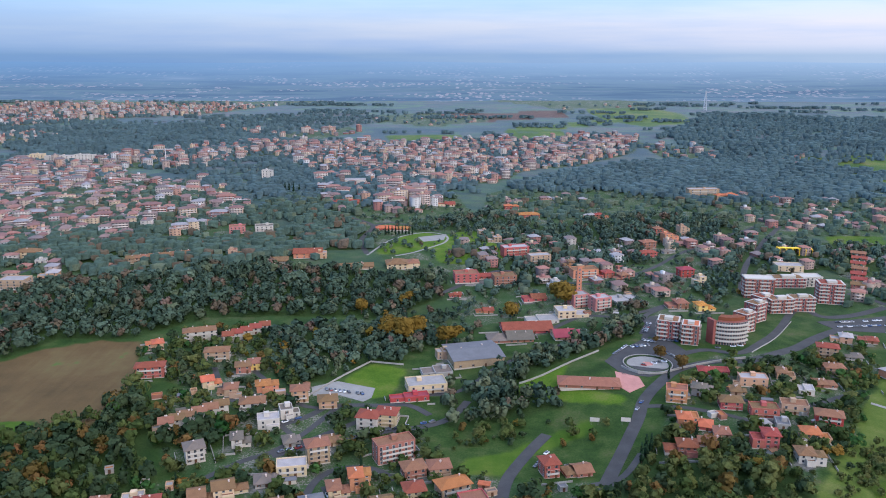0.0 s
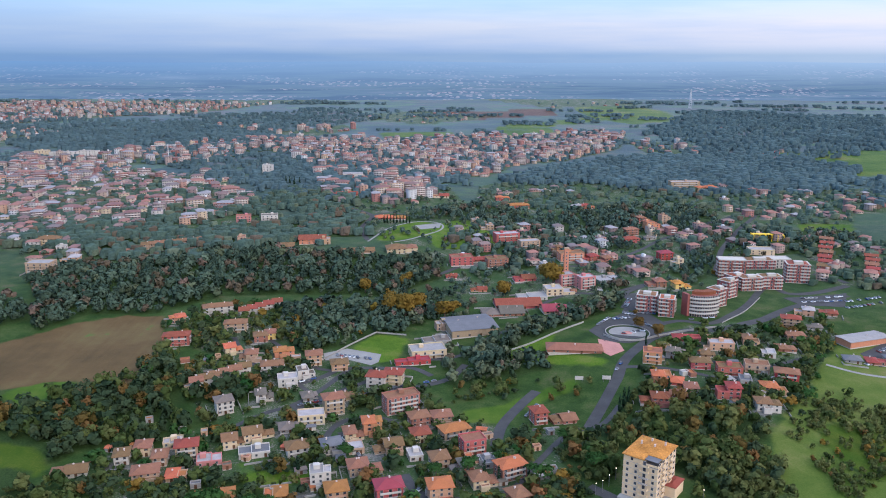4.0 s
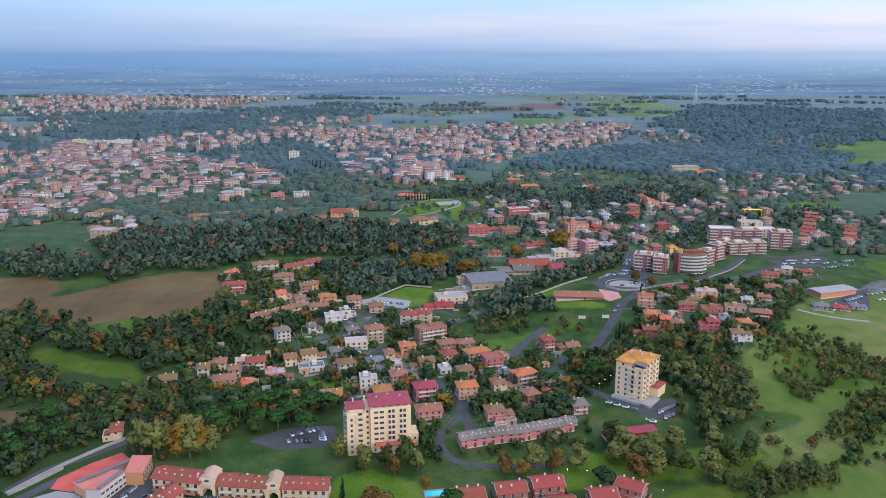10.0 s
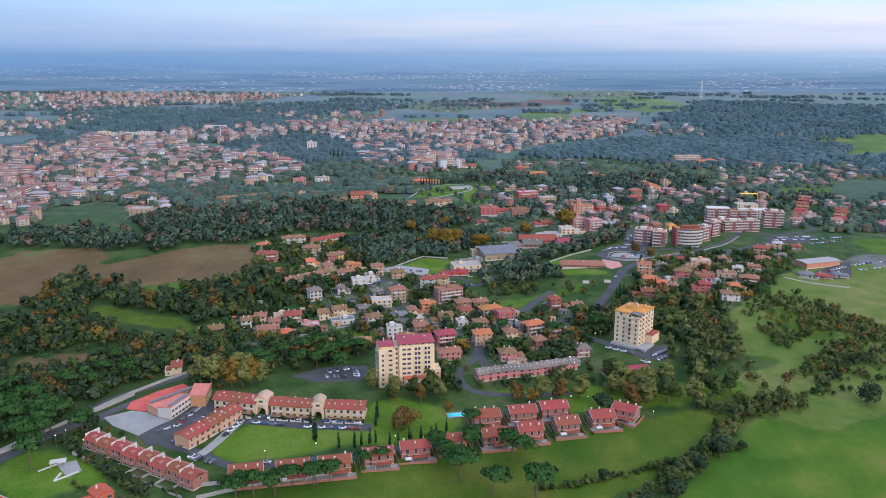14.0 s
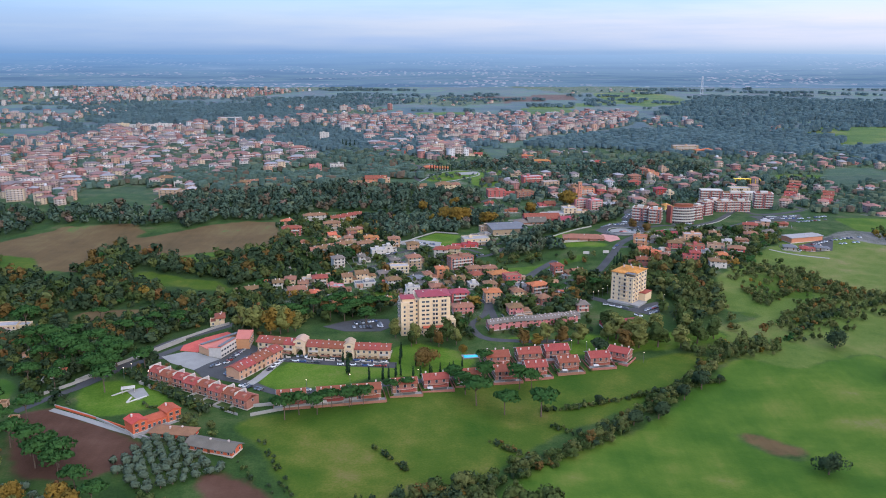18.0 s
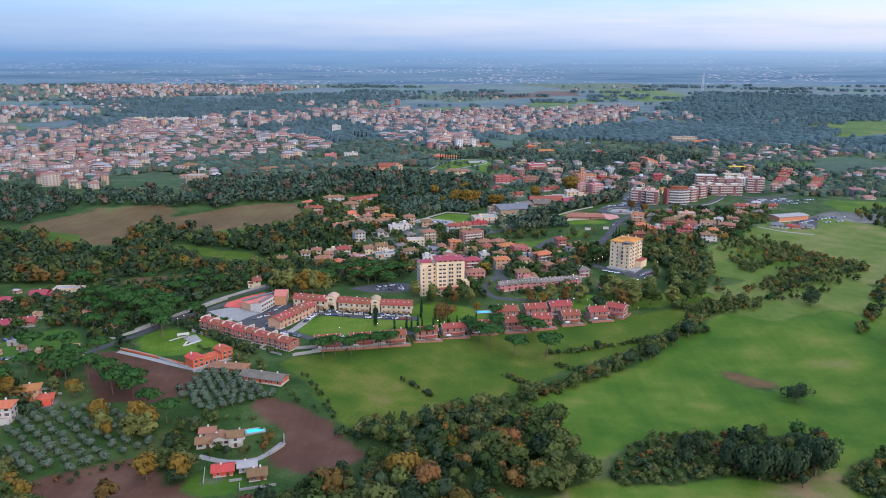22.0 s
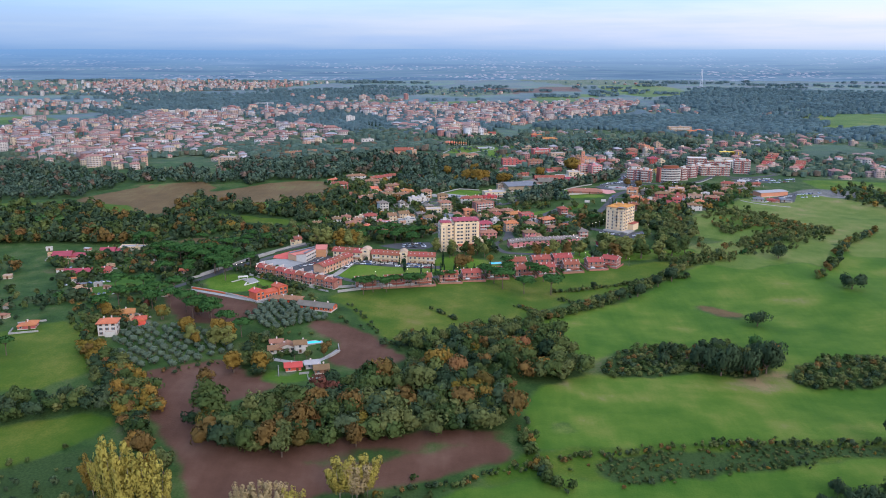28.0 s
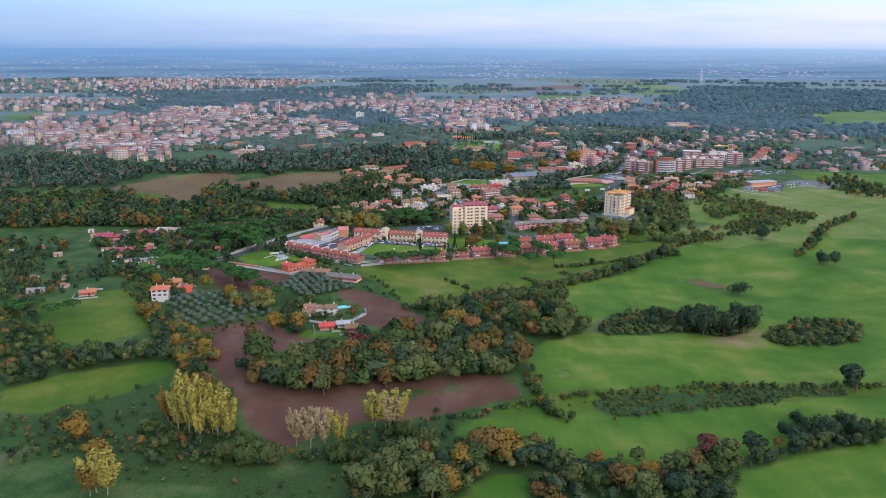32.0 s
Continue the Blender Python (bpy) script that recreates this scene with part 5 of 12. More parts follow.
def villa(x, y, rot, w, d, group):
    """A two-storey brick villa: red gable roof with white verge boards, white chimneys, an upper balcony and a tiled porch."""
    rng = random.Random(int(x * 3 + y * 5))
    mark_box(x, y, rot, w, d)
    h, p = 5.8, 0.42
    root = tagged(new("villa"), "brick villa with a red gabled roof and white verge boards", "villa", group)
    root.matrix_world = pose(x, y, float(ground_z(x, y)), 0, 0, rot)
    part("wall", body_mesh(w, d, h, WALL["brick"], d / 2 * p), root)
    part("roof", roof_mesh("gable", w, d, p, ROOF["red"], 0.6), root, pose(0, 0, h - 0.6 * p + 0.12))
    for s in (-1, 1):
        a, b, top = s * (w / 2 + 0.62), d / 2 + 0.6, (d / 2 + 0.6) * p
        v, f = [], []
        for u, z in ((-b, 0.0), (0.0, top), (b, 0.0)):
            v += [(a - 0.06, u, z - 0.42), (a + 0.06, u, z - 0.42), (a + 0.06, u, z + 0.05), (a - 0.06, u, z + 0.05)]
        for i in (0, 4):
            f += [(i + j, i + (j + 1) % 4, i + 4 + (j + 1) % 4, i + 4 + j) for j in range(4)]
        f += [(3, 2, 1, 0), (8, 9, 10, 11)]
        part("verge_board", mesh_of("verge_board", v, f, [WALL["white"]]), root, pose(0, 0, h - 0.6 * p + 0.12), "white verge board")
    v, f = boxes_data([(-w / 2 - 0.08, w / 2 + 0.08, -d / 2 - 0.08, d / 2 + 0.08, 2.75, 2.98)])
    part("string_course", mesh_of("string_course", v, f, [WALL["white"]]), root)
    for i in range(3):
        part("chimney", CHIM, root, pose(-w * 0.36 + i * w * 0.36, rng.choice((-0.2, 0.25)) * d, h + d * 0.13))
    part("balcony", balcony_mesh(w * 0.62, 1.5, "brick"), root, pose(0, -d / 2, 2.95))
    for u in (-0.3, 0.0, 0.3):
        part("window", WIN_DOOR, root, pose(u * w, -d / 2, 3.1))
        part("window", WIN_DOOR if u else WIN, root, pose(u * w, -d / 2, 0.2 if u else 0.9))
    for turn in (90, -90):
        for k in (0, 1):
            part("window", WIN_SHUT, root, pose(0, 0, 0, 0, 0, turn) @ pose(-d * 0.15, -w / 2, 1.0 + k * 2.8))
    porch = part("porch_roof", bevelled_box("porch_roof", -w * 0.3, w * 0.3, -3.4, 0, 0, 0.22, ROOF["red"]), root, pose(w * 0.12, -d / 2 - 0.1, 2.5, 10, 0, 0))
    for u in (-w * 0.28, w * 0.28):
        part("porch_post", bevelled_box("porch_post", -0.14, 0.14, -0.14, 0.14, -2, 2.1, WALL["white"]), root, pose(w * 0.12 + u, -d / 2 - 3.1, 0))
    v, f = boxes_data([(-w / 2 - 2.4, w / 2 + 2.4, -d / 2 - 5.6, -d / 2 - 5.4, -2, 1.2), (-w / 2 - 2.4, -w / 2 - 2.2, -d / 2 - 5.4, d / 2, -2, 1.2), (w / 2 + 2.2, w / 2 + 2.4, -d / 2 - 5.4, d / 2, -2, 1.2)])
    part("garden_wall", mesh_of("garden_wall", v, f, [WALL["brick"]]), root)
    v, f = boxes_data([(-w / 2 - 2.1, w / 2 + 2.1, -d / 2 - 5.3, -d / 2, -2, 0.18)])
    part("terrace", mesh_of("terrace", v, f, [PAVING]), root)
    if rng.random() < 0.6:
        part("awning", bevelled_box("awning", -1.6, 1.6, -2.2, 0, 0, 0.08, WALL["white"]), root, pose(-w * 0.3, -d / 2 - 2.2, 2.3, 14, 0, 0))


def farm_villa(x, y, rot, run):
    """A long vermilion villa: two-storey gabled blocks at both ends and a lower range between."""
    mark_box(x, y, rot, run, 9)
    root = tagged(new("farm_villa"), "long vermilion villa with two gabled end blocks and tiled roofs", "villa")
    root.matrix_world = pose(x, y, float(ground_z(x, y)), 0, 0, rot)
    wall, roof = WALL["vermilion"], ROOF["vermilion"]
    mid = run - 15.0
    body = part("middle_range", body_mesh(mid, 7.5, 4.0, wall, 3.75 * 0.38), root)
    part("middle_roof", roof_mesh("gable", mid, 7.5, 0.38, roof, 0.4), body, pose(0, 0, 4.0 - 0.4 * 0.38 + 0.1))
    for i in range(4):
        part("window", WIN_DOOR, body, pose(-mid * 0.36 + i * mid * 0.24, -3.75, 0.2))
    for s in (-1, 1):
        block = part("end_block", body_mesh(9.0, 7.5, 6.0, wall, 4.5 * 0.0), root, pose(s * (run / 2 - 3.75), 0, 0, 0, 0, 90))
        part("block_roof", roof_mesh("gable", 9.0, 7.5, 0.36, roof, 0.5), block, pose(0, 0, 6.0 - 0.5 * 0.36 + 0.1))
        v = [(-4.5, -3.75, 5.98), (-4.5, 3.75, 5.98), (-4.5, 0, 6.0 + 3.75 * 0.36), (-4.4, -3.75, 5.98), (-4.4, 3.75, 5.98), (-4.4, 0, 6.0 + 3.75 * 0.36)]
        part("gable", mesh_of("gable", v, [(0, 2, 1), (3, 4, 5), (0, 1, 4, 3), (1, 2, 5, 4), (2, 0, 3, 5)], [wall]), block)
        for k in (0, 1):
            for u in (-1.7, 1.7):
                part("window", WIN_SHUT, block, pose(0, 0, 0, 0, 0, -90) @ pose(u, -4.5, 1.0 + k * 2.7))
        part("chimney", CHIM, block, pose(1.5, 1.2, 7.4))
    v, f = boxes_data([(-run / 2 - 1, run / 2 + 1, -7.0, -3.9, -2, 0.2)])
    part("terrace", mesh_of("terrace", v, f, [PAVING]), root)


def pergola(x, y, rot):
    """White garden pergola of posts and slats beside stone paths."""
    root = tagged(new("pergola"), "white slatted garden pergola on the lawn", "pergola")
    root.matrix_world = pose(x, y, float(ground_z(x, y)), 0, 0, rot)
    for u in (-3.2, 3.2):
        for q in (-1.8, 1.8):
            part("post", bevelled_box("post", -0.12, 0.12, -0.12, 0.12, -1, 2.4, WALL["white"], 0.02), root, pose(u, q, 0))
        part("beam", bevelled_box("beam", -0.1, 0.1, -2.2, 2.2, 2.4, 2.6, WALL["white"], 0.02), root, pose(u, 0, 0))
    for i in range(7):
        part("slat", bevelled_box("slat", -3.7, 3.7, -0.2, 0.2, 2.6, 2.75, WALL["white"], 0.02), root, pose(0, -1.9 + i * 0.63, 0))


def school(x, y):
    """Fan-shaped salmon school: a white classroom wing, a low hall with a grey clerestory band and a square block behind."""
    root = tagged(new("school"), "salmon-coloured school with sloping pale red roofs and a white classroom wing", "school")
    z0 = float(ground_z(x, y))
    root.matrix_world = pose(x, y, z0)
    salmon = material("salmon_roof_sheet", (0.46, 0.155, 0.11), rough=0.8, vary=0.15, scale=0.2, bump=0.3, waves=0.8)
    for plan, tops, wall in (
        (((-185.6, 182.4), (-176.8, 178.5), (-171.4, 196.2), (-180.4, 199.2)), (5.6, 7.2, 7.2, 5.6), "white"),
        (((-193.6, 188.4), (-185.7, 182.5), (-180.5, 199.3), (-174.8, 212.0)), (5.4, 4.4, 4.4, 5.4), "peach"),
        (((-172.0, 195.3), (-163.3, 195.0), (-164.6, 211.6), (-174.6, 212.2)), (6.6, 6.8, 6.8, 6.6), "orange"),
    ):
        pts = [(px_ - x, py_ - y) for px_, py_ in plan]
        cx, cy = sum(p[0] for p in pts) / 4, sum(p[1] for p in pts) / 4
        for px_, py_ in zip(*scatter(list(plan), 3.0, np.random.default_rng(1))):
            mark(px_, py_, 1)
        v = [(a, b, -4) for a, b in pts] + [(a, b, h) for (a, b), h in zip(pts, tops)]
        box = [(0, 1, 5, 4), (1, 2, 6, 5), (2, 3, 7, 6), (3, 0, 4, 7), (4, 5, 6, 7)]
        wing = part("wing", mesh_of("wing", v, box, [WALL[wall]]), root)
        out = [(cx + (a - cx) * 1.04, cy + (b - cy) * 1.04) for a, b in pts]
        v = [(a, b, h - 0.02) for (a, b), h in zip(out, tops)] + [(a, b, h + 0.3) for (a, b), h in zip(out, tops)]
        part("wing_roof", mesh_of("wing_roof", v, [(3, 2, 1, 0)] + box, [salmon]), wing)
        i, j = (1, 2) if wall != "peach" else (3, 0)
        (ax, ay), (bx, by) = pts[i], pts[j]
        run, turn = math.hypot(bx - ax, by - ay), math.degrees(math.atan2(by - ay, bx - ax))
        for k in range(int(run / 3.0)):
            for z in (1.0, 4.2) if wall != "peach" else (1.4,):
                part("window", WIN_WIDE, wing, pose(ax, ay, 0, 0, 0, turn) @ pose(1.6 + k * (run - 0.4) / int(run / 3.0), 0, z))
        if wall != "orange":
            v, f = boxes_data([(0.6, run - 0.6, 0.5, 2.6, tops[i] + 0.1, tops[i] + 0.75)])
            part("clerestory", mesh_of("clerestory", v, f, [ROOF["slate"]]), wing, pose(ax, ay, 0, 0, 0, turn), "grey glazed roof band")


def flats(x, y, rot, w, d, floors, wall, roof, kind):
    """A block of flats with bands of balconies."""
    mark_box(x, y, rot, w, d, 2)
    s = 3.05
    h = floors * s
    root = tagged(new("apartment_block"), f"{floors}-storey block of flats in {wall} with white balconies", "apartment building", "flats round the square")
    root.matrix_world = pose(x, y, float(ground_z(x, y)), 0, 0, rot)
    part("wall", body_mesh(w, d, h, WALL["russet" if wall == "brick" else wall]), root)
    if roof == "pale":
        part("roof", roof_mesh("flat", w, d, 0, ROOF[roof], edge=WALL["white"]), root, pose(0, 0, h))
    else:
        part("roof", roof_mesh("hip", w * 0.86, d * 0.86, 0.32, ROOF[roof], 0.4, ), root, pose(0, 0, h + 0.2))
        part("attic", bevelled_box("attic", -w * 0.2, w * 0.2, -d * 0.4, 0, 0, 2.6, WALL["white"]), root, pose(0, 0, h))
    v, f = boxes_data([(-w / 2 - 0.3, w / 2 + 0.3, -d / 2 - 0.3, d / 2 + 0.3, h - 0.1, h + 0.25)])
    part("cornice", mesh_of("cornice", v, f, [WALL["white"]]), root)
    n = max(3, int(w / 3.8))
    for k in range(floors):
        for i in range(n):
            u = -w / 2 + (i + 0.5) * w / n
            part("window", WIN_DOOR, root, pose(u, -d / 2, k * s + 0.3))
            if k and i % 3 != 2:
                part("balcony", balcony_mesh(w / n * 1.0, 1.4, "white"), root, pose(u, -d / 2, k * s + 0.2))
        for turn in (90, -90):
            for u in (-d * 0.25, d * 0.25):
                part("window", WIN, root, pose(0, 0, 0, 0, 0, turn) @ pose(u, -w / 2, k * s + 1.0))
            if k:
                part("balcony", balcony_mesh(d * 0.4, 1.3, "white"), root, pose(0, 0, 0, 0, 0, turn) @ pose(d * 0.2, -w / 2, k * s + 0.2))


def round_flats(x, y):
    """White six-storey block with a curved front of ribbon balconies and a red side wall."""
    root = tagged(new("apartment_block"), "curved brick block of flats with white ribbon balconies", "apartment building", "flats round the square")
    root.matrix_world = pose(x, y, float(ground_z(x, y)), 0, 0, 8)
    mark_box(x, y, 8, 30, 20, 3)
    s, n = 3.05, 6
    cx, cy, r0, r1 = 2.5, 9.5, 18.5, 7.0
    angles = [radians(a) for a in range(-134, -51, 6)]

    def sector(r_out, r_in, z0, z1):
        v, f = [], []
        for a in angles:
            c, q = math.cos(a), math.sin(a)
            v += [(cx + r_out * c, cy + r_out * q, z0), (cx + r_out * c, cy + r_out * q, z1), (cx + r_in * c, cy + r_in * q, z1), (cx + r_in * c, cy + r_in * q, z0)]
        for i in range(len(angles) - 1):
            k = i * 4
            f += [(k + j, k + (j + 1) % 4, k + 4 + (j + 1) % 4, k + 4 + j) for j in range(4)]
        f += [(3, 2, 1, 0), tuple(len(v) - 4 + j for j in range(4))]
        return v, [tuple(reversed(q)) for q in f]

    part("wall", mesh_of("wall", *sector(r0, r1, -4, n * s), [WALL["russet"]]), root)
    part("roof", mesh_of("roof", *sector(r0 - 2.5, r1 + 2, n * s, n * s + 2.6), [ROOF["red"]]), root, label="dark red tiled attic roof")
    for k in range(1, n):
        part("balcony", mesh_of("balcony", *sector(r0 + 1.4, r0 - 0.1, k * s - 0.1, k * s + 1.05), [WALL["white"]]), root)
    for k in range(n):
        for i in range(0, len(angles) - 1):
            a = (angles[i] + angles[i + 1]) / 2
            part("window", WIN_DOOR, root, pose(cx + r0 * math.cos(a), cy + r0 * math.sin(a), k * s + 0.3, 0, 0, math.degrees(a) + 90))
    a = angles[0]
    part("end_wall", bevelled_box("end_wall", -2.4, 0.0, 0, 8, -4, n * s + 0.6, WALL["russet"]), root, pose(cx + (r0 + 1) * math.cos(a), cy + (r0 + 1) * math.sin(a), 0, 0, 0, 10), "red rendered stair tower")


def stair_tower(x, y):
    root = tagged(new("stair_tower"), "tall narrow orange stair tower of a building", "tower")
    root.matrix_world = pose(x, y, float(ground_z(x, y)))
    part("shaft", bevelled_box("shaft", -2.2, 2.2, -2.2, 2.2, -4, 24, WALL["orange"]), root)
    part("cap", bevelled_box("cap", -2.6, 2.6, -2.6, 2.6, 24, 24.6, WALL["tan"]), root)
    for k in range(6):
        part("window", WIN, root, pose(0, -2.2, 2 + k * 3.5))


def pool(x, y, rot, w, d):
    water = material("pool_water", (0.05, 0.55, 0.62), rough=0.08, vary=0.1, specular=0.5)
    root = tagged(new("swimming_pool"), "small turquoise garden swimming pool with a pale stone rim", "pool")
    root.matrix_world = pose(x, y, float(ground_z(x, y)) + 0.25, 0, 0, rot)
    v, f = boxes_data([(-w / 2 - 1, w / 2 + 1, -d / 2 - 1, -d / 2, -0.8, 0.12), (-w / 2 - 1, w / 2 + 1, d / 2, d / 2 + 1, -0.8, 0.12),
                       (-w / 2 - 1, -w / 2, -d / 2, d / 2, -0.8, 0.12), (w / 2, w / 2 + 1, -d / 2, d / 2, -0.8, 0.12)])
    part("rim", mesh_of("rim", v, f, [PAVING]), root)
    part("water", bevelled_box("water", -w / 2, w / 2, -d / 2, d / 2, -0.8, 0.0, water, 0.01), root)
    mark_box(x, y, rot, w, d, 3)


def olive_grove(poly, step, rot, seed):
    """Olive trees on a planted grid."""
    rng = random.Random(seed)
    c, s = math.cos(radians(rot)), math.sin(radians(rot))
    for i in range(-14, 15):
        for j in range(-14, 15):
            cx, cy = np.array(poly, float).mean(0)
            x, y = cx + (i * c - j * s) * step + rng.uniform(-0.9, 0.9), cy + (i * s + j * c) * step + rng.uniform(-0.9, 0.9)
            if inside(poly, np.array([x]), np.array([y]))[0]:
                tree("olive", "olive", x, y, rng.uniform(3.9, 5.3), 1.1, "olive grove in rows")
                mark(x, y, 3)


def roundabout(x, y, r):
    """The raised round island in the square: kerb ring, pale paving, a ring of planting and a small round basin."""
    z = float(ground_z(x, y)) + 0.2
    root = tagged(new("traffic_island"), "round paved traffic island with a low kerb wall and basin", "traffic island")
    root.matrix_world = pose(x, y, z)

    def ring(r0, r1, z0, z1, mat, name):
        v, f, n = [], [], 40
        for i in range(n):
            a = i * 2 * math.pi / n
            v += [(r0 * math.cos(a), r0 * math.sin(a), z0), (r1 * math.cos(a), r1 * math.sin(a), z0), (r1 * math.cos(a), r1 * math.sin(a), z1), (r0 * math.cos(a), r0 * math.sin(a), z1)]
        for i in range(n):
            k, q = i * 4, (i + 1) % n * 4
            f += [(k + j, q + j, q + (j + 1) % 4, k + (j + 1) % 4) for j in range(4)]
        return part(name, mesh_of(name, v, [tuple(reversed(q)) for q in f], [mat]), root)

    ring(r - 0.6, r, -2, 0.9, CONCRETE, "kerb_wall")
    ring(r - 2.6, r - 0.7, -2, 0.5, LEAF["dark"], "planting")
    ring(4.6, r - 2.7, -2, 0.12, PAVING, "paving")
    ring(3.8, 4.5, -2, 0.4, CONCRETE, "basin_rim")
    ring(0.05, 3.7, -2, 0.1, REDPAVE, "basin_floor")


def play_frame(x, y):
    yellow = material("yellow_painted_steel", (0.75, 0.48, 0.02), rough=0.5, vary=0.15)
    root = tagged(new("steel_canopy"), "yellow painted steel canopy over a yard", "canopy")
    root.matrix_world = pose(x, y, float(ground_z(x, y)), 0, 0, -6)
    for i in range(6):
        for sy in (-7, 7):
            part("post", bevelled_box("post", -0.3, 0.3, -0.3, 0.3, -3, 6, yellow), root, pose(-17 + i * 6.8, sy, 0))
        part("beam", bevelled_box("beam", -0.4, 0.4, -7.5, 7.5, 6, 6.8, yellow), root, pose(-17 + i * 6.8, 0, 0))
    part("canopy_roof", bevelled_box("canopy_roof", -18, 18, -3, 3, 6.8, 7.2, yellow), root)


def billboard(x, y, rot):
    root = tagged(new("billboard"), "white blank advertising board on two posts", "billboard")
    root.matrix_world = pose(x, y, float(ground_z(x, y)), 0, 0, rot)
    part("board", bevelled_box("board", -2.8, 2.8, -0.1, 0.1, 2, 4.6, WALL["white"]), root)
    for u in (-2, 2):
        part("post", bevelled_box("post", -0.1, 0.1, -0.1, 0.1, -2, 2, RAIL, 0.02), root, pose(u, 0, 0))


def big_screen_hall(x, y):
    root = tagged(new("white_hall"), "white windowless hall with a pale metal roof", "hall")
    root.matrix_world = pose(x, y, float(ground_z(x, y)), 0, 0, 2)
    mark_box(x, y, 0, 34, 18, 4)
    part("wall", body_mesh(32, 16, 9, WALL["white"]), root)
    part("roof", roof_mesh("gable", 32, 16, 0.12, ROOF["pale"], 0.4), root, pose(0, 0, 9))


def tower_crane(x, y):
    steel = material("crane_steel", (0.45, 0.42, 0.40), rough=0.6)
    root = tagged(new("tower_crane"), "tall construction crane over the roofs", "crane")
    root.matrix_world = pose(x, y, float(ground_z(x, y)), 0, 0, 12)
    part("mast", bevelled_box("mast", -0.8, 0.8, -0.8, 0.8, -2, 38, steel, 0.1), root)
    part("jib", bevelled_box("jib", -30, 14, -0.6, 0.6, 36, 37.4, steel, 0.1), root)
    part("counterweight", bevelled_box("counterweight", 10, 14, -1, 1, 33.6, 36, CONCRETE, 0.1), root)


def street_lamp(x, y):
    root = tagged(new("street_lamp"), "street lamp on a slim pole, just lit", "street lamp")
    root.matrix_world = pose(x, y, float(ground_z(x, y)))
    if "lamp" not in MESHES:
        MESHES["lamp"] = bevelled_box("pole", -0.09, 0.09, -0.09, 0.09, -1, 6.5, RAIL, 0.02)
        glow = bpy.data.materials.new("lamp_glow")
        glow.use_nodes = True
        b = glow.node_tree.nodes["Principled BSDF"]
        b.inputs["Emission Color"].default_value, b.inputs["Emission Strength"].default_value = (1.0, 0.72, 0.42, 1), 5.0
        MESHES["bulb"] = bevelled_box("bulb", -0.17, 0.17, -0.17, 0.17, 6.5, 6.75, glow, 0.05)
    part("pole", MESHES["lamp"], root)
    part("bulb", MESHES["bulb"], root)


def mast(x, y):
    """Lattice mast far out on the plain."""
    white = material("mast_grey_paint", (0.42, 0.43, 0.46), rough=0.5)
    root = tagged(new("lattice_mast"), "tall pale lattice mast on the plain", "mast")
    root.matrix_world = pose(x, y, float(ground_z(x, y)))
    top, n = 62.0, 10
    for sx in (-1, 1):
        for sy in (-1, 1):
            v, f = [], []
            for z, r in ((-3, 4.6), (top, 1.4)):
                v += [(sx * r - 0.5, sy * r - 0.5, z), (sx * r + 0.5, sy * r - 0.5, z), (sx * r + 0.5, sy * r + 0.5, z), (sx * r - 0.5, sy * r + 0.5, z)]
            f = [(j, (j + 1) % 4, 4 + (j + 1) % 4, 4 + j) for j in range(4)] + [(4, 5, 6, 7)]
            part("leg", mesh_of("leg", v, f, [white]), root)
    for k in range(n):
        z = k * top / n + 3
        r = 4.6 - 3.2 * z / top
        v, f = boxes_data([(-r, r, -r - 0.3, -r + 0.3, z, z + 0.7), (-r, r, r - 0.3, r + 0.3, z, z + 0.7), (-r - 0.3, -r + 0.3, -r, r, z, z + 0.7), (r - 0.3, r + 0.3, -r, r, z, z + 0.7)])
        part("brace", mesh_of("brace", v, f, [white]), root)
    part("platform", bevelled_box("platform", -3, 3, -3, 3, top, top + 3, white), root)




# ---- fields and woods ----
field('meadow', [(-64, -145), (-22, -112), (234, 22), (260, -20), (126, -246), (-67, -254)])
field('pasture', [(185, 358), (239, 424), (268, 471), (321, 535), (366, 531), (395, 479), (277, 295), (213, 293), (190, 311), (178, 330)])
field('meadow', [(-151, 92), (-70, 138), (20, 166), (108, 182), (165, 210), (59, 119), (17, 88), (-9, 54), (-61, 11), (-96, 15), (-127, 68)])
field('bright', [(-11, 24), (39, 77), (85, 120), (141, 185), (195, 249), (552, 321), (290, 22), (38, 14), (-16, 11)])
field('bright', [(-16, -56), (8, -20), (24, -31), (69, -13), (106, -21), (142, 1), (161, 40), (392, 50), (270, -92), (47, -97), (-20, -110)])
field('bright', [(-18, 28), (23, 68), (74, 108), (146, 193), (186, 222), (225, 227), (700, 404), (327, -26), (139, -6), (151, 39), (105, 43), (36, 2), (20, -20), (12, 37)])
field('meadow', [(-28, -107), (361, -66), (333, -99), (58, -105), (-5, -123)])
field('bright', [(-70, -145), (-36, -135), (9, -128), (104, -106), (109, -130), (62, -155), (2, -172), (-37, -161)])
field('bright', [(98, -160), (289, -151), (245, -203), (45, -204), (73, -176)])
field('bright', [(-59, -201), (-43, -183), (-26, -191), (-25, -205), (-59, -206)])
field('meadow', [(3, 157), (39, 172), (102, 198), (149, 202), (109, 174), (62, 156), (26, 137), (1, 132)])
field('meadow', [(169, 327), (208, 370), (276, 448), (340, 442), (452, 282), (201, 248), (171, 280)])
field('bright', [(140, 222), (183, 246), (214, 240), (435, 262), (421, 246), (185, 214), (147, 196)])
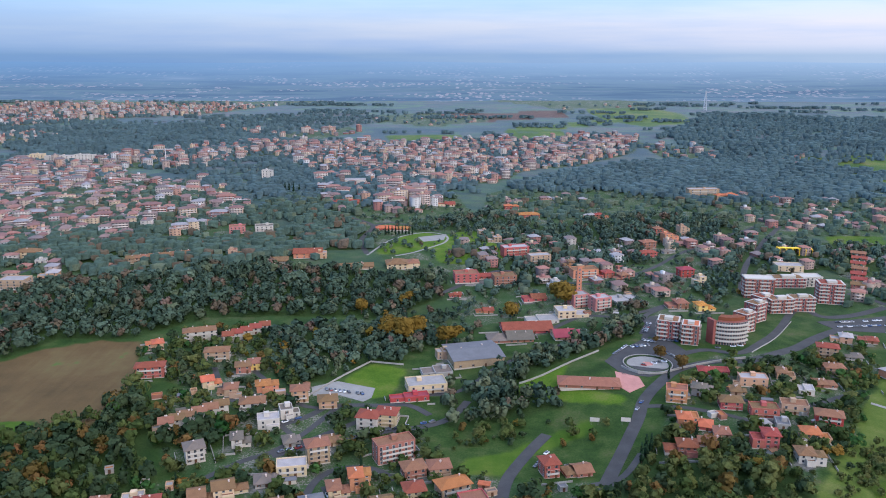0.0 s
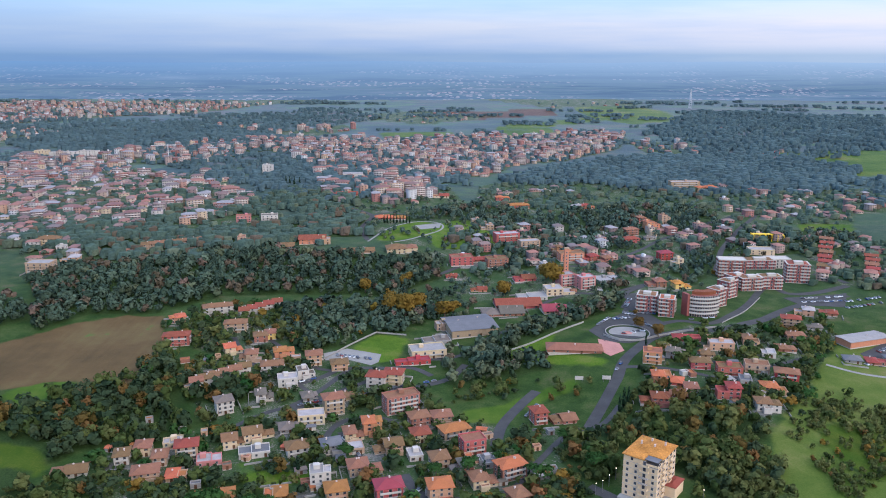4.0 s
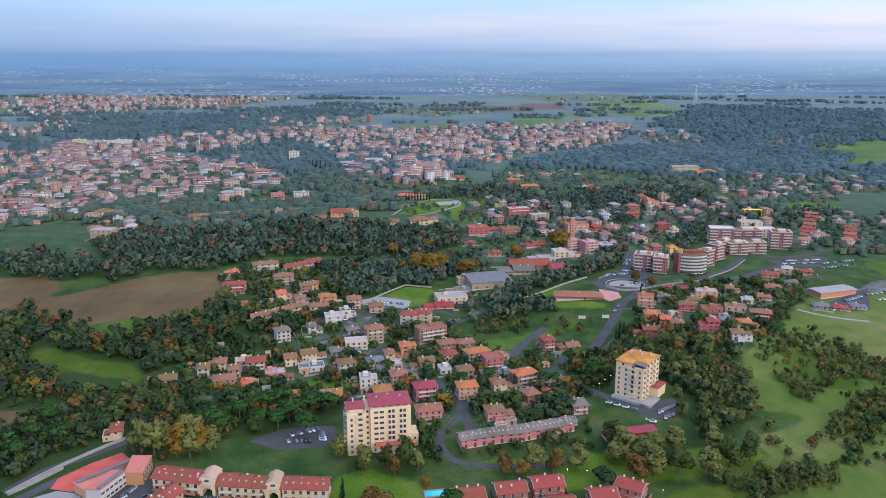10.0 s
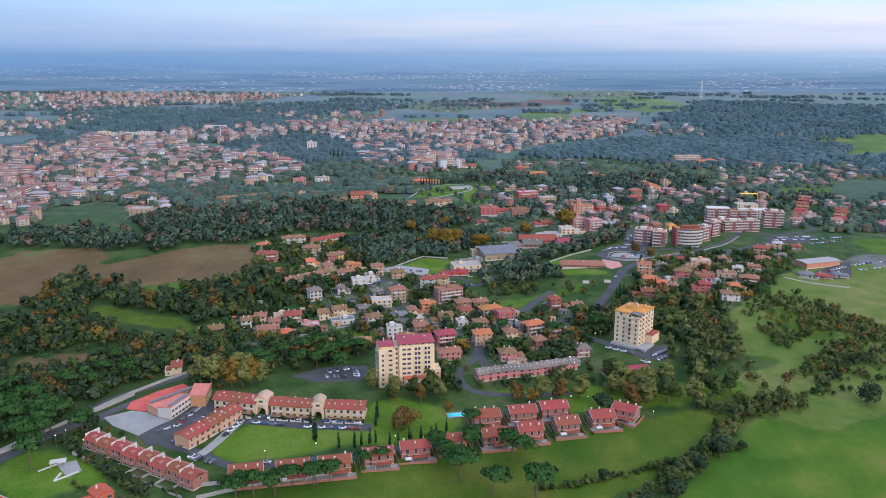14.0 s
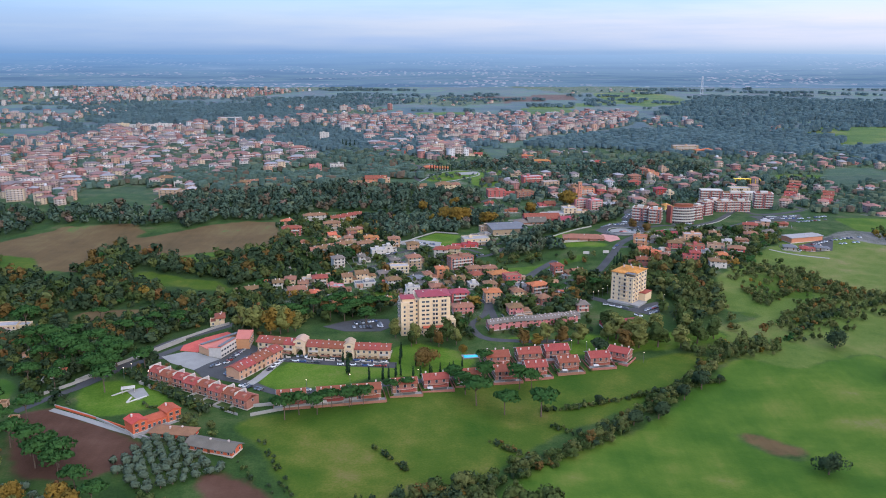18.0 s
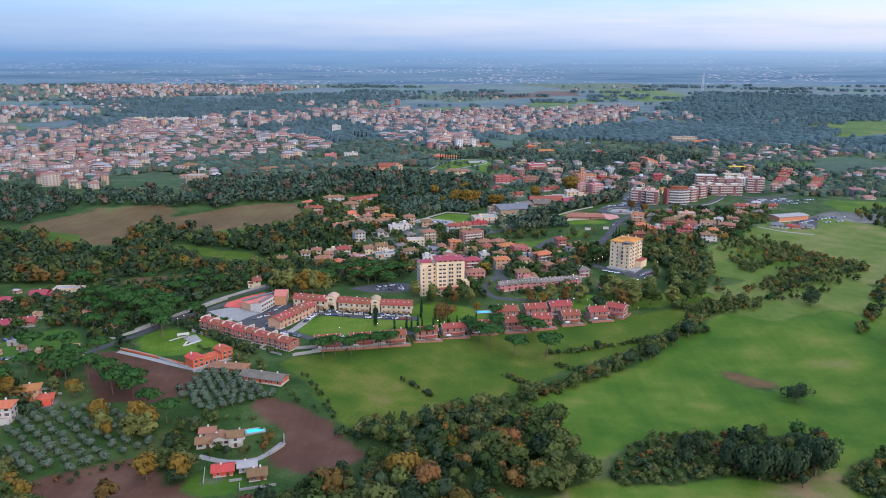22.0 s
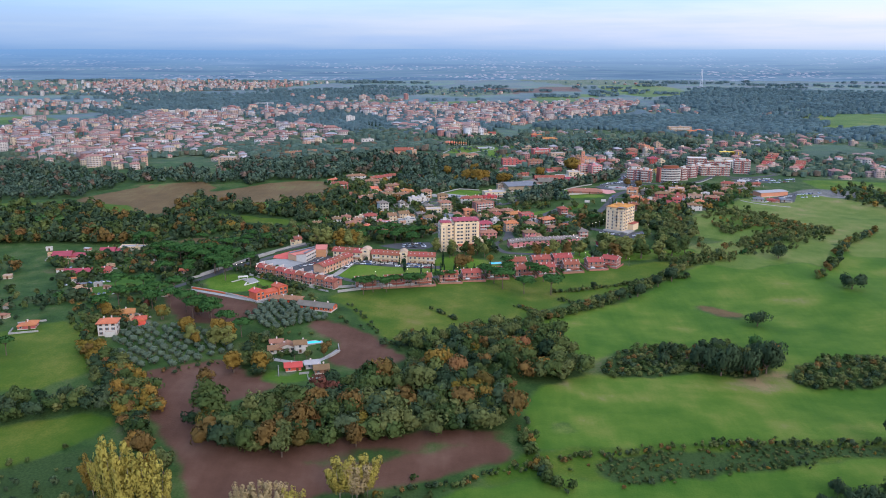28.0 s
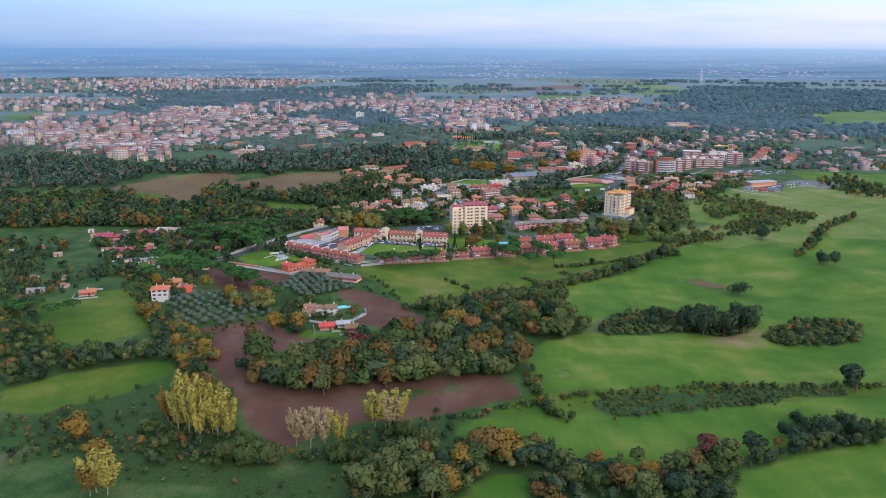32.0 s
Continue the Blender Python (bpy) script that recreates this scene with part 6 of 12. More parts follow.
field('soil', [(-231, -39), (-186, -8), (-159, -27), (-149, -47), (-183, -79), (-181, -106), (-160, -123), (-118, -123), (-65, -110), (-32, -101), (-25, -113), (-56, -125), (-82, -134), (-110, -143), (-131, -154), (-143, -175), (-160, -159), (-178, -124), (-208, -84)])
field('soil', [(-156, 43), (-136, 47), (-98, 14), (-78, -17), (-112, -24), (-133, -14), (-116, 4)])
field('soil', [(-264, 109), (-250, 115), (-181, 67), (-187, 50), (-210, 48), (-238, 78)])
field('stubble', [(-464, 554), (-396, 541), (-355, 485), (-295, 533), (-232, 570), (-196, 473), (-207, 424), (-270, 419), (-337, 444), (-383, 460), (-386, 410)])
field('stubble', [(-478, 472), (-456, 532), (-382, 540), (-352, 499), (-389, 476), (-349, 393), (-389, 391), (-445, 462)])
field('soil', [(-77, 612), (-52, 628), (-56, 611), (-71, 595)])
field('meadow', [(-311, -112), (-287, -91), (-238, -81), (-216, -90), (-239, -113), (-265, -142), (-295, -141)])
field('meadow', [(-353, 5), (-314, 43), (-280, 29), (-252, -36), (-278, -59), (-311, -56)])
field('bright', [(-165, -26), (-155, -19), (-130, -29), (-130, -40), (-159, -43)])
field('lawn', [(-147, 143), (-138, 146), (-134, 160), (-131, 179), (-105, 181), (-71, 178), (-58, 175), (-54, 162), (-83, 154), (-115, 142), (-136, 135)])
field('lawn', [(-77, 211), (-58, 216), (-31, 205), (-18, 194), (-25, 171), (-54, 156), (-67, 155), (-72, 188)])
field('lawn', [(-234, 136), (-220, 143), (-198, 132), (-184, 117), (-193, 107), (-219, 113)])
field('lawn', [(-68, 495), (-50, 541), (-26, 528), (-32, 486), (-49, 473)])
field('lawn', [(-74, 820), (-60, 882), (-23, 937), (4, 892), (-9, 846), (-50, 816)])
field('bright', [(4, 908), (39, 961), (60, 864), (34, 833), (-8, 823)])
field('lawn', [(68, 508), (86, 531), (89, 519), (71, 486)])
field('lawn', [(43, 491), (68, 513), (79, 484), (117, 470), (110, 456), (64, 475)])
field('bright', [(5, 399), (37, 410), (59, 431), (76, 436), (88, 447), (92, 434), (56, 411), (35, 384), (11, 384)])
field('bright', [(24, 701), (41, 740), (60, 706), (33, 678)])
field('bright', [(-309, 761), (-261, 806), (-241, 798), (-256, 752), (-290, 739)])
field('lawn', [(-273, 845), (-248, 889), (-230, 869), (-245, 833)])
field('bright', [(220, 1110), (280, 1201), (339, 1133), (283, 1074)])
field('bright', [(-166, 2069), (52, 2043), (34, 1861), (-110, 1858)])
field('bright', [(139, 2056), (328, 2162), (310, 2039), (157, 1926)])
field('bright', [(468, 2728), (666, 2933), (750, 2401), (581, 2262), (500, 2410)])
field('bright', [(459, 938), (553, 974), (504, 884), (445, 879)])
field('bright', [(827, 1679), (888, 1597), (808, 1448), (760, 1516)])
field('lawn', [(-113, 326), (-70, 328), (-69, 316), (-88, 311), (-104, 314)])
field('stubble', [(182, 347), (199, 358), (208, 350), (198, 331), (180, 329)])
field('stubble', [(170, 322), (190, 327), (205, 317), (194, 299), (166, 301)])
field('meadow', [(239, 424), (291, 447), (312, 433), (280, 375), (249, 379), (227, 390)])
field('stubble', [(160, 316), (189, 328), (201, 306), (180, 288), (159, 293)])
field('pasture', [(110, 100), (125, 99), (140, 91), (143, 79), (131, 82), (116, 90)])
field('pasture', [(112, 98), (133, 98), (148, 77), (134, 70)])
field('pasture', [(224, 277), (290, 300), (283, 248), (224, 214)])
field('pasture', [(-13, -83), (3, -80), (8, -89), (-8, -93)])
field('soil', [(76, -5), (89, 11), (92, -2), (85, -11)])
field('bright', [(-65, -141), (-36, -134), (-6, -125), (17, -132), (45, -119), (119, -111), (197, -100), (151, -178), (-22, -180), (-25, -159), (-64, -152)])
field('bright', [(-1257, 1557), (-1160, 1630), (-1037, 1500), (-1062, 1355), (-1086, 1255)])
field('stubble', [(-463, 502), (-438, 548), (-376, 548), (-349, 516), (-370, 475), (-375, 424), (-405, 413)])
field('stubble', [(-341, 500), (-286, 554), (-228, 573), (-207, 495), (-249, 437), (-298, 443)])
field('meadow', [(-613, 422), (-537, 450), (-458, 482), (-405, 413), (-501, 402), (-589, 379)])
field('bright', [(406, 624), (961, 632), (870, 525), (412, 495), (404, 580)])
field('pasture', [(264, 455), (382, 477), (780, 421), (615, 230), (286, 265), (291, 333), (245, 376)])
field('bright', [(854, 1758), (1902, 1725), (1713, 1504), (752, 1432)])
field('pasture', [(105, 217), (186, 263), (221, 301), (277, 269), (265, 215), (179, 173)])
field('bright', [(195, 333), (263, 411), (311, 383), (221, 301)])
field('pasture', [(356, 346), (720, 351), (586, 195), (280, 226)])
field('bright', [(151, 2095), (353, 2239), (554, 2395), (706, 2370), (735, 2470), (472, 2432), (185, 2221)])
field('bright', [(529, 3218), (625, 3256), (655, 2858), (785, 2649), (744, 2503), (603, 2534), (595, 2769), (534, 3001)])
field('bright', [(739, 1768), (781, 1647), (997, 1678), (836, 1381), (714, 1348), (690, 1464)])
field('pasture', [(985, 1919), (1083, 2027), (1037, 1878), (963, 1814)])
field('soil', [(26, 2635), (383, 2700), (397, 2532), (21, 2341)])
field('bright', [(281, 1182), (330, 1134), (339, 1070), (285, 1061)])
field('bright', [(182, 1059), (220, 1036), (230, 962), (182, 959)])
field('lawn', [(0, 916), (39, 953), (72, 835), (31, 787), (-9, 797)])

# ---- gardens among the houses ----
field('urban', [(-226, 547), (-191, 603), (-124, 604), (-81, 496), (-44, 473), (-42, 429), (-95, 404), (-122, 385), (-142, 378), (-168, 418), (-174, 459), (-168, 485)])
field('urban', [(-202, 324), (-183, 347), (-155, 370), (-131, 377), (-96, 414), (-66, 428), (-10, 429), (-3, 390), (55, 369), (86, 380), (80, 313), (64, 263), (23, 251), (-17, 262), (-39, 293), (-79, 298), (-121, 287), (-161, 298)])
field('urban', [(138, 455), (191, 537), (259, 552), (322, 593), (316, 535), (268, 471), (228, 400), (184, 365), (120, 383), (125, 418)])
field('urban', [(8, 708), (75, 892), (143, 909), (272, 1000), (369, 933), (278, 704), (186, 631), (142, 602), (84, 642), (45, 630), (7, 602)])
field('urban', [(-550, 971), (-452, 972), (-317, 967), (-211, 960), (-147, 904), (-129, 789), (-210, 746), (-317, 740), (-385, 664)])
field('urban', [(-129, 1095), (13, 1182), (54, 984), (59, 840), (9, 754), (-47, 759), (-94, 900)])
field('urban', [(65, 1198), (287, 1272), (493, 1262), (710, 1267), (536, 943), (369, 933), (199, 998), (56, 1020)])

# ---- houses on the slope below the brown field ----
house(-213.1, 557.0, 24, 11.9, 10, 2, 'peach', 'terracotta', 'hip', 'plain')
house(-196.5, 502.6, 10, 18.4, 10, 3, 'red', 'red', 'hip', 'balcony')
house(-186.7, 580.9, 18, 23.4, 10, 3, 'white', 'brown', 'hip', 'balcony')
house(-161.0, 536.3, 10, 16.6, 10, 3, 'tan', 'brown', 'hip', 'balcony')
house(-151.5, 487.3, 24, 12.3, 10, 2, 'cream', 'terracotta', 'gable', 'annex')
house(-137.4, 474.6, 10, 12.4, 10, 2, 'white', 'brown', 'hip', 'plain')
house(-137.3, 515.2, 14, 10.0, 10, 2, 'brick', 'brown', 'hip', 'plain')
house(-131.2, 521.7, 14, 7.5, 10, 2, 'yellow', 'brown', 'hip', 'plain')
house(-114.2, 484.4, 14, 13.9, 10, 2, 'orange', 'terracotta', 'hip', 'annex')
house(-91.1, 472.7, 10, 10.6, 10, 3, 'peach', 'brown', 'hip', 'balcony')
house(-117.2, 456.1, 10, 14.5, 10, 2, 'white', 'brown', 'hip', 'balcony')
house(-103.1, 434.8, 14, 12.7, 10, 2, 'white', 'pale', 'flat', 'annex')
house(-93.5, 449.8, 18, 11.8, 10, 2, 'white', 'grey', 'flat', 'plain')
house(-113.5, 411.5, 14, 10.5, 10, 2, 'white', 'grey', 'hip', 'plain')
house(-134.8, 395.1, 24, 9.9, 10, 3, 'white', 'grey', 'hip', 'balcony')
house(-68.5, 397.7, 18, 12.1, 10, 4, 'tan', 'brown', 'hip', 'balcony')
house(-80.0, 383.5, 10, 15.6, 10, 2, 'white', 'pale', 'flat', 'balcony')
house(-107.3, 363.5, 18, 17.1, 10, 2, 'cream', 'brown', 'gable', 'annex')
house(-120.0, 356.1, 18, 11.7, 10, 2, 'cream', 'brown', 'gable', 'plain')
house(-90.9, 372.9, 14, 11.9, 10, 1, 'grey', 'grey', 'hip', 'plain')
house(-105.9, 345.5, 14, 16.7, 10, 1, 'white', 'slate', 'flat', 'plain')
house(-82.3, 344.9, 18, 11.4, 10, 2, 'white', 'brown', 'hip', 'plain')
house(-63.5, 347.6, 18, 10.8, 10, 2, 'grey', 'slate', 'hip', 'plain')
house(-154.0, 356.5, 14, 10.7, 10, 1, 'white', 'pale', 'flat', 'plain')
house(-142.7, 345.1, 14, 11.8, 10, 3, 'tan', 'red', 'hip', 'balcony')
house(-128.7, 338.0, 14, 13.0, 10, 1, 'pink', 'pale', 'flat', 'plain')
house(-176.1, 339.1, 14, 7.5, 10, 2, 'white', 'brown', 'hip', 'plain')
house(-167.6, 348.3, 10, 8.2, 10, 2, 'white', 'brown', 'hip', 'plain')
house(-157.4, 322.0, 14, 13.2, 10, 2, 'tan', 'brown', 'hip', 'annex')
house(-198.5, 325.2, 14, 17.9, 10, 1, 'white', 'brown', 'gable', 'plain')
house(-141.7, 323.5, 10, 10.3, 10, 1, 'peach', 'terracotta', 'hip', 'plain')
house(-116.5, 302.6, 14, 18.9, 10, 1, 'brick', 'terracotta', 'hip', 'plain')
house(-86.4, 304.0, 10, 11.1, 10, 1, 'tan', 'terracotta', 'hip', 'plain')
house(-64.9, 312.8, 10, 10.7, 10, 3, 'white', 'pale', 'flat', 'plain')
house(-55.4, 300.9, 14, 10.6, 10, 2, 'peach', 'terracotta', 'hip', 'plain')
house(-27.1, 401.8, 24, 21.7, 10, 4, 'brick', 'brown', 'flat', 'balcony')
house(-42.6, 371.1, 10, 10.8, 10, 3, 'orange', 'terracotta', 'hip', 'plain')
house(-52.7, 363.0, 14, 10.9, 10, 2, 'cream', 'brown', 'hip', 'annex')
house(-15.7, 384.3, 18, 11.8, 10, 2, 'brick', 'brown', 'hip', 'plain')
house(-2.0, 385.3, 10, 11.2, 10, 2, 'tan', 'brown', 'hip', 'plain')
house(-32.3, 346.3, 14, 15.4, 10, 2, 'white', 'brown', 'gable', 'annex')
house(-14.5, 361.5, 14, 10.1, 10, 2, 'cream', 'red', 'hip', 'plain')
house(5.0, 366.3, 24, 16.2, 10, 2, 'tan', 'terracotta', 'hip', 'plain')
house(14.5, 345.3, 18, 12.9, 10, 3, 'red', 'brown', 'flat', 'balcony')
house(-43.1, 323.6, 14, 17.2, 10, 2, 'tan', 'brown', 'hip', 'annex')
house(-29.1, 296.4, 14, 13.0, 10, 3, 'red', 'crimson', 'hip', 'balcony')
house(-3.9, 330.2, 14, 9.4, 10, 2, 'tan', 'brown', 'hip', 'plain')
house(7.6, 320.7, 14, 10.5, 10, 2, 'brick', 'grey', 'hip', 'plain')
house(32.7, 315.6, 24, 14.2, 10, 3, 'brick', 'terracotta', 'hip', 'balcony')
house(-3.9, 295.0, 10, 11.5, 10, 3, 'peach', 'terracotta', 'hip', 'annex')
house(18.4, 307.9, 14, 13.4, 10, 2, 'white', 'brown', 'hip', 'annex')
house(-26.5, 271.1, 10, 14.3, 10, 2, 'pink', 'brown', 'hip', 'plain')
house(13.9, 267.0, 10, 15.9, 10, 2, 'pink', 'brown', 'hip', 'annex')
house(34.0, 291.4, 24, 8.7, 10, 2, 'brick', 'brown', 'hip', 'plain')
house(60.8, 277.8, 10, 8.6, 10, 2, 'pink', 'grey', 'hip', 'plain')
house(-50.2, 347.5, 14, 8.4, 10, 1, 'tan', 'pale', 'flat', 'plain')
house(-85.9, 416.0, 18, 9.4, 10, 1, 'grey', 'grey', 'hip', 'plain')
house(-62.8, 418.7, 18, 9.4, 10, 1, 'white', 'brown', 'hip', 'plain')
house(-155.2, 338.5, 10, 7.5, 10, 2, 'tan', 'brown', 'hip', 'plain')
house(56.4, 385.0, 14, 8.4, 10, 3, 'red', 'red', 'hip', 'plain')
house(71.2, 385.9, 14, 14.5, 10, 1, 'brick', 'brown', 'gable', 'plain')
house(-17.2, 338.5, 14, 7.5, 10, 1, 'white', 'pale', 'flat', 'plain')
house(22.6, 329.3, 14, 8.0, 10, 1, 'grey', 'slate', 'flat', 'plain')

# ---- houses east of the square ----
house(145.3, 461.7, -14, 12.5, 10, 3, 'orange', 'brown', 'flat', 'balcony')
house(143.1, 430.6, -8, 11.7, 10, 2, 'orange', 'terracotta', 'hip', 'annex')
house(183.2, 506.3, -8, 19.7, 10, 1, 'red', 'red', 'hip', 'plain')
house(164.5, 471.5, -24, 11.9, 10, 2, 'grey', 'grey', 'hip', 'plain')
house(175.8, 453.1, -8, 13.0, 10, 2, 'red', 'brown', 'hip', 'balcony')
house(202.6, 488.2, -8, 17.4, 10, 2, 'white', 'pale', 'flat', 'plain')
house(192.4, 443.2, -8, 16.1, 10, 2, 'red', 'brown', 'flat', 'balcony')
house(214.1, 451.0, -14, 15.7, 10, 2, 'tan', 'brown', 'flat', 'plain')
house(228.0, 435.2, -20, 14.8, 10, 3, 'crimson', 'brown', 'hip', 'balcony')
house(229.0, 499.8, -14, 11.6, 10, 2, 'peach', 'brown', 'hip', 'plain')
house(177.1, 403.8, -8, 14.2, 10, 3, 'red', 'red', 'hip', 'plain')
house(210.4, 413.8, -8, 15.2, 10, 2, 'peach', 'terracotta', 'hip', 'annex')
house(195.5, 387.6, -8, 13.7, 10, 2, 'white', 'brown', 'hip', 'annex')
house(130.8, 401.8, -8, 17.2, 10, 2, 'brick', 'red', 'hip', 'annex')
house(148.1, 406.9, -14, 12.0, 10, 1, 'brick', 'brown', 'hip', 'plain')
house(284.9, 558.0, -20, 14.4, 10, 3, 'white', 'red', 'hip', 'balcony')
house(273.1, 523.5, -8, 12.9, 10, 2, 'white', 'brown', 'hip', 'balcony')
house(309.1, 586.9, -20, 15.1, 10, 2, 'white', 'pale', 'hip', 'plain')
house(329.5, 586.6, -20, 14.1, 10, 1, 'brick', 'red', 'hip', 'plain')
house(253.0, 493.8, -8, 13.1, 10, 1, 'brick', 'brown', 'hip', 'plain')
house(150.9, 426.0, -20, 9.4, 10, 1, 'red', 'terracotta', 'hip', 'plain')
house(188.7, 475.1, -14, 9.3, 10, 1, 'tan', 'brown', 'hip', 'plain')
house(303.0, 554.7, -14, 10.8, 10, 1, 'grey', 'grey', 'hip', 'plain')
house(234.1, 480.0, -14, 9.4, 10, 1, 'white', 'pale', 'flat', 'plain')
house(197.8, 428.6, -14, 7.5, 10, 1, 'grey', 'slate', 'flat', 'plain')
house(158.1, 416.3, -8, 8.2, 10, 1, 'white', 'brown', 'hip', 'plain')
house(297.6, 483.5, -14, 11.3, 10, 1, 'grey', 'slate', 'hip', 'plain')
house(313.9, 481.1, -14, 13.1, 10, 1, 'brick', 'red', 'hip', 'plain')
house(330.6, 486.8, -8, 12.1, 10, 1, 'grey', 'slate', 'hip', 'plain')
house(95.4, 487.5, -6, 39.1, 14, 1, 'brick', 'brown', 'hip', 'plain', label='long low brick school with a brown hipped roof', category='school')

# ---- workshops and houses in the middle distance ----
house(66.6, 609.7, 6, 39.2, 22, 1, 'red', 'red', 'gable', 'plain')
house(51.5, 587.7, 6, 34.6, 20, 1, 'brick', 'grey', 'gable', 'plain')
house(98.1, 589.2, 6, 25.4, 18, 1, 'white', 'crimson', 'gable', 'plain')
house(107.5, 639.7, 6, 25.9, 16, 2, 'white', 'pale', 'flat', 'plain')
house(159.2, 675.4, 20, 25.5, 18, 1, 'grey', 'pale', 'flat', 'plain')
house(81.4, 629.3, 6, 26.4, 16, 1, 'white', 'pale', 'flat', 'plain')
house(117.2, 663.6, 20, 14.7, 12, 4, 'pink', 'pale', 'flat', 'balcony')
house(133.9, 651.9, 20, 15.4, 12, 4, 'pink', 'pale', 'flat', 'balcony')
house(138.4, 759.3, 10, 25.8, 14, 3, 'orange', 'brown', 'flat', 'balcony')
house(158.4, 755.6, 15, 16.7, 11, 2, 'red', 'red', 'hip', 'plain')
house(171.7, 746.0, 15, 14.2, 11, 2, 'brick', 'brown', 'hip', 'plain')
house(22.2, 743.4, 8, 23.1, 16, 3, 'red', 'brown', 'flat', 'plain')
house(77.1, 834.5, 14, 27.9, 14, 4, 'red', 'pale', 'flat', 'balcony')
house(100.7, 813.5, 14, 22.8, 12, 3, 'tan', 'pale', 'flat', 'balcony')
house(58.5, 737.1, 10, 21.8, 14, 3, 'brick', 'brown', 'flat', 'balcony')
house(47.2, 753.8, 8, 26.5, 10, 1, 'red', 'red', 'gable', 'plain')
house(128.1, 789.0, 10, 10.2, 9, 3, 'orange', 'brown', 'hip', 'plain')
house(10.8, 700.0, 8, 10.4, 8, 1, 'red', 'red', 'gable', 'plain')
house(35.4, 656.9, 8, 14.5, 9, 1, 'orange', 'red', 'gable', 'plain')
house(81.0, 687.4, 8, 20.6, 14, 1, 'red', 'red', 'gable', 'plain')
house(104.0, 725.5, 10, 11.3, 10, 2, 'white', 'pale', 'flat', 'plain')
house(232.1, 882.7, 12, 16.2, 11, 3, 'brick', 'brown', 'hip', 'balcony')
house(222.9, 845.8, 12, 17.9, 11, 2, 'red', 'red', 'hip', 'plain')
house(264.6, 910.6, 12, 17.8, 12, 4, 'orange', 'brown', 'flat', 'plain')
house(265.5, 955.8, 12, 16.2, 11, 3, 'red', 'brown', 'hip', 'plain')
house(292.5, 951.4, 12, 13.3, 11, 4, 'tan', 'brown', 'flat', 'plain')
house(394.3, 1201.5, 4, 47.1, 14, 5, 'tan', 'pale', 'flat', 'balcony')
house(423.6, 1182.9, 8, 32.3, 14, 3, 'tan', 'terracotta', 'hip', 'plain')
house(238.4, 759.3, 10, 14.0, 11, 3, 'crimson', 'crimson', 'hip', 'plain')
house(241.2, 727.1, 10, 11.4, 10, 3, 'white', 'pale', 'flat', 'plain')
house(201.1, 658.7, 6, 17.2, 13, 2, 'brick', 'brown', 'hip', 'plain')
house(223.5, 652.6, 6, 15.3, 12, 2, 'yellow', 'orange', 'hip', 'plain')
house(249.5, 859.0, 10, 13.7, 9, 1, 'grey', 'grey', 'hip', 'plain')
house(293.6, 880.8, 10, 16.5, 10, 1, 'white', 'pale', 'flat', 'plain')
house(211.0, 1047.2, 6, 20.2, 10, 2, 'orange', 'red', 'hip', 'plain')
house(194.4, 1046.0, 6, 15.8, 9, 2, 'white', 'pale', 'hip', 'plain')
house(112.4, 1039.7, 6, 28.8, 12, 2, 'red', 'terracotta', 'hip', 'plain')
house(94.1, 1087.5, 6, 19.3, 11, 2, 'red', 'terracotta', 'hip', 'plain')
house(-385.2, 692.7, 0, 23.3, 16, 4, 'white', 'pale', 'flat', 'balcony')
house(-430.8, 807.0, 0, 22.2, 14, 3, 'white', 'brown', 'hip', 'balcony')
house(-375.9, 735.8, 10, 17.7, 12, 2, 'white', 'pale', 'hip', 'annex')
house(-401.4, 779.5, 10, 15.7, 10, 2, 'white', 'pale', 'flat', 'plain')
house(-337.3, 762.7, 10, 18.3, 12, 2, 'brick', 'brown', 'hip', 'plain')
house(-215.0, 804.3, 8, 13.9, 11, 3, 'tan', 'brown', 'flat', 'plain')
house(-208.8, 913.4, 12, 20.3, 13, 4, 'white', 'grey', 'flat', 'balcony')
house(-242.9, 923.1, 12, 18.1, 12, 3, 'pink', 'brown', 'flat', 'balcony')
house(-139.7, 803.5, 6, 28.6, 18, 2, 'orange', 'red', 'gable', 'plain')
house(-125.1, 798.7, 6, 10.7, 10, 2, 'white', 'pale', 'flat', 'plain')
house(-291.2, 1320.1, 4, 17.9, 14, 6, 'white', 'pale', 'flat', 'plain')
house(-40.3, 774.6, 8, 32.8, 18, 2, 'cream', 'brown', 'hip', 'plain')
house(-84.9, 760.5, 8, 31.9, 12, 1, 'tan', 'brown', 'gable', 'plain')
house(-171.9, 781.8, 8, 30.2, 14, 1, 'grey', 'brown', 'gable', 'plain')
house(-60.3, 942.1, 2, 40.3, 12, 1, 'red', 'terracotta', 'hip', 'plain')
house(-143.3, 1092.5, 4, 53.7, 14, 1, 'red', 'red', 'gable', 'plain')
house(4.6, 1092.0, 4, 22.6, 14, 1, 'white', 'red', 'gable', 'plain')
house(50.8, 927.9, 10, 18.8, 10, 2, 'tan', 'pale', 'flat', 'plain')
house(58.8, 895.2, 10, 15.5, 10, 2, 'tan', 'pale', 'flat', 'plain')
house(352.6, 789.6, -6, 26.1, 16, 2, 'white', 'pale', 'flat', 'plain')
house(-814.4, 1587.3, 2, 44.4, 14, 5, 'white', 'pale', 'flat', 'plain')
house(-747.9, 1560.2, 2, 56.9, 14, 5, 'white', 'pale', 'flat', 'plain')
house(-699.9, 1564.0, 2, 39.3, 14, 5, 'white', 'pale', 'flat', 'plain')
house(-319.3, 791.8, 6, 7.5, 10, 2, 'tan', 'brown', 'gable', 'balcony', group='terrace above the wood')
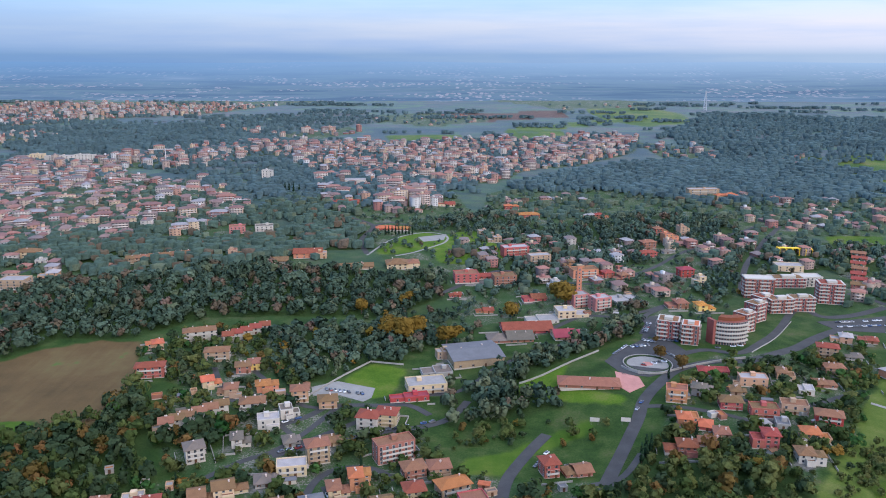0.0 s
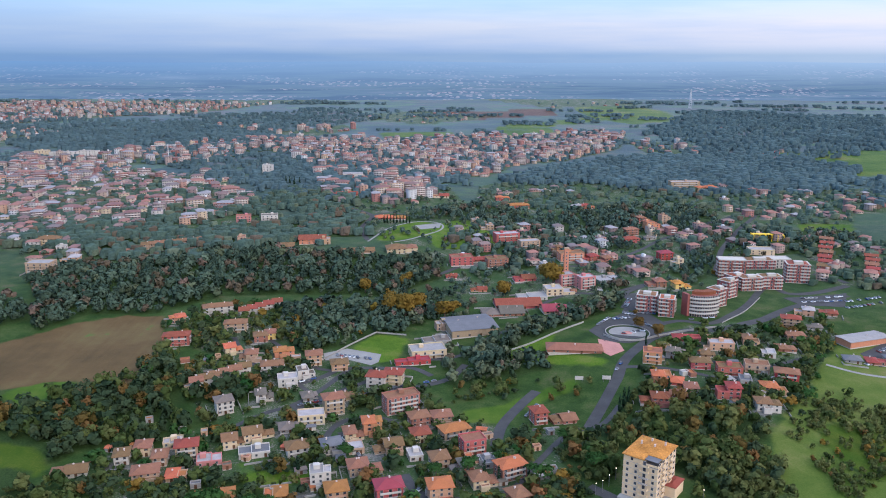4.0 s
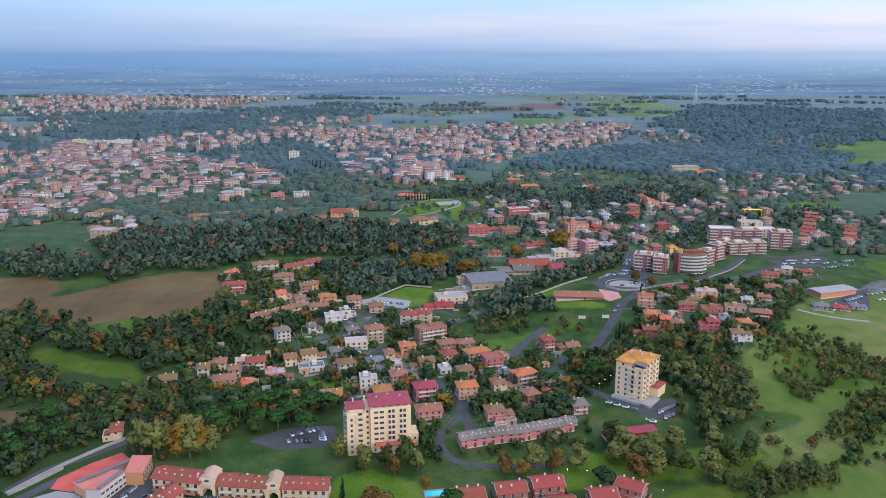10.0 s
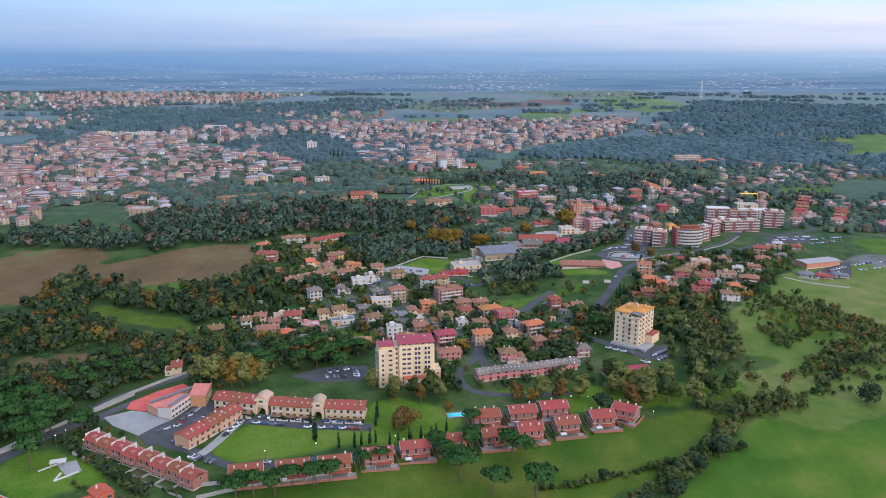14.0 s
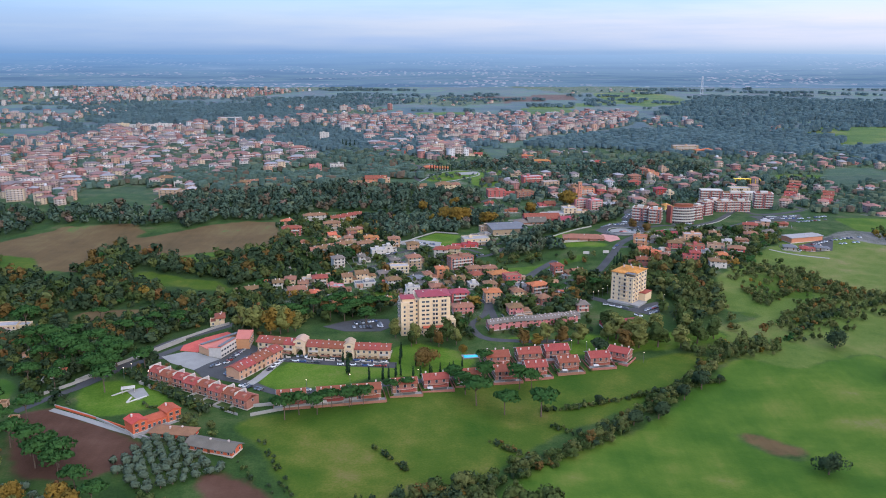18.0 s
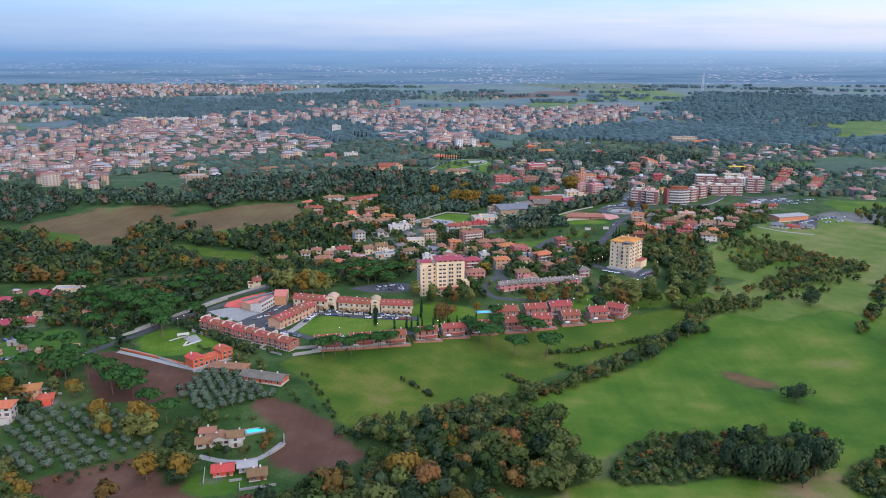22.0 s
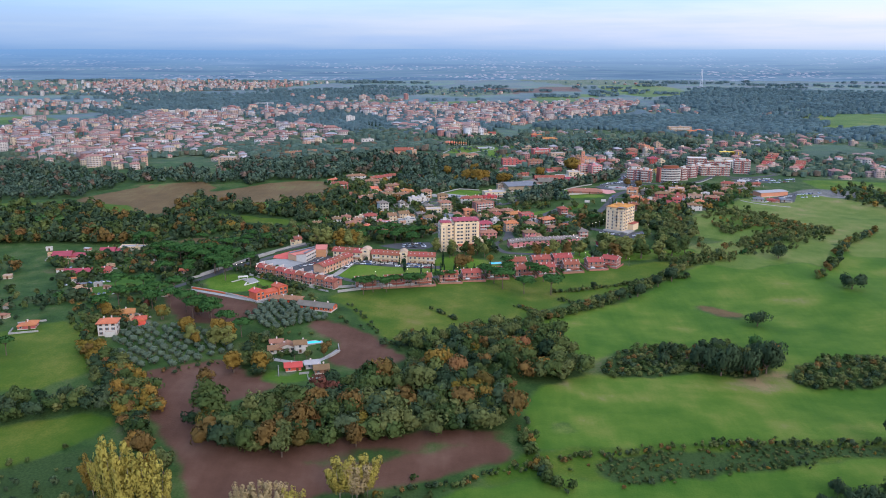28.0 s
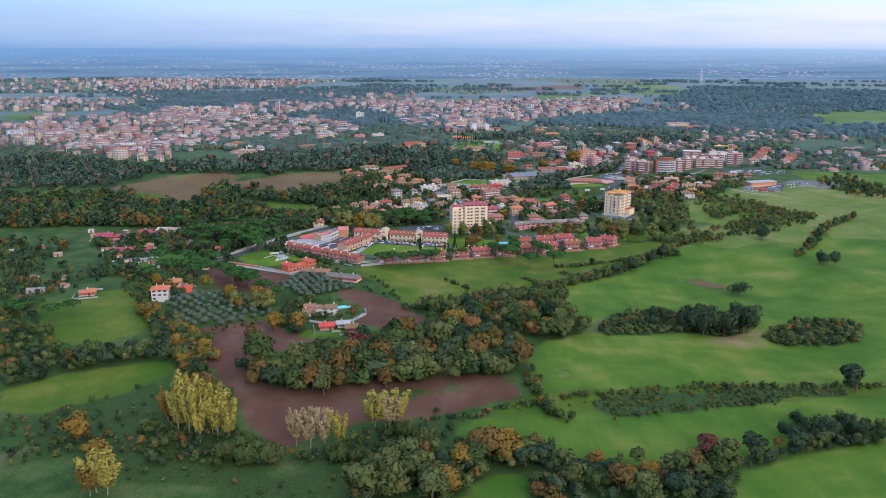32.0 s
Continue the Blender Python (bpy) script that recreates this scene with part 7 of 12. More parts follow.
house(-312.4, 793.7, 6, 7.5, 10, 2, 'tan', 'brown', 'gable', 'balcony', group='terrace above the wood')
house(-305.3, 795.4, 6, 7.5, 10, 2, 'tan', 'brown', 'gable', 'balcony', group='terrace above the wood')
house(-298.2, 796.9, 6, 7.5, 10, 2, 'tan', 'brown', 'gable', 'balcony', group='terrace above the wood')
house(-291.0, 798.4, 6, 7.5, 10, 2, 'tan', 'brown', 'gable', 'balcony', group='terrace above the wood')
house(-283.9, 799.9, 6, 7.5, 10, 2, 'tan', 'brown', 'gable', 'balcony', group='terrace above the wood')
house(-276.7, 801.5, 6, 7.5, 10, 2, 'tan', 'brown', 'gable', 'balcony', group='terrace above the wood')
house(-269.6, 803.5, 6, 7.5, 10, 2, 'tan', 'brown', 'gable', 'balcony', group='terrace above the wood')
house(-262.6, 805.8, 6, 7.5, 10, 2, 'tan', 'brown', 'gable', 'balcony', group='terrace above the wood')
house(-160.3, 425.9, 18, 7.5, 9, 2, 'white', 'brown', 'gable', 'plain', group='terrace on the slope')
house(-155.2, 430.1, 18, 7.5, 9, 2, 'white', 'brown', 'gable', 'plain', group='terrace on the slope')
house(-150.1, 434.6, 18, 7.5, 9, 2, 'white', 'brown', 'gable', 'plain', group='terrace on the slope')
house(-144.9, 439.4, 18, 7.5, 9, 2, 'white', 'brown', 'gable', 'plain', group='terrace on the slope')
house(-139.7, 444.6, 18, 7.5, 9, 2, 'white', 'brown', 'gable', 'plain', group='terrace on the slope')
house(-134.6, 450.2, 18, 7.5, 9, 2, 'white', 'brown', 'gable', 'plain', group='terrace on the slope')
house(-164.4, 579.2, 12, 7.5, 10, 2, 'white', 'red', 'gable', 'balcony', group='terrace at the top of the lane')
house(-158.8, 585.0, 12, 7.5, 10, 2, 'white', 'red', 'gable', 'balcony', group='terrace at the top of the lane')
house(-153.0, 590.6, 12, 7.5, 10, 2, 'white', 'red', 'gable', 'balcony', group='terrace at the top of the lane')
house(-147.2, 596.3, 12, 7.5, 10, 2, 'white', 'red', 'gable', 'balcony', group='terrace at the top of the lane')
house(-141.2, 602.0, 12, 7.5, 10, 2, 'white', 'red', 'gable', 'balcony', group='terrace at the top of the lane')
house(392.7, 726.5, -30, 11.8, 8.5, 2, 'brick', 'brown', 'gable', 'balcony', group='brick terraces')
house(403.7, 746.1, -30, 12.2, 8.5, 2, 'peach', 'red', 'gable', 'balcony', group='brick terraces')
house(412.0, 764.7, -30, 12.6, 8.5, 2, 'brick', 'red', 'gable', 'balcony', group='brick terraces')
house(421.8, 782.0, -30, 12.9, 8.5, 2, 'brick', 'brown', 'gable', 'balcony', group='brick terraces')
house(429.1, 799.0, -30, 13.2, 8.5, 2, 'peach', 'red', 'gable', 'balcony', group='brick terraces')
house(439.3, 817.0, -30, 13.6, 8.5, 2, 'brick', 'red', 'gable', 'balcony', group='brick terraces')
house(448.9, 838.4, -30, 14.0, 8.5, 2, 'brick', 'brown', 'gable', 'balcony', group='brick terraces')
house(429.1, 700.6, -30, 11.2, 8.5, 2, 'peach', 'red', 'gable', 'balcony', group='brick terraces')
house(439.5, 718.4, -30, 11.4, 8.5, 2, 'brick', 'red', 'gable', 'balcony', group='brick terraces')
house(446.6, 734.5, -30, 11.8, 8.5, 2, 'brick', 'brown', 'gable', 'balcony', group='brick terraces')
house(455.5, 749.4, -30, 12.0, 8.5, 2, 'peach', 'red', 'gable', 'balcony', group='brick terraces')
house(462.0, 764.5, -30, 12.3, 8.5, 2, 'brick', 'red', 'gable', 'balcony', group='brick terraces')
house(21.9, 549.1, 14, 37.2, 34, 1, 'white', 'slate', 'gable', 'plain', storey=6.0, pitch=0.12, label='long grey-roofed workshop hall', category='workshop')
house(0.5, 552.2, 14, 10.7, 10, 2, 'tan', 'pale', 'flat', 'plain')
house(-11.3, 494.1, 12, 25.8, 16, 2, 'white', 'pale', 'flat', 'balcony')
house(-21.7, 475.9, 12, 24.9, 8, 1, 'crimson', 'crimson', 'flat', 'plain')
house(-4.7, 521.9, 12, 20.9, 14, 1, 'grey', 'grey', 'flat', 'plain')
house(-44.3, 439.3, -10, 12.3, 11, 3, 'white', 'red', 'hip', 'balcony')
house(-33.5, 443.5, -10, 12.4, 11, 3, 'white', 'red', 'hip', 'balcony')
house(-72.4, 465.6, 10, 11.3, 10, 2, 'peach', 'brown', 'hip', 'plain')
house(326.1, 523.1, 18, 38.4, 15, 1, 'orange', 'pale', 'gable', 'plain', storey=5.0, pitch=0.08, label='long low supermarket with a blue-grey roof', category='supermarket', windows=False)
MAST_AT = (879, 2719)

# ---- villa by the olive grove and farm houses ----
house(-269.1, 17.1, 10, 10.9, 9, 3, 'white', 'terracotta', 'hip', 'annex')
house(-268.6, 44.7, 20, 8.0, 9, 2, 'peach', 'terracotta', 'hip', 'plain')
house(-258.8, 39.2, 20, 7.5, 8, 1, 'vermilion', 'vermilion', 'hip', 'annex')
house(-163, 2, 12, 7, 7, 1, 'white', 'brown', 'gable', 'plain', group='white villa by the pool', label='low white villa with brown tiled gables beside a pool', category='villa')
house(-164, 11, 12, 7, 6, 1, 'white', 'brown', 'gable', 'plain', group='white villa by the pool', label='low white villa with brown tiled gables beside a pool', category='villa')
house(-156, 4, 102, 6.5, 12, 1, 'white', 'brown', 'gable', 'plain', group='white villa by the pool', label='low white villa with brown tiled gables beside a pool', category='villa')
house(-148, 3, 12, 6.5, 7, 2, 'white', 'brown', 'gable', 'balcony', group='white villa by the pool', label='low white villa with brown tiled gables beside a pool', category='villa')
house(-147.1, -22.6, 14, 8.7, 7, 1, 'vermilion', 'vermilion', 'gable', 'plain')
house(-130.4, -26.7, 14, 7.5, 7, 1, 'brick', 'brown', 'gable', 'plain')
house(-136.8, -19.4, 14, 7.5, 6, 1, 'grey', 'pale', 'gable', 'plain')
house(-269.4, 158.8, 14, 7.5, 8, 1, 'peach', 'terracotta', 'hip', 'plain')
house(-301.2, 195.9, 14, 11.4, 8, 1, 'red', 'terracotta', 'hip', 'plain')
house(-399.8, 237.3, 10, 25.5, 14, 1, 'red', 'crimson', 'gable', 'plain')
house(-367.0, 253.7, 10, 21.8, 12, 1, 'red', 'crimson', 'gable', 'plain')
house(-366.2, 181.6, 10, 19.3, 12, 1, 'red', 'crimson', 'gable', 'plain')
house(-349.4, 188.6, 10, 13.9, 10, 1, 'red', 'red', 'gable', 'plain')
house(-353.0, 263.9, 10, 22.5, 10, 1, 'white', 'pale', 'flat', 'plain')
house(-326.2, 28.8, 14, 10.3, 9, 1, 'red', 'terracotta', 'hip', 'plain')
house(-328.9, 107.4, 8, 13.8, 8, 1, 'white', 'pale', 'flat', 'plain')
house(-199.5, 248.9, 16, 9.6, 11, 2, 'cream', 'red', 'hip', 'annex')


# ---- garden estate ----
house(-151.8, 194.8, -11.4, 8.08, 11, 2, 'cream', 'red', 'gable', 'balcony', group='terrace by the lawn', label='cream terraced house with a red tiled roof', category='terraced house', storey=3.4, z=11.5)
house(-143.8, 193.1, -11.4, 8.08, 11, 2, 'cream', 'red', 'gable', 'balcony', group='terrace by the lawn', label='cream terraced house with a red tiled roof', category='terraced house', storey=3.4, z=11.4)
house(-135.9, 191.5, -11.4, 8.08, 11, 2, 'cream', 'red', 'gable', 'balcony', group='terrace by the lawn', label='cream terraced house with a red tiled roof', category='terraced house', storey=3.4, z=11.3)
house(-120.2, 190.0, -2.9, 7.40, 11, 2, 'cream', 'red', 'gable', 'balcony', group='terrace by the lawn', label='cream terraced house with a red tiled roof', category='terraced house', storey=3.4, z=10.6)
house(-112.7, 189.6, -2.9, 7.40, 11, 2, 'cream', 'red', 'gable', 'balcony', group='terrace by the lawn', label='cream terraced house with a red tiled roof', category='terraced house', storey=3.4, z=10.2)
house(-105.3, 189.3, -2.9, 7.40, 11, 2, 'cream', 'red', 'gable', 'balcony', group='terrace by the lawn', label='cream terraced house with a red tiled roof', category='terraced house', storey=3.4, z=9.8)
house(-90.7, 189.9, 0.3, 7.12, 11, 2, 'cream', 'red', 'gable', 'balcony', group='terrace by the lawn', label='cream terraced house with a red tiled roof', category='terraced house', storey=3.4, z=9.0)
house(-83.6, 190.0, 0.3, 7.12, 11, 2, 'cream', 'red', 'gable', 'balcony', group='terrace by the lawn', label='cream terraced house with a red tiled roof', category='terraced house', storey=3.4, z=8.7)
house(-76.5, 190.0, 0.3, 7.12, 11, 2, 'cream', 'red', 'gable', 'balcony', group='terrace by the lawn', label='cream terraced house with a red tiled roof', category='terraced house', storey=3.4, z=8.4)
front_garden(-151.8, 194.8, -11.4, 8.08, 11.3)
front_garden(-143.8, 193.1, -11.4, 8.08, 11.2)
front_garden(-135.9, 191.5, -11.4, 8.08, 11.2)
front_garden(-120.2, 190.0, -2.9, 7.40, 10.4)
front_garden(-112.7, 189.6, -2.9, 7.40, 10.0)
front_garden(-105.3, 189.3, -2.9, 7.40, 9.7)
front_garden(-90.7, 189.9, 0.3, 7.12, 8.8)
front_garden(-83.6, 190.0, 0.3, 7.12, 8.5)
front_garden(-76.5, 190.0, 0.3, 7.12, 8.2)
gatehouse(-129.2, 191.5, -5.3, 7.7)
gatehouse(-98.4, 190.2, 0.7, 6.8)
stepped_house(-203.6, 148.4, -28.7, 9.57, 11.1)
stepped_house(-195.8, 142.7, -28.7, 9.57, 11.0)
stepped_house(-186.8, 139.2, -28.7, 9.57, 10.8)
stepped_house(-178.9, 133.5, -28.7, 9.57, 10.6)
stepped_house(-169.9, 130.0, -28.7, 9.57, 10.4)
stepped_house(-162.1, 124.3, -28.7, 9.57, 10.2)
stepped_house(-153.1, 120.7, -28.7, 9.57, 9.9)
stepped_house(-145.3, 115.1, -28.7, 9.57, 9.7)
house(-159.8, 152.3, 62.0, 7.65, 10, 2, 'peach', 'red', 'gable', 'plain', group='terrace by the school', label='peach terraced house with a red tiled roof', category='terraced house', storey=3, z=10.5)
house(-156.2, 159.0, 62.0, 7.65, 10, 2, 'peach', 'red', 'gable', 'plain', group='terrace by the school', label='peach terraced house with a red tiled roof', category='terraced house', storey=3, z=10.6)
house(-152.6, 165.8, 62.0, 7.65, 10, 2, 'peach', 'red', 'gable', 'plain', group='terrace by the school', label='peach terraced house with a red tiled roof', category='terraced house', storey=3, z=10.8)
house(-149.0, 172.6, 62.0, 7.65, 10, 2, 'peach', 'red', 'gable', 'plain', group='terrace by the school', label='peach terraced house with a red tiled roof', category='terraced house', storey=3, z=11.0)
house(-145.4, 179.3, 62.0, 7.65, 10, 2, 'peach', 'red', 'gable', 'plain', group='terrace by the school', label='peach terraced house with a red tiled roof', category='terraced house', storey=3, z=11.2)
villa(-121.9, 121.0, 12, 15.0, 9, 'pair houses along the wall')
villa(-100.8, 125.5, 12, 15.0, 9, 'pair houses along the wall')
villa(-81.5, 130.0, 12, 15.0, 9, 'pair houses along the wall')
villa(-61.3, 139.5, 12, 14.1, 9, 'pair houses along the wall')
villa(-43.7, 148.5, 12, 14.4, 9, 'pair houses along the wall')
villa(-24.8, 158.0, 12, 13.6, 9, 'pair houses along the wall')
villa(-6.3, 184.8, 10, 14.4, 11, 'brick villas by the meadow')
villa(13.7, 189.1, 10, 14.6, 11, 'brick villas by the meadow')
villa(31.6, 194.1, 10, 14.8, 11, 'brick villas by the meadow')
villa(-2.5, 164.5, 10, 13.1, 11, 'brick villas by the meadow')
villa(16.2, 170.2, 10, 12.7, 11, 'brick villas by the meadow')
villa(36.4, 176.8, 10, 12.3, 11, 'brick villas by the meadow')
villa(56.7, 184.5, 10, 12.6, 11, 'brick villas by the meadow')
villa(72.4, 192.7, -32, 12.7, 10, 'brick villas by the meadow')
house(-7.1, 236.8, 13.4, 4.97, 9, 2, 'pink', 'grey', 'gable', 'plain', group='pink terrace', label='pink two-storey terraced house with a grey-brown roof', category='terraced house', storey=2.5, z=11.0)
house(-2.2, 237.9, 13.4, 4.97, 9, 2, 'pink', 'grey', 'gable', 'plain', group='pink terrace', label='pink two-storey terraced house with a grey-brown roof', category='terraced house', storey=2.5, z=11.4)
house(2.6, 239.1, 13.4, 4.97, 9, 2, 'pink', 'grey', 'gable', 'plain', group='pink terrace', label='pink two-storey terraced house with a grey-brown roof', category='terraced house', storey=2.5, z=11.7)
house(7.5, 240.3, 13.4, 4.97, 9, 2, 'pink', 'grey', 'gable', 'plain', group='pink terrace', label='pink two-storey terraced house with a grey-brown roof', category='terraced house', storey=2.5, z=11.8)
house(12.3, 241.4, 13.4, 4.97, 9, 2, 'pink', 'grey', 'gable', 'plain', group='pink terrace', label='pink two-storey terraced house with a grey-brown roof', category='terraced house', storey=2.5, z=11.9)
house(17.2, 242.6, 13.4, 4.97, 9, 2, 'pink', 'grey', 'gable', 'plain', group='pink terrace', label='pink two-storey terraced house with a grey-brown roof', category='terraced house', storey=2.5, z=11.8)
house(22.1, 243.7, 13.4, 4.97, 9, 2, 'pink', 'grey', 'gable', 'plain', group='pink terrace', label='pink two-storey terraced house with a grey-brown roof', category='terraced house', storey=2.5, z=11.7)
house(26.3, 245.2, 25.8, 5.34, 9, 2, 'pink', 'grey', 'gable', 'plain', group='pink terrace', label='pink two-storey terraced house with a grey-brown roof', category='terraced house', storey=2.5, z=11.5)
house(31.2, 247.5, 25.8, 5.34, 9, 2, 'pink', 'grey', 'gable', 'plain', group='pink terrace', label='pink two-storey terraced house with a grey-brown roof', category='terraced house', storey=2.5, z=11.3)
house(36.0, 249.9, 25.8, 5.34, 9, 2, 'pink', 'grey', 'gable', 'plain', group='pink terrace', label='pink two-storey terraced house with a grey-brown roof', category='terraced house', storey=2.5, z=11.0)
house(40.8, 252.2, 25.8, 5.34, 9, 2, 'pink', 'grey', 'gable', 'plain', group='pink terrace', label='pink two-storey terraced house with a grey-brown roof', category='terraced house', storey=2.5, z=10.8)
house(45.6, 254.5, 25.8, 5.34, 9, 2, 'pink', 'grey', 'gable', 'plain', group='pink terrace', label='pink two-storey terraced house with a grey-brown roof', category='terraced house', storey=2.5, z=10.5)
house(50.5, 256.9, 25.8, 5.34, 9, 2, 'pink', 'grey', 'gable', 'plain', group='pink terrace', label='pink two-storey terraced house with a grey-brown roof', category='terraced house', storey=2.5, z=10.4)
house(84.0, 249.7, 14, 28.7, 7, 1, 'crimson', 'crimson', 'gable', 'plain', windows=False, label='long low crimson garage roof', category='garages')
school(-178.0, 196.0)
tower_orange(99.2, 297.0, -38.0)
tower_crimson(-53.5, 242.8, 11.0)
farm_villa(-187.3, 91.8, 46.6, 26.0)
house(-172.6, 80.1, -8.5, 22.0, 8, 1, 'vermilion', 'brown', 'hip', 'plain', group='low red farm lodges', label='low red farm lodge with a brown hipped roof', category='lodge')
house(-148.8, 66.9, -18.1, 25.7, 9, 1, 'vermilion', 'grey', 'gable', 'plain', group='low red farm lodges', label='low red farm lodge with a grey roof', category='lodge')
pergola(-215.5, 130.0, 20)

# ---- flats round the square ----
flats(171.4, 576.2, -20, 15.7, 14, 5, 'brick', 'brown', 'block')
flats(184.7, 564.7, -20, 12.2, 13, 5, 'brick', 'terracotta', 'block')
round_flats(212.4, 566.7)
flats(238.1, 600.3, 35, 13.2, 12, 5, 'brick', 'brown', 'block')
flats(257.5, 628.1, 35, 14.1, 12, 5, 'brick', 'brown', 'block')
flats(284.8, 694.8, -8, 25.7, 14, 6, 'brick', 'pale', 'block')
flats(275.1, 657.4, 25, 15.7, 12, 4, 'brick', 'red', 'block')
flats(286.4, 651.9, 8, 20.6, 12, 4, 'brick', 'brown', 'block')
flats(309.2, 660.8, 0, 20.4, 12, 4, 'brick', 'brown', 'block')
flats(346.4, 687.3, -12, 21.2, 16, 6, 'brick', 'red', 'block')
flats(327.0, 733.1, 0, 32.1, 14, 3, 'brick', 'brown', 'block')
flats(348.5, 737.0, 0, 23.7, 14, 3, 'white', 'pale', 'block')
stair_tower(126.0, 712.2)

# ---- sheds between the houses ----
outbuilding(-165.3, 496.8, 100, 5.2, 3.2, 'white', 'terracotta')
outbuilding(-129.5, 469.5, 14, 4.3, 4.1, 'tan', 'pale')
outbuilding(-104.6, 478.4, 14, 6.4, 4.6, 'tan', 'pale')
outbuilding(-164.7, 465.7, 20, 3.8, 4.2, 'brick', 'slate')
outbuilding(-158.4, 472.6, 20, 3.8, 4.9, 'peach', 'brown')
outbuilding(-179.4, 465.6, 20, 6.5, 4.0, 'brick', 'terracotta')
outbuilding(-121.3, 450.1, -14, 4.3, 3.5, 'white', 'grey')
outbuilding(-164.6, 422.8, 20, 5.3, 4.3, 'tan', 'pale')
outbuilding(-89.8, 490.7, 100, 6.7, 4.3, 'brick', 'brown')
outbuilding(-158.0, 445.4, 20, 5.7, 3.4, 'tan', 'grey')
outbuilding(-77.0, 324.6, 20, 6.2, 4.2, 'grey', 'grey')
outbuilding(-152.9, 370.6, 100, 3.6, 3.7, 'white', 'brown')
outbuilding(-87.5, 307.6, 14, 4.6, 3.6, 'grey', 'terracotta')
outbuilding(-72.7, 312.4, 14, 4.5, 3.4, 'brick', 'brown')
outbuilding(-174.2, 353.4, -14, 4.7, 3.0, 'white', 'terracotta')
outbuilding(-160.2, 321.6, 20, 7.0, 4.1, 'brick', 'pale')
outbuilding(-139.5, 367.9, 14, 3.7, 4.5, 'peach', 'pale')
outbuilding(-109.1, 339.5, -14, 4.6, 3.1, 'peach', 'brown')
outbuilding(-88.9, 349.1, -14, 5.2, 3.5, 'brick', 'terracotta')
outbuilding(-186.1, 349.5, -14, 5.8, 3.9, 'grey', 'terracotta')
outbuilding(-176.0, 382.3, 20, 4.3, 3.4, 'grey', 'terracotta')
outbuilding(-79.2, 372.9, 14, 6.6, 3.6, 'white', 'slate')
outbuilding(-129.2, 313.7, 14, 5.2, 3.2, 'grey', 'slate')
outbuilding(-67.5, 308.0, 20, 4.5, 3.9, 'tan', 'terracotta')
outbuilding(-117.7, 331.8, 20, 4.7, 3.8, 'brick', 'grey')
outbuilding(-79.1, 360.0, -14, 3.7, 4.8, 'grey', 'brown')
outbuilding(21.3, 370.2, -14, 5.9, 3.9, 'brick', 'terracotta')
outbuilding(50.2, 344.8, 14, 4.2, 3.3, 'peach', 'brown')
outbuilding(-41.1, 282.1, 100, 6.6, 4.1, 'grey', 'pale')
outbuilding(19.2, 331.5, 100, 6.7, 3.9, 'white', 'grey')
outbuilding(24.2, 362.1, 20, 5.6, 3.3, 'tan', 'grey')
outbuilding(28.1, 307.9, 14, 4.5, 3.7, 'white', 'grey')
outbuilding(49.8, 314.3, -14, 6.3, 3.6, 'grey', 'terracotta')
outbuilding(39.1, 321.5, 14, 3.9, 4.2, 'tan', 'slate')
outbuilding(54.8, 318.1, 100, 3.7, 4.8, 'grey', 'brown')
outbuilding(46.2, 311.9, 14, 6.3, 3.3, 'grey', 'pale')
outbuilding(23.3, 331.8, 20, 4.4, 4.9, 'white', 'pale')
outbuilding(-57.2, 336.2, 14, 5.2, 4.4, 'brick', 'slate')
outbuilding(-49.7, 344.5, 20, 4.7, 4.5, 'white', 'grey')
outbuilding(12.3, 334.1, 100, 6.2, 4.1, 'peach', 'terracotta')
outbuilding(11.8, 317.6, -14, 4.4, 4.2, 'tan', 'pale')
outbuilding(-8.3, 298.7, -14, 4.5, 4.9, 'grey', 'slate')
outbuilding(29.4, 291.7, 14, 3.8, 4.3, 'grey', 'brown')
outbuilding(17.3, 332.1, 20, 6.6, 4.2, 'peach', 'grey')
outbuilding(28.9, 278.7, 14, 4.1, 4.2, 'brick', 'slate')
outbuilding(61.0, 367.1, 14, 4.1, 4.0, 'grey', 'slate')
outbuilding(220.5, 433.0, 100, 6.6, 3.5, 'brick', 'pale')
outbuilding(185.9, 478.2, 20, 5.4, 4.1, 'brick', 'terracotta')
outbuilding(178.0, 393.7, 20, 4.5, 3.8, 'white', 'brown')
outbuilding(160.6, 438.9, 20, 4.9, 3.8, 'white', 'pale')
outbuilding(198.9, 451.8, 20, 5.6, 3.6, 'white', 'brown')
outbuilding(188.0, 429.0, 100, 6.6, 4.6, 'grey', 'pale')
outbuilding(162.9, 490.5, 14, 4.1, 4.6, 'peach', 'slate')
outbuilding(217.9, 445.8, 14, 5.3, 3.3, 'white', 'pale')
outbuilding(151.9, 464.9, 14, 4.4, 4.8, 'tan', 'slate')
outbuilding(230.5, 431.4, -14, 5.8, 4.9, 'white', 'slate')
outbuilding(201.3, 507.3, -14, 5.3, 3.3, 'tan', 'terracotta')
outbuilding(202.0, 461.8, -14, 6.6, 3.5, 'brick', 'slate')
outbuilding(199.4, 405.9, 20, 4.1, 3.1, 'white', 'brown')
outbuilding(267.0, 522.7, -14, 3.8, 3.2, 'peach', 'grey')
outbuilding(165.1, 437.5, 100, 6.7, 4.1, 'brick', 'terracotta')
outbuilding(191.2, 485.8, -14, 3.9, 4.2, 'tan', 'brown')
outbuilding(55.7, 263.2, 100, 5.6, 3.1, 'grey', 'brown')
outbuilding(19.6, 259.3, 20, 6.2, 4.0, 'tan', 'grey')
outbuilding(51.5, 261.1, 14, 5.8, 4.4, 'peach', 'brown')
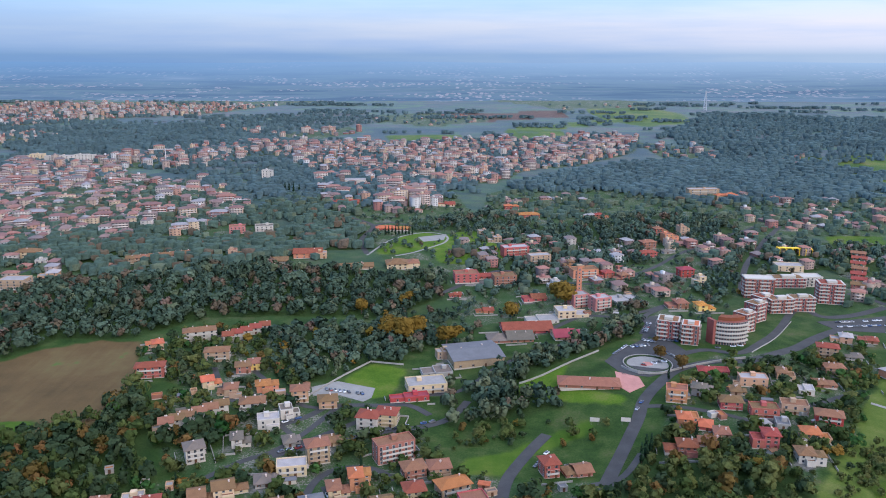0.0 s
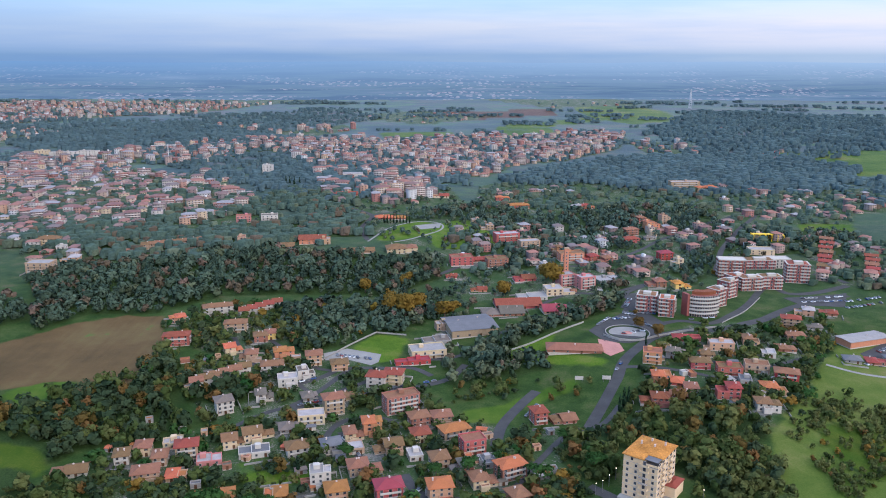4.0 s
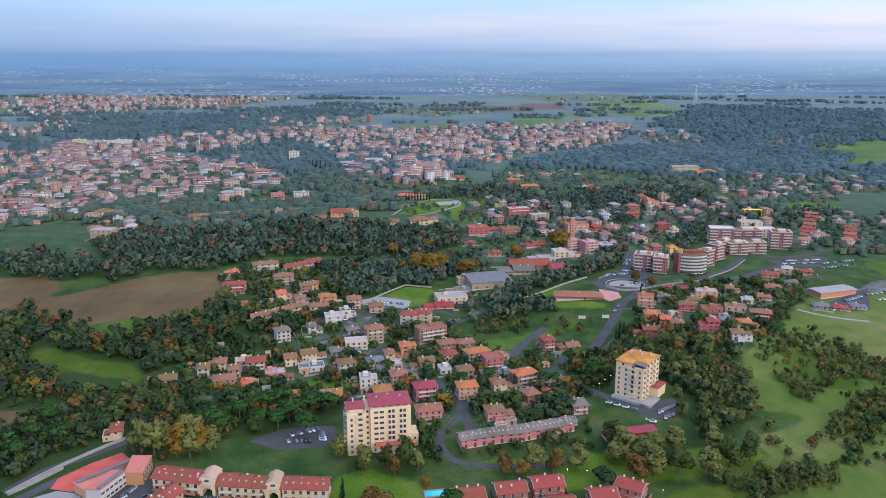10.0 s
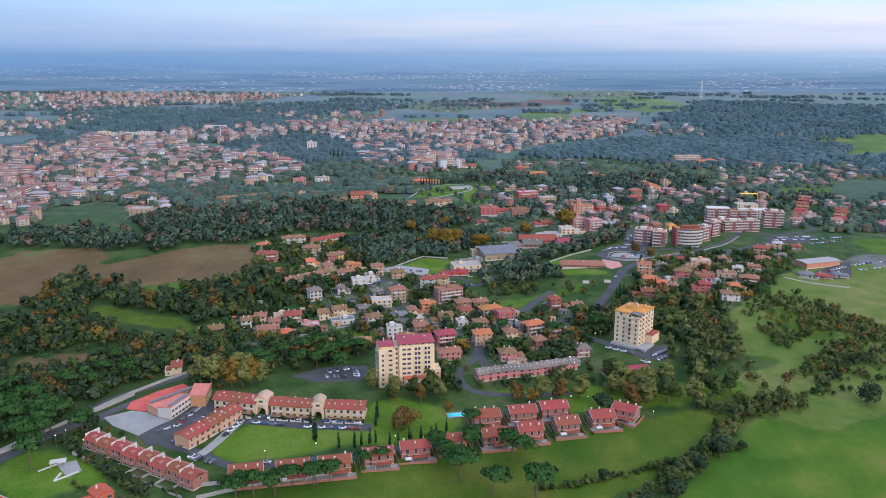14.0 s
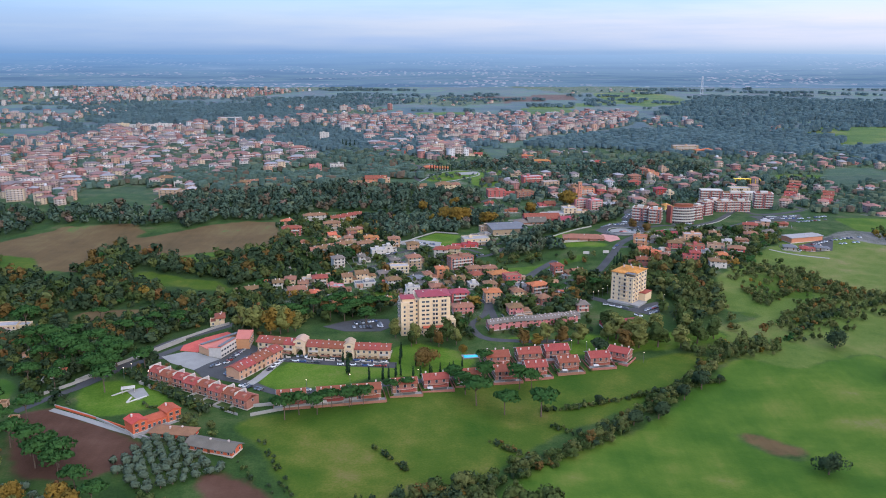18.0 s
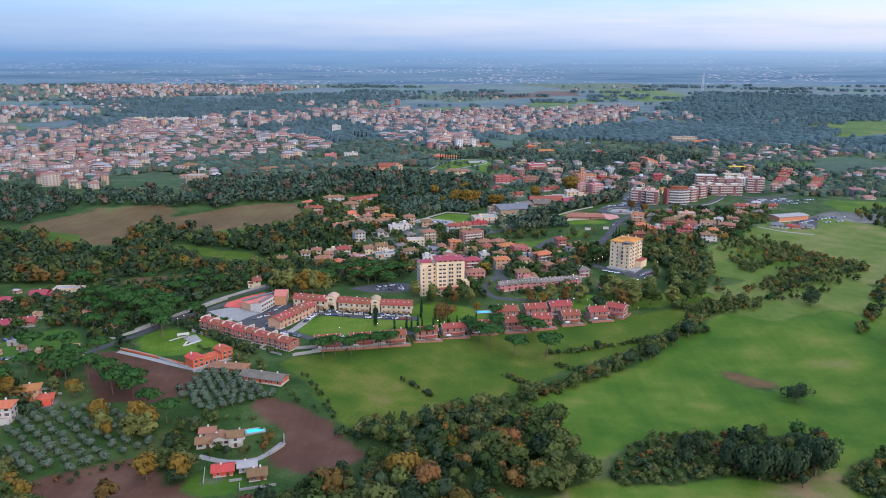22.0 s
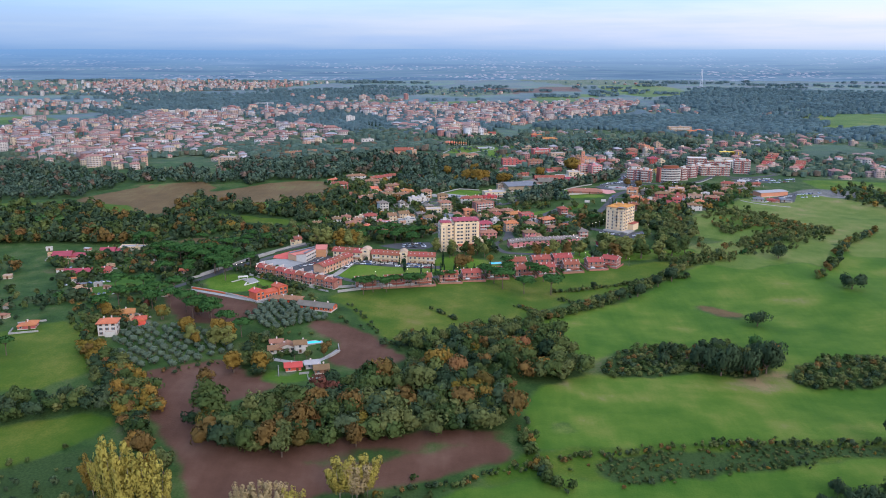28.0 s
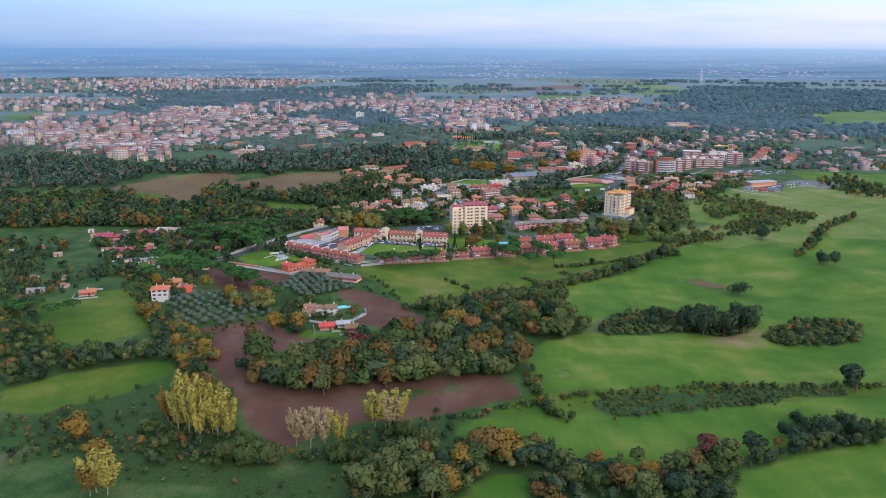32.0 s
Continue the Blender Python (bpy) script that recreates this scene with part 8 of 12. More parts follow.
outbuilding(13.9, 253.0, 20, 6.7, 3.4, 'white', 'terracotta')
outbuilding(13.4, 257.9, -14, 3.6, 4.4, 'tan', 'slate')
outbuilding(167.2, 693.3, 14, 5.3, 4.8, 'peach', 'grey')
outbuilding(34.3, 796.0, 20, 5.7, 3.0, 'white', 'grey')
outbuilding(114.3, 829.1, 20, 4.4, 4.5, 'tan', 'brown')
outbuilding(162.0, 707.5, 100, 3.6, 3.8, 'white', 'slate')
outbuilding(179.5, 785.8, 20, 6.3, 4.4, 'brick', 'brown')
outbuilding(57.5, 858.6, 100, 6.8, 3.6, 'brick', 'terracotta')
outbuilding(73.1, 714.1, 20, 4.5, 3.2, 'brick', 'brown')
outbuilding(119.0, 698.8, -14, 5.6, 3.6, 'grey', 'slate')
outbuilding(38.3, 800.4, 20, 5.8, 4.8, 'brick', 'grey')
outbuilding(155.2, 879.4, -14, 4.1, 3.5, 'white', 'grey')
outbuilding(166.6, 781.1, -14, 6.7, 3.2, 'grey', 'grey')
outbuilding(137.9, 670.7, -14, 4.4, 4.2, 'tan', 'slate')
outbuilding(144.0, 633.4, -14, 4.1, 3.4, 'white', 'pale')
outbuilding(120.8, 638.1, 14, 5.9, 3.5, 'brick', 'grey')
outbuilding(-278.9, 116.8, 100, 5.2, 4.1, 'peach', 'brown')
outbuilding(-326.5, 130.6, 14, 6.2, 3.1, 'grey', 'brown')
outbuilding(-387.0, 220.6, -14, 6.8, 4.4, 'brick', 'brown')
outbuilding(-366.3, 243.1, -14, 4.2, 3.7, 'peach', 'pale')
outbuilding(-417.0, 239.1, 20, 6.4, 4.5, 'peach', 'terracotta')
outbuilding(-263.0, 97.5, 100, 4.1, 5.0, 'peach', 'terracotta')
outbuilding(-394.5, 261.2, -14, 5.1, 4.5, 'brick', 'pale')
outbuilding(-392.0, 210.7, 14, 6.6, 4.0, 'peach', 'grey')
outbuilding(-358.2, 159.7, 20, 5.6, 4.4, 'white', 'terracotta')
outbuilding(-314.5, 119.5, -14, 5.7, 3.3, 'peach', 'brown')
outbuilding(-339.6, 134.3, 20, 4.1, 3.7, 'peach', 'slate')
outbuilding(-310.2, 208.3, 20, 6.9, 3.1, 'grey', 'brown')
outbuilding(-298.9, 110.5, 100, 5.1, 3.2, 'peach', 'pale')
outbuilding(-313.4, 228.1, -14, 5.6, 3.1, 'tan', 'grey')
outbuilding(-352.8, 252.9, -14, 5.4, 3.5, 'white', 'brown')
outbuilding(-306.1, 109.2, -14, 5.7, 4.5, 'peach', 'grey')
outbuilding(-313.5, 204.9, 100, 3.7, 3.7, 'peach', 'brown')
outbuilding(-384.5, 189.3, 14, 6.3, 4.6, 'white', 'brown')
outbuilding(-350.0, 147.6, -14, 6.4, 3.4, 'white', 'grey')
outbuilding(-429.3, 259.2, 20, 5.3, 4.1, 'white', 'grey')
outbuilding(-349.4, 205.4, -14, 5.7, 4.0, 'peach', 'grey')
outbuilding(-353.6, 250.2, 100, 6.9, 4.8, 'peach', 'brown')
outbuilding(-393.0, 82.0, -14, 5.6, 3.2, 'peach', 'grey')
outbuilding(-448.0, 196.4, 14, 6.2, 4.1, 'brick', 'brown')
outbuilding(-364.8, 36.6, -14, 5.3, 4.1, 'grey', 'slate')
outbuilding(-370.8, 34.7, 14, 5.5, 4.1, 'grey', 'brown')
outbuilding(-365.3, 74.4, 100, 6.8, 3.3, 'grey', 'brown')
outbuilding(-353.2, 50.0, -14, 5.4, 4.2, 'tan', 'brown')
outbuilding(-418.9, 170.7, 14, 6.5, 4.6, 'tan', 'pale')
outbuilding(-465.5, 179.4, 20, 3.6, 3.0, 'white', 'slate')

# ---- roads ----
road([(-80, 814), (-60, 880), (-23, 929), (3, 918), (1, 875), (-27, 832), (-50, 814)], 2.6, label='pale path round the park lawn', mat=PAVING)
road([(-251, 142), (-240, 155), (-235, 170), (-228, 187), (-220, 206), (-209, 221), (-197, 234), (-186, 247)], 6.8)
road([(-269, 109), (-260, 124), (-245, 142), (-235, 160), (-218, 182), (-206, 202), (-186, 224)], 6, label='asphalt lane past the estate wall')
road([(-221, 177), (-207, 181), (-185, 164), (-168, 150), (-153, 145), (-129, 131), (-103, 137), (-81, 143), (-54, 153), (-31, 161), (-16, 173)], 5.5, label='estate road round the lawn')
road([(-161, 192), (-149, 182), (-126, 178.5), (-98, 176), (-68, 176.5)], 9.5, label='estate road before the terrace')
road([(-173, 207), (-160, 195), (-160, 181), (-169, 168), (-168, 150)], 5.1)
road([(-139, 180), (-142, 169), (-148, 148), (-153, 137)], 5.1, label='pale concrete lane beside the lawn', mat=PAVING)
road([(-5, 304), (-8, 281), (-11, 262), (-19, 251), (-20, 240), (-14, 224), (-1, 217), (25, 215), (46, 221)], 4.7, label='lane curving round the pink terrace')
road([(78, 358), (92, 390), (106, 419), (117, 441), (125, 461), (141, 487), (161, 513), (189, 526), (217, 528), (259, 561), (290, 590), (330, 618), (374, 641)], 7.6, label='main road up to the square')
road([(152, 529), (188, 548), (214, 542), (243, 573), (272, 611), (296, 648), (318, 676)], 6, label='street along the flats')
road([(389, 670), (345, 648), (319, 645), (318, 676)], 7.6)
road([(375, 711), (388, 694), (393, 678)], 6.8)
road([(153, 575), (164, 600), (167, 630), (190, 657)], 5.1)
road([(122, 454), (144, 452), (171, 441), (182, 434), (202, 433)], 4.2, label='lane through the gardens')
road([(141, 468), (163, 469), (193, 463), (223, 459), (262, 481)], 3.8)
road([(-69, 359), (-66, 376), (-56, 389), (-38, 390), (-25, 378)], 4.2)
road([(-104, 430), (-84, 448), (-72, 464), (-58, 467), (-40, 467), (-22, 468), (-8, 454)], 4.7)
road([(-159, 521), (-138, 472), (-120, 457), (-104, 445), (-78, 413), (-71, 407)], 3.8)
road([(-142, 534), (-114, 494), (-86, 463), (-72, 464)], 3.8)
road([(-9, 484), (14, 494), (39, 531), (74, 559), (122, 592)], 4.2)
road([(-84, 412), (-62, 435), (-46, 450)], 4.2)
road([(-94, 400), (-65, 418), (-42, 429), (-1, 445), (16, 475)], 5.1)
road([(-124, 377), (-108, 394), (-95, 404), (-82, 426), (-72, 450), (-66, 464)], 3.8)
road([(-22, 319), (-17, 304), (-8, 290), (-5, 266), (-3, 247)], 5.1, label='street between the garden walls')
road([(-35, 293), (-17, 290), (-4, 293), (27, 297), (50, 331), (73, 369), (93, 379), (110, 404)], 3.8)
road([(28, 351), (34, 379), (49, 411), (61, 431)], 6.8, label='short car park road')
road([(-61, 370), (-37, 320), (-22, 315)], 4.2)
road([(71, 302), (82, 290), (95, 275), (110, 268), (124, 282)], 6, label='drive of the tower block')
road([(-80, 819), (-93, 886), (-86, 960), (-119, 1004), (-169, 1049)], 6)
road([(-86, 960), (-60, 983), (-3, 940)], 4.2)
road([(-2, 707), (37, 756), (66, 777), (117, 740), (160, 737), (203, 777), (259, 853), (314, 909), (405, 1008)], 5.1)
road([(273, 703), (315, 803), (370, 901), (432, 1004)], 6)
road([(-415, 720), (-401, 778), (-334, 782), (-244, 770), (-166, 748), (-81, 770)], 4.2)
road([(79, 600), (116, 635), (148, 630), (195, 665)], 5.1)
road([(-163, -8), (-148, -13), (-134, -11), (-125, 3)], 3.4, label='pale farm drive', mat=PAVING)
road([(273, 472), (292, 459), (322, 451)], 3.4, label='pale field track', mat=PAVING)
road([(-1101, 1994), (-968, 2106), (-864, 2309), (-699, 2471)], 11.9, label='far motorway')
wall_line([(-253, 146), (-243, 160), (-230, 178), (-222, 194), (-211, 216), (-198, 236), (-190, 245)], 1.8)
wall_line([(-264, 131), (-248, 148), (-238, 167), (-221, 191), (-210, 212)], 1.8)
wall_line([(-250, 115), (-221, 99), (-196, 82), (-181, 75)], 1.2)
wall_line([(-140, 102), (-121, 112), (-100, 119), (-76, 129)], 1.8, label='white garden wall at the edge of the meadow')
wall_line([(-145, 112), (-124, 118), (-102, 125), (-88, 135)], 1.8, label='white garden wall at the edge of the meadow')
wall_line([(51, 498), (68, 508), (90, 528), (114, 551)], 1.3, label='white retaining wall above the lawn')
wall_line([(223, 543), (256, 583), (287, 626)], 0.8, label='white parapet wall beside the street')
wall_line([(123, 517), (132, 505), (148, 505), (161, 513), (183, 522), (214, 531)], 1.6, label='curved retaining wall of the square')
wall_line([(-52, 541), (-28, 537)], 1.2)
wall_line([(-88, 476), (-69, 511), (-52, 541)], 1.2)
wall_line([(-129, -8), (-124, 0), (-126, 9)], 1.5, label='curved stone garden wall')
yard([(114, 529), (127, 550), (153, 575), (170, 573), (177, 546), (161, 513), (138, 499), (121, 504)], ASPHALT, name='square', label='round asphalt square with parked cars')
RUBBER = material("red_rubber_paving", (0.42, 0.085, 0.06), rough=0.85, vary=0.3, scale=0.12, fine=1.5)
yard([(-215, 181), (-203, 190), (-194, 188), (-186, 182), (-177, 178), (-183, 170), (-188, 160), (-206, 171)], PAVING, label='bare concrete school yard')
yard([(-207, 192), (-208, 202), (-199, 217), (-187, 229), (-180, 222), (-176, 213), (-195, 189)], RUBBER, name='play_court', label='worn red rubber play court behind the school')
yard([(-177, 178), (-171, 196), (-163, 195), (-156, 187), (-163, 168), (-170, 152), (-180, 150), (-188, 160), (-183, 170)], ASPHALT, name='car_park', label='asphalt car park between the school and the terrace')
yard([(-124, 243), (-112, 258), (-98, 266), (-80, 266), (-76, 250), (-84, 240), (-108, 236)], ASPHALT, name='car_park', label='asphalt car park among trees')
yard([(95, 275), (119, 289), (123, 275), (108, 262)], ASPHALT, name='car_park', label='asphalt car park below the tower')
yard([(161, 574), (152, 587), (171, 630), (186, 631)], ASPHALT, name='car_park', label='asphalt car park beside the flats')
yard([(-87, 492), (-71, 503), (-45, 493), (-46, 478), (-51, 472), (-67, 481), (-84, 479)], PAVING, label='paved car park by the playing field')
yard([(313, 501), (366, 539), (339, 482), (313, 474)], ASPHALT, name='car_park', label='supermarket car park')
yard([(117, 509), (131, 499), (131, 483), (119, 473), (114, 483)], REDPAVE, label='red brick forecourt of the school', name='forecourt')
yard([(-29, 899), (4, 925), (1, 891), (-22, 875)], PAVING, label='pale paved terrace in the park')
yard([(309, 629), (377, 648), (355, 607), (317, 610)], ASPHALT, name='car_park', label='large car park with rows of cars')
yard([(-217, 131), (-209, 135), (-202, 125), (-206, 119)], PAVING, label='paved garden terrace')
roundabout(142.9, 523.4, 17.0)

# ---- trees standing alone, cars and small things ----
tree('pine', 'pine', -271.7, 78.1, 14.5, group='umbrella pines along the lane')
tree('pine', 'pine', -265.4, 85.9, 15, group='umbrella pines along the lane')
tree('pine', 'pine', -260.8, 65.9, 14, group='umbrella pines along the lane')
tree('pine', 'pine', -249.6, 69.2, 15, group='umbrella pines along the lane')
tree('pine', 'pine', -236, 61.9, 15.5, group='umbrella pines along the lane')
tree('pine', 'pine', -226.7, 57, 14, group='umbrella pines along the lane')
tree('pine', 'pine', -217.2, 51.4, 14.6, group='umbrella pines along the lane')
tree('pine', 'pine', -213.5, 42.8, 13.5, group='umbrella pines along the lane')
tree('pine', 'pine', -228, 50.9, 14.2, group='umbrella pines along the lane')
tree('pine', 'pine', -199.9, 31, 13, group='umbrella pines along the lane')
tree('pine', 'pine', -188, 20.9, 12.5, group='umbrella pines along the lane')
tree('pine', 'pine', -256.7, 99.2, 14, group='umbrella pines along the lane')
tree('poplar', 'pale', -189.5, -164.5, 33, 0.62, group='poplars at the edge of the ploughed field')
tree('poplar', 'pale', -183.5, -168, 30, 0.6, group='poplars at the edge of the ploughed field')
tree('poplar', 'pale', -176, -165, 29, 0.66, group='poplars at the edge of the ploughed field')
tree('poplar', 'pale', -170, -166, 24, 0.7, group='poplars at the edge of the ploughed field')
tree('poplar', 'yellow', -203.5, -153, 20, 0.7, group='poplars at the edge of the ploughed field')
tree('poplar', 'yellow', -180, -160, 27, 0.6, group='poplars at the edge of the ploughed field')
tree('poplar', 'pale', -196, -160, 24, 0.6, group='poplars at the edge of the ploughed field')
tree('poplar', 'buff', -138, -167, 19, 0.8, group='poplars at the edge of the ploughed field')
tree('poplar', 'buff', -131, -168, 20, 0.8, group='poplars at the edge of the ploughed field')
tree('poplar', 'buff', -124.5, -167, 19, 0.8, group='poplars at the edge of the ploughed field')
tree('poplar', 'pale', -117.5, -166, 18, 0.8, group='poplars at the edge of the ploughed field')
tree('broad', 'dark', 67.4, -9.8, 8.5, 1.1, group='evergreen oaks in hedges and hollows')
tree('broad', 'dark', 104, 14.8, 10.5, 1.15, group='evergreen oaks in hedges and hollows')
tree('broad', 'dark', 104, -13, 10, 1.1, group='evergreen oaks in hedges and hollows')
tree('broad', 'dark', 113, -12, 10, 1.1, group='evergreen oaks in hedges and hollows')
tree('broad', 'dark', 133, 5, 10.5, 1.1, group='evergreen oaks in hedges and hollows')
tree('broad', 'dark', 114, -24, 7, 1.1, group='evergreen oaks in hedges and hollows')
tree('broad', 'dark', 91, -10, 8.5, 1.1, group='evergreen oaks in hedges and hollows')
tree('broad', 'dark', 62, 104, 10, 1.1, group='evergreen oaks in hedges and hollows')
tree('broad', 'dark', 77, 112, 11, 1.15, group='evergreen oaks in hedges and hollows')
tree('broad', 'dark', 97, 134, 9.5, 1.1, group='evergreen oaks in hedges and hollows')
tree('broad', 'dark', 111, 149, 11.5, 1.2, group='evergreen oaks in hedges and hollows')
tree('broad', 'dark', 48, 127, 6.5, 1.0, group='evergreen oaks in hedges and hollows')
tree('broad', 'dark', 124, 157, 6, 1.0, group='evergreen oaks in hedges and hollows')
tree('broad', 'dark', 45, 92, 8, 1.1, group='evergreen oaks in hedges and hollows')
tree('bush', 'green', -171, -176, 6, 0.9, group='shrubs at the foot of the poplars')
tree('bush', 'green', -162, -170, 7, 0.9, group='shrubs at the foot of the poplars')
tree('bush', 'green', -153, -174, 6.5, 0.9, group='shrubs at the foot of the poplars')
tree('bush', 'green', -165, -181, 6, 0.9, group='shrubs at the foot of the poplars')
tree('bush', 'green', -157, -182, 6.5, 0.9, group='shrubs at the foot of the poplars')
tree('bush', 'green', -149, -173, 5, 0.9, group='shrubs at the foot of the poplars')
tree('broad', 'moss', -88, -202, 14, 1.15, group='broad trees below the ploughed field')
tree('broad', 'moss', -102, -206, 13, 1.15, group='broad trees below the ploughed field')
tree('broad', 'moss', -79, -192, 13, 1.15, group='broad trees below the ploughed field')
tree('broad', 'moss', -73, -201, 13.5, 1.15, group='broad trees below the ploughed field')
tree('broad', 'moss', -92, -183, 12, 1.15, group='broad trees below the ploughed field')
tree('broad', 'moss', -84, -177, 12, 1.15, group='broad trees below the ploughed field')
tree('bush', 'dark', 146.2, 63.0, 11.1, 0.9)
tree('bush', 'dark', 214.1, 206.5, 12.6, 0.9)
tree('bush', 'dark', 242.5, 135.6, 13.0, 0.9)
tree('broad', 'dark', 156.1, -100.1, 18.3, 1.1)
tree('bush', 'dark', 87.2, -14.3, 17.3, 0.62)
tree('bush', 'dark', 96.2, -19.5, 19.5, 0.62)
tree('bush', 'dark', 124.2, -13.1, 21.1, 0.62)
tree('bush', 'dark', 109.5, -19.5, 18.3, 0.62)
tree('bush', 'dark', 71.1, 0.8, 11.6, 0.62)
tree('pine', 'pine', 14.0, 112.1, 16.4, 1.1, group='umbrella pines in the meadow')
tree('pine', 'pine', -5.5, 112.8, 13.7, 1.1, group='umbrella pines in the meadow')
tree('pine', 'pine', -20.3, 123.1, 16.2, 1.1, group='umbrella pines in the meadow')
tree('pine', 'pine', -26.4, 137.1, 13.9, 1.1, group='umbrella pines in the meadow')
tree('pine', 'pine', -289.3, 51.6, 14.2, group='umbrella pines along the lane')
tree('pine', 'pine', -285.3, 70.7, 14.8, group='umbrella pines along the lane')
tree('pine', 'pine', -229.0, 130.4, 16.5, group='umbrella pines along the lane')
tree('pine', 'pine', -243.2, 149.1, 16.2, group='umbrella pines along the lane')
tree('pine', 'pine', -259.0, 170.7, 15.9, group='umbrella pines along the lane')
tree('pine', 'pine', -284.6, 193.4, 16.6, group='umbrella pines along the lane')
tree('pine', 'pine', -236.8, 166.4, 16.7, group='umbrella pines along the lane')
tree('pine', 'pine', -345.7, -22.7, 11.9, group='umbrella pines along the lane')
tree('pine', 'pine', -324.8, -27.2, 12.6, group='umbrella pines along the lane')
tree('pine', 'pine', -314.8, -17.3, 12.0, group='umbrella pines along the lane')
tree('pine', 'pine', -355.9, -17.8, 11.2, group='umbrella pines along the lane')
tree('pine', 'pine', -339.9, -12.3, 11.3, group='umbrella pines along the lane')
tree('pine', 'pine', -312.0, 221.5, 12.0, 0.95, group='umbrella pines by the lane')
tree('pine', 'pine', -286.6, 219.0, 13.2, 0.95, group='umbrella pines by the lane')
tree('pine', 'pine', -241.3, 153.9, 14.4, 0.95, group='umbrella pines by the lane')
tree('pine', 'pine', -267.9, 175.7, 12.6, 0.95, group='umbrella pines by the lane')
tree('pine', 'pine', -289.5, 179.5, 13.8, 0.95, group='umbrella pines by the lane')
tree('pine', 'pine', -264.8, 154.6, 12.0, 0.95, group='umbrella pines by the lane')
tree('pine', 'pine', -235.1, 155.3, 13.2, 0.95, group='umbrella pines by the lane')
tree('pine', 'pine', -281.0, 146.4, 14.4, 0.95, group='umbrella pines by the lane')
tree('pine', 'pine', -260.8, 137.9, 12.6, 0.95, group='umbrella pines by the lane')
tree('pine', 'pine', -269.1, 198.8, 13.8, 0.95, group='umbrella pines by the lane')
tree('pine', 'pine', -241.3, 180.5, 12.0, 0.95, group='umbrella pines by the lane')
tree('pine', 'pine', -218.4, 163.2, 13.2, 0.95, group='umbrella pines by the lane')
tree('pine', 'pine', -309.8, 202.2, 14.4, 0.95, group='umbrella pines by the lane')
tree('broad', 'straw', -166.8, 232.8, 15.0, 1.1)
tree('broad', 'straw', -156.4, 245.1, 15.0, 1.1)
tree('pine', 'pine', -124.3, 283.4, 12.5, 1.0, group='umbrella pines by the car park')
tree('pine', 'pine', -106.9, 276.7, 12.5, 1.0, group='umbrella pines by the car park')
tree('pine', 'pine', -95.4, 256.5, 12.5, 1.0, group='umbrella pines by the car park')
tree('pine', 'pine', -111.1, 258.9, 12.5, 1.0, group='umbrella pines by the car park')
tree('pine', 'pine', -87.3, 283.8, 12.5, 1.0, group='umbrella pines by the car park')
tree('broad', 'yellow', -180, -28, 9.0, 0.9)
tree('broad', 'yellow', -164, -28, 10.0, 1.0)
tree('broad', 'straw', -215, 7, 12.0, 0.9)
tree('broad', 'yellow', -211, 4, 9.0, 0.8)
tree('tall', 'straw', -200, 6, 13.0, 1.4)
tree('tall', 'straw', -193, 6, 13.0, 1.5)
tree('broad', 'yellow', -281, 44, 9.0, 1.0)
tree('broad', 'straw', -246, 46, 9.0, 1.1)
tree('broad', 'red', -264, 64, 8.0, 0.7)
tree('broad', 'green', -157, -10, 6.0, 0.9)
tree('broad', 'dark', -149, -9, 6.0, 0.9)
tree('broad', 'moss', -142, -8, 6.0, 0.9)
tree('broad', 'autumn', -132, -7, 7.0, 0.7)
tree('tall', 'straw', -57.9, 216.5, 15.0, 1.2, group='trees below the tower')
tree('tall', 'green', -37.3, 221.2, 15.8, 1.2, group='trees below the tower')
tree('tall', 'green', -48.1, 220.3, 12.3, 1.2, group='trees below the tower')
tree('tall', 'straw', -31.2, 213.2, 11.5, 1.2, group='trees below the tower')
tree('tall', 'straw', -72.3, 228.4, 13.9, 1.2, group='trees below the tower')
tree('tall', 'green', -60.8, 210.8, 11.4, 1.2, group='trees below the tower')
tree('tall', 'autumn', -42.7, 211.0, 12.1, 1.2, group='trees below the tower')
tree('tall', 'straw', -176.2, 227.9, 18.3, 1.3, group='tall trees behind the terrace')
tree('tall', 'straw', -168.8, 225.8, 19.0, 1.3, group='tall trees behind the terrace')
tree('tall', 'yellow', -156.1, 222.9, 18.1, 1.3, group='tall trees behind the terrace')
tree('tall', 'straw', -149.3, 222.9, 17.4, 1.3, group='tall trees behind the terrace')
tree('tall', 'yellow', -145.4, 227.5, 16.8, 1.3, group='tall trees behind the terrace')
tree('tall', 'straw', -140.7, 229.6, 14.7, 1.3, group='tall trees behind the terrace')
tree('tall', 'straw', 76.1, 224.5, 17.6, 1.5)
tree('tall', 'straw', 85.2, 221.2, 16.0, 1.5)
tree('tall', 'straw', 92.8, 225.8, 15.5, 1.5)
tree('tall', 'straw', 123.1, 229.2, 14.2, 1.5)
tree('tall', 'green', 72.4, 238.6, 14.5, 1.5)
tree('tall', 'straw', 103.8, 230.5, 15.6, 1.5)
tree('bush', 'autumn', -50.7, 177.5, 11.8)
tree('bush', 'yellow', -27.2, 198.9, 6.9, 0.6)
tree('pine', 'pine', -237.9, 162.2, 14.0, group='umbrella pines along the lane')
tree('pine', 'pine', -238.4, 221.3, 10.9, group='umbrella pines along the lane')
tree('pine', 'pine', -263.0, 199.6, 13.9, group='umbrella pines along the lane')
tree('pine', 'pine', -223.6, 239.4, 12.8, group='umbrella pines along the lane')
tree('pine', 'pine', -243.1, 265.5, 11.1, group='umbrella pines along the lane')
tree('pine', 'pine', -254.3, 222.6, 12.4, group='umbrella pines along the lane')
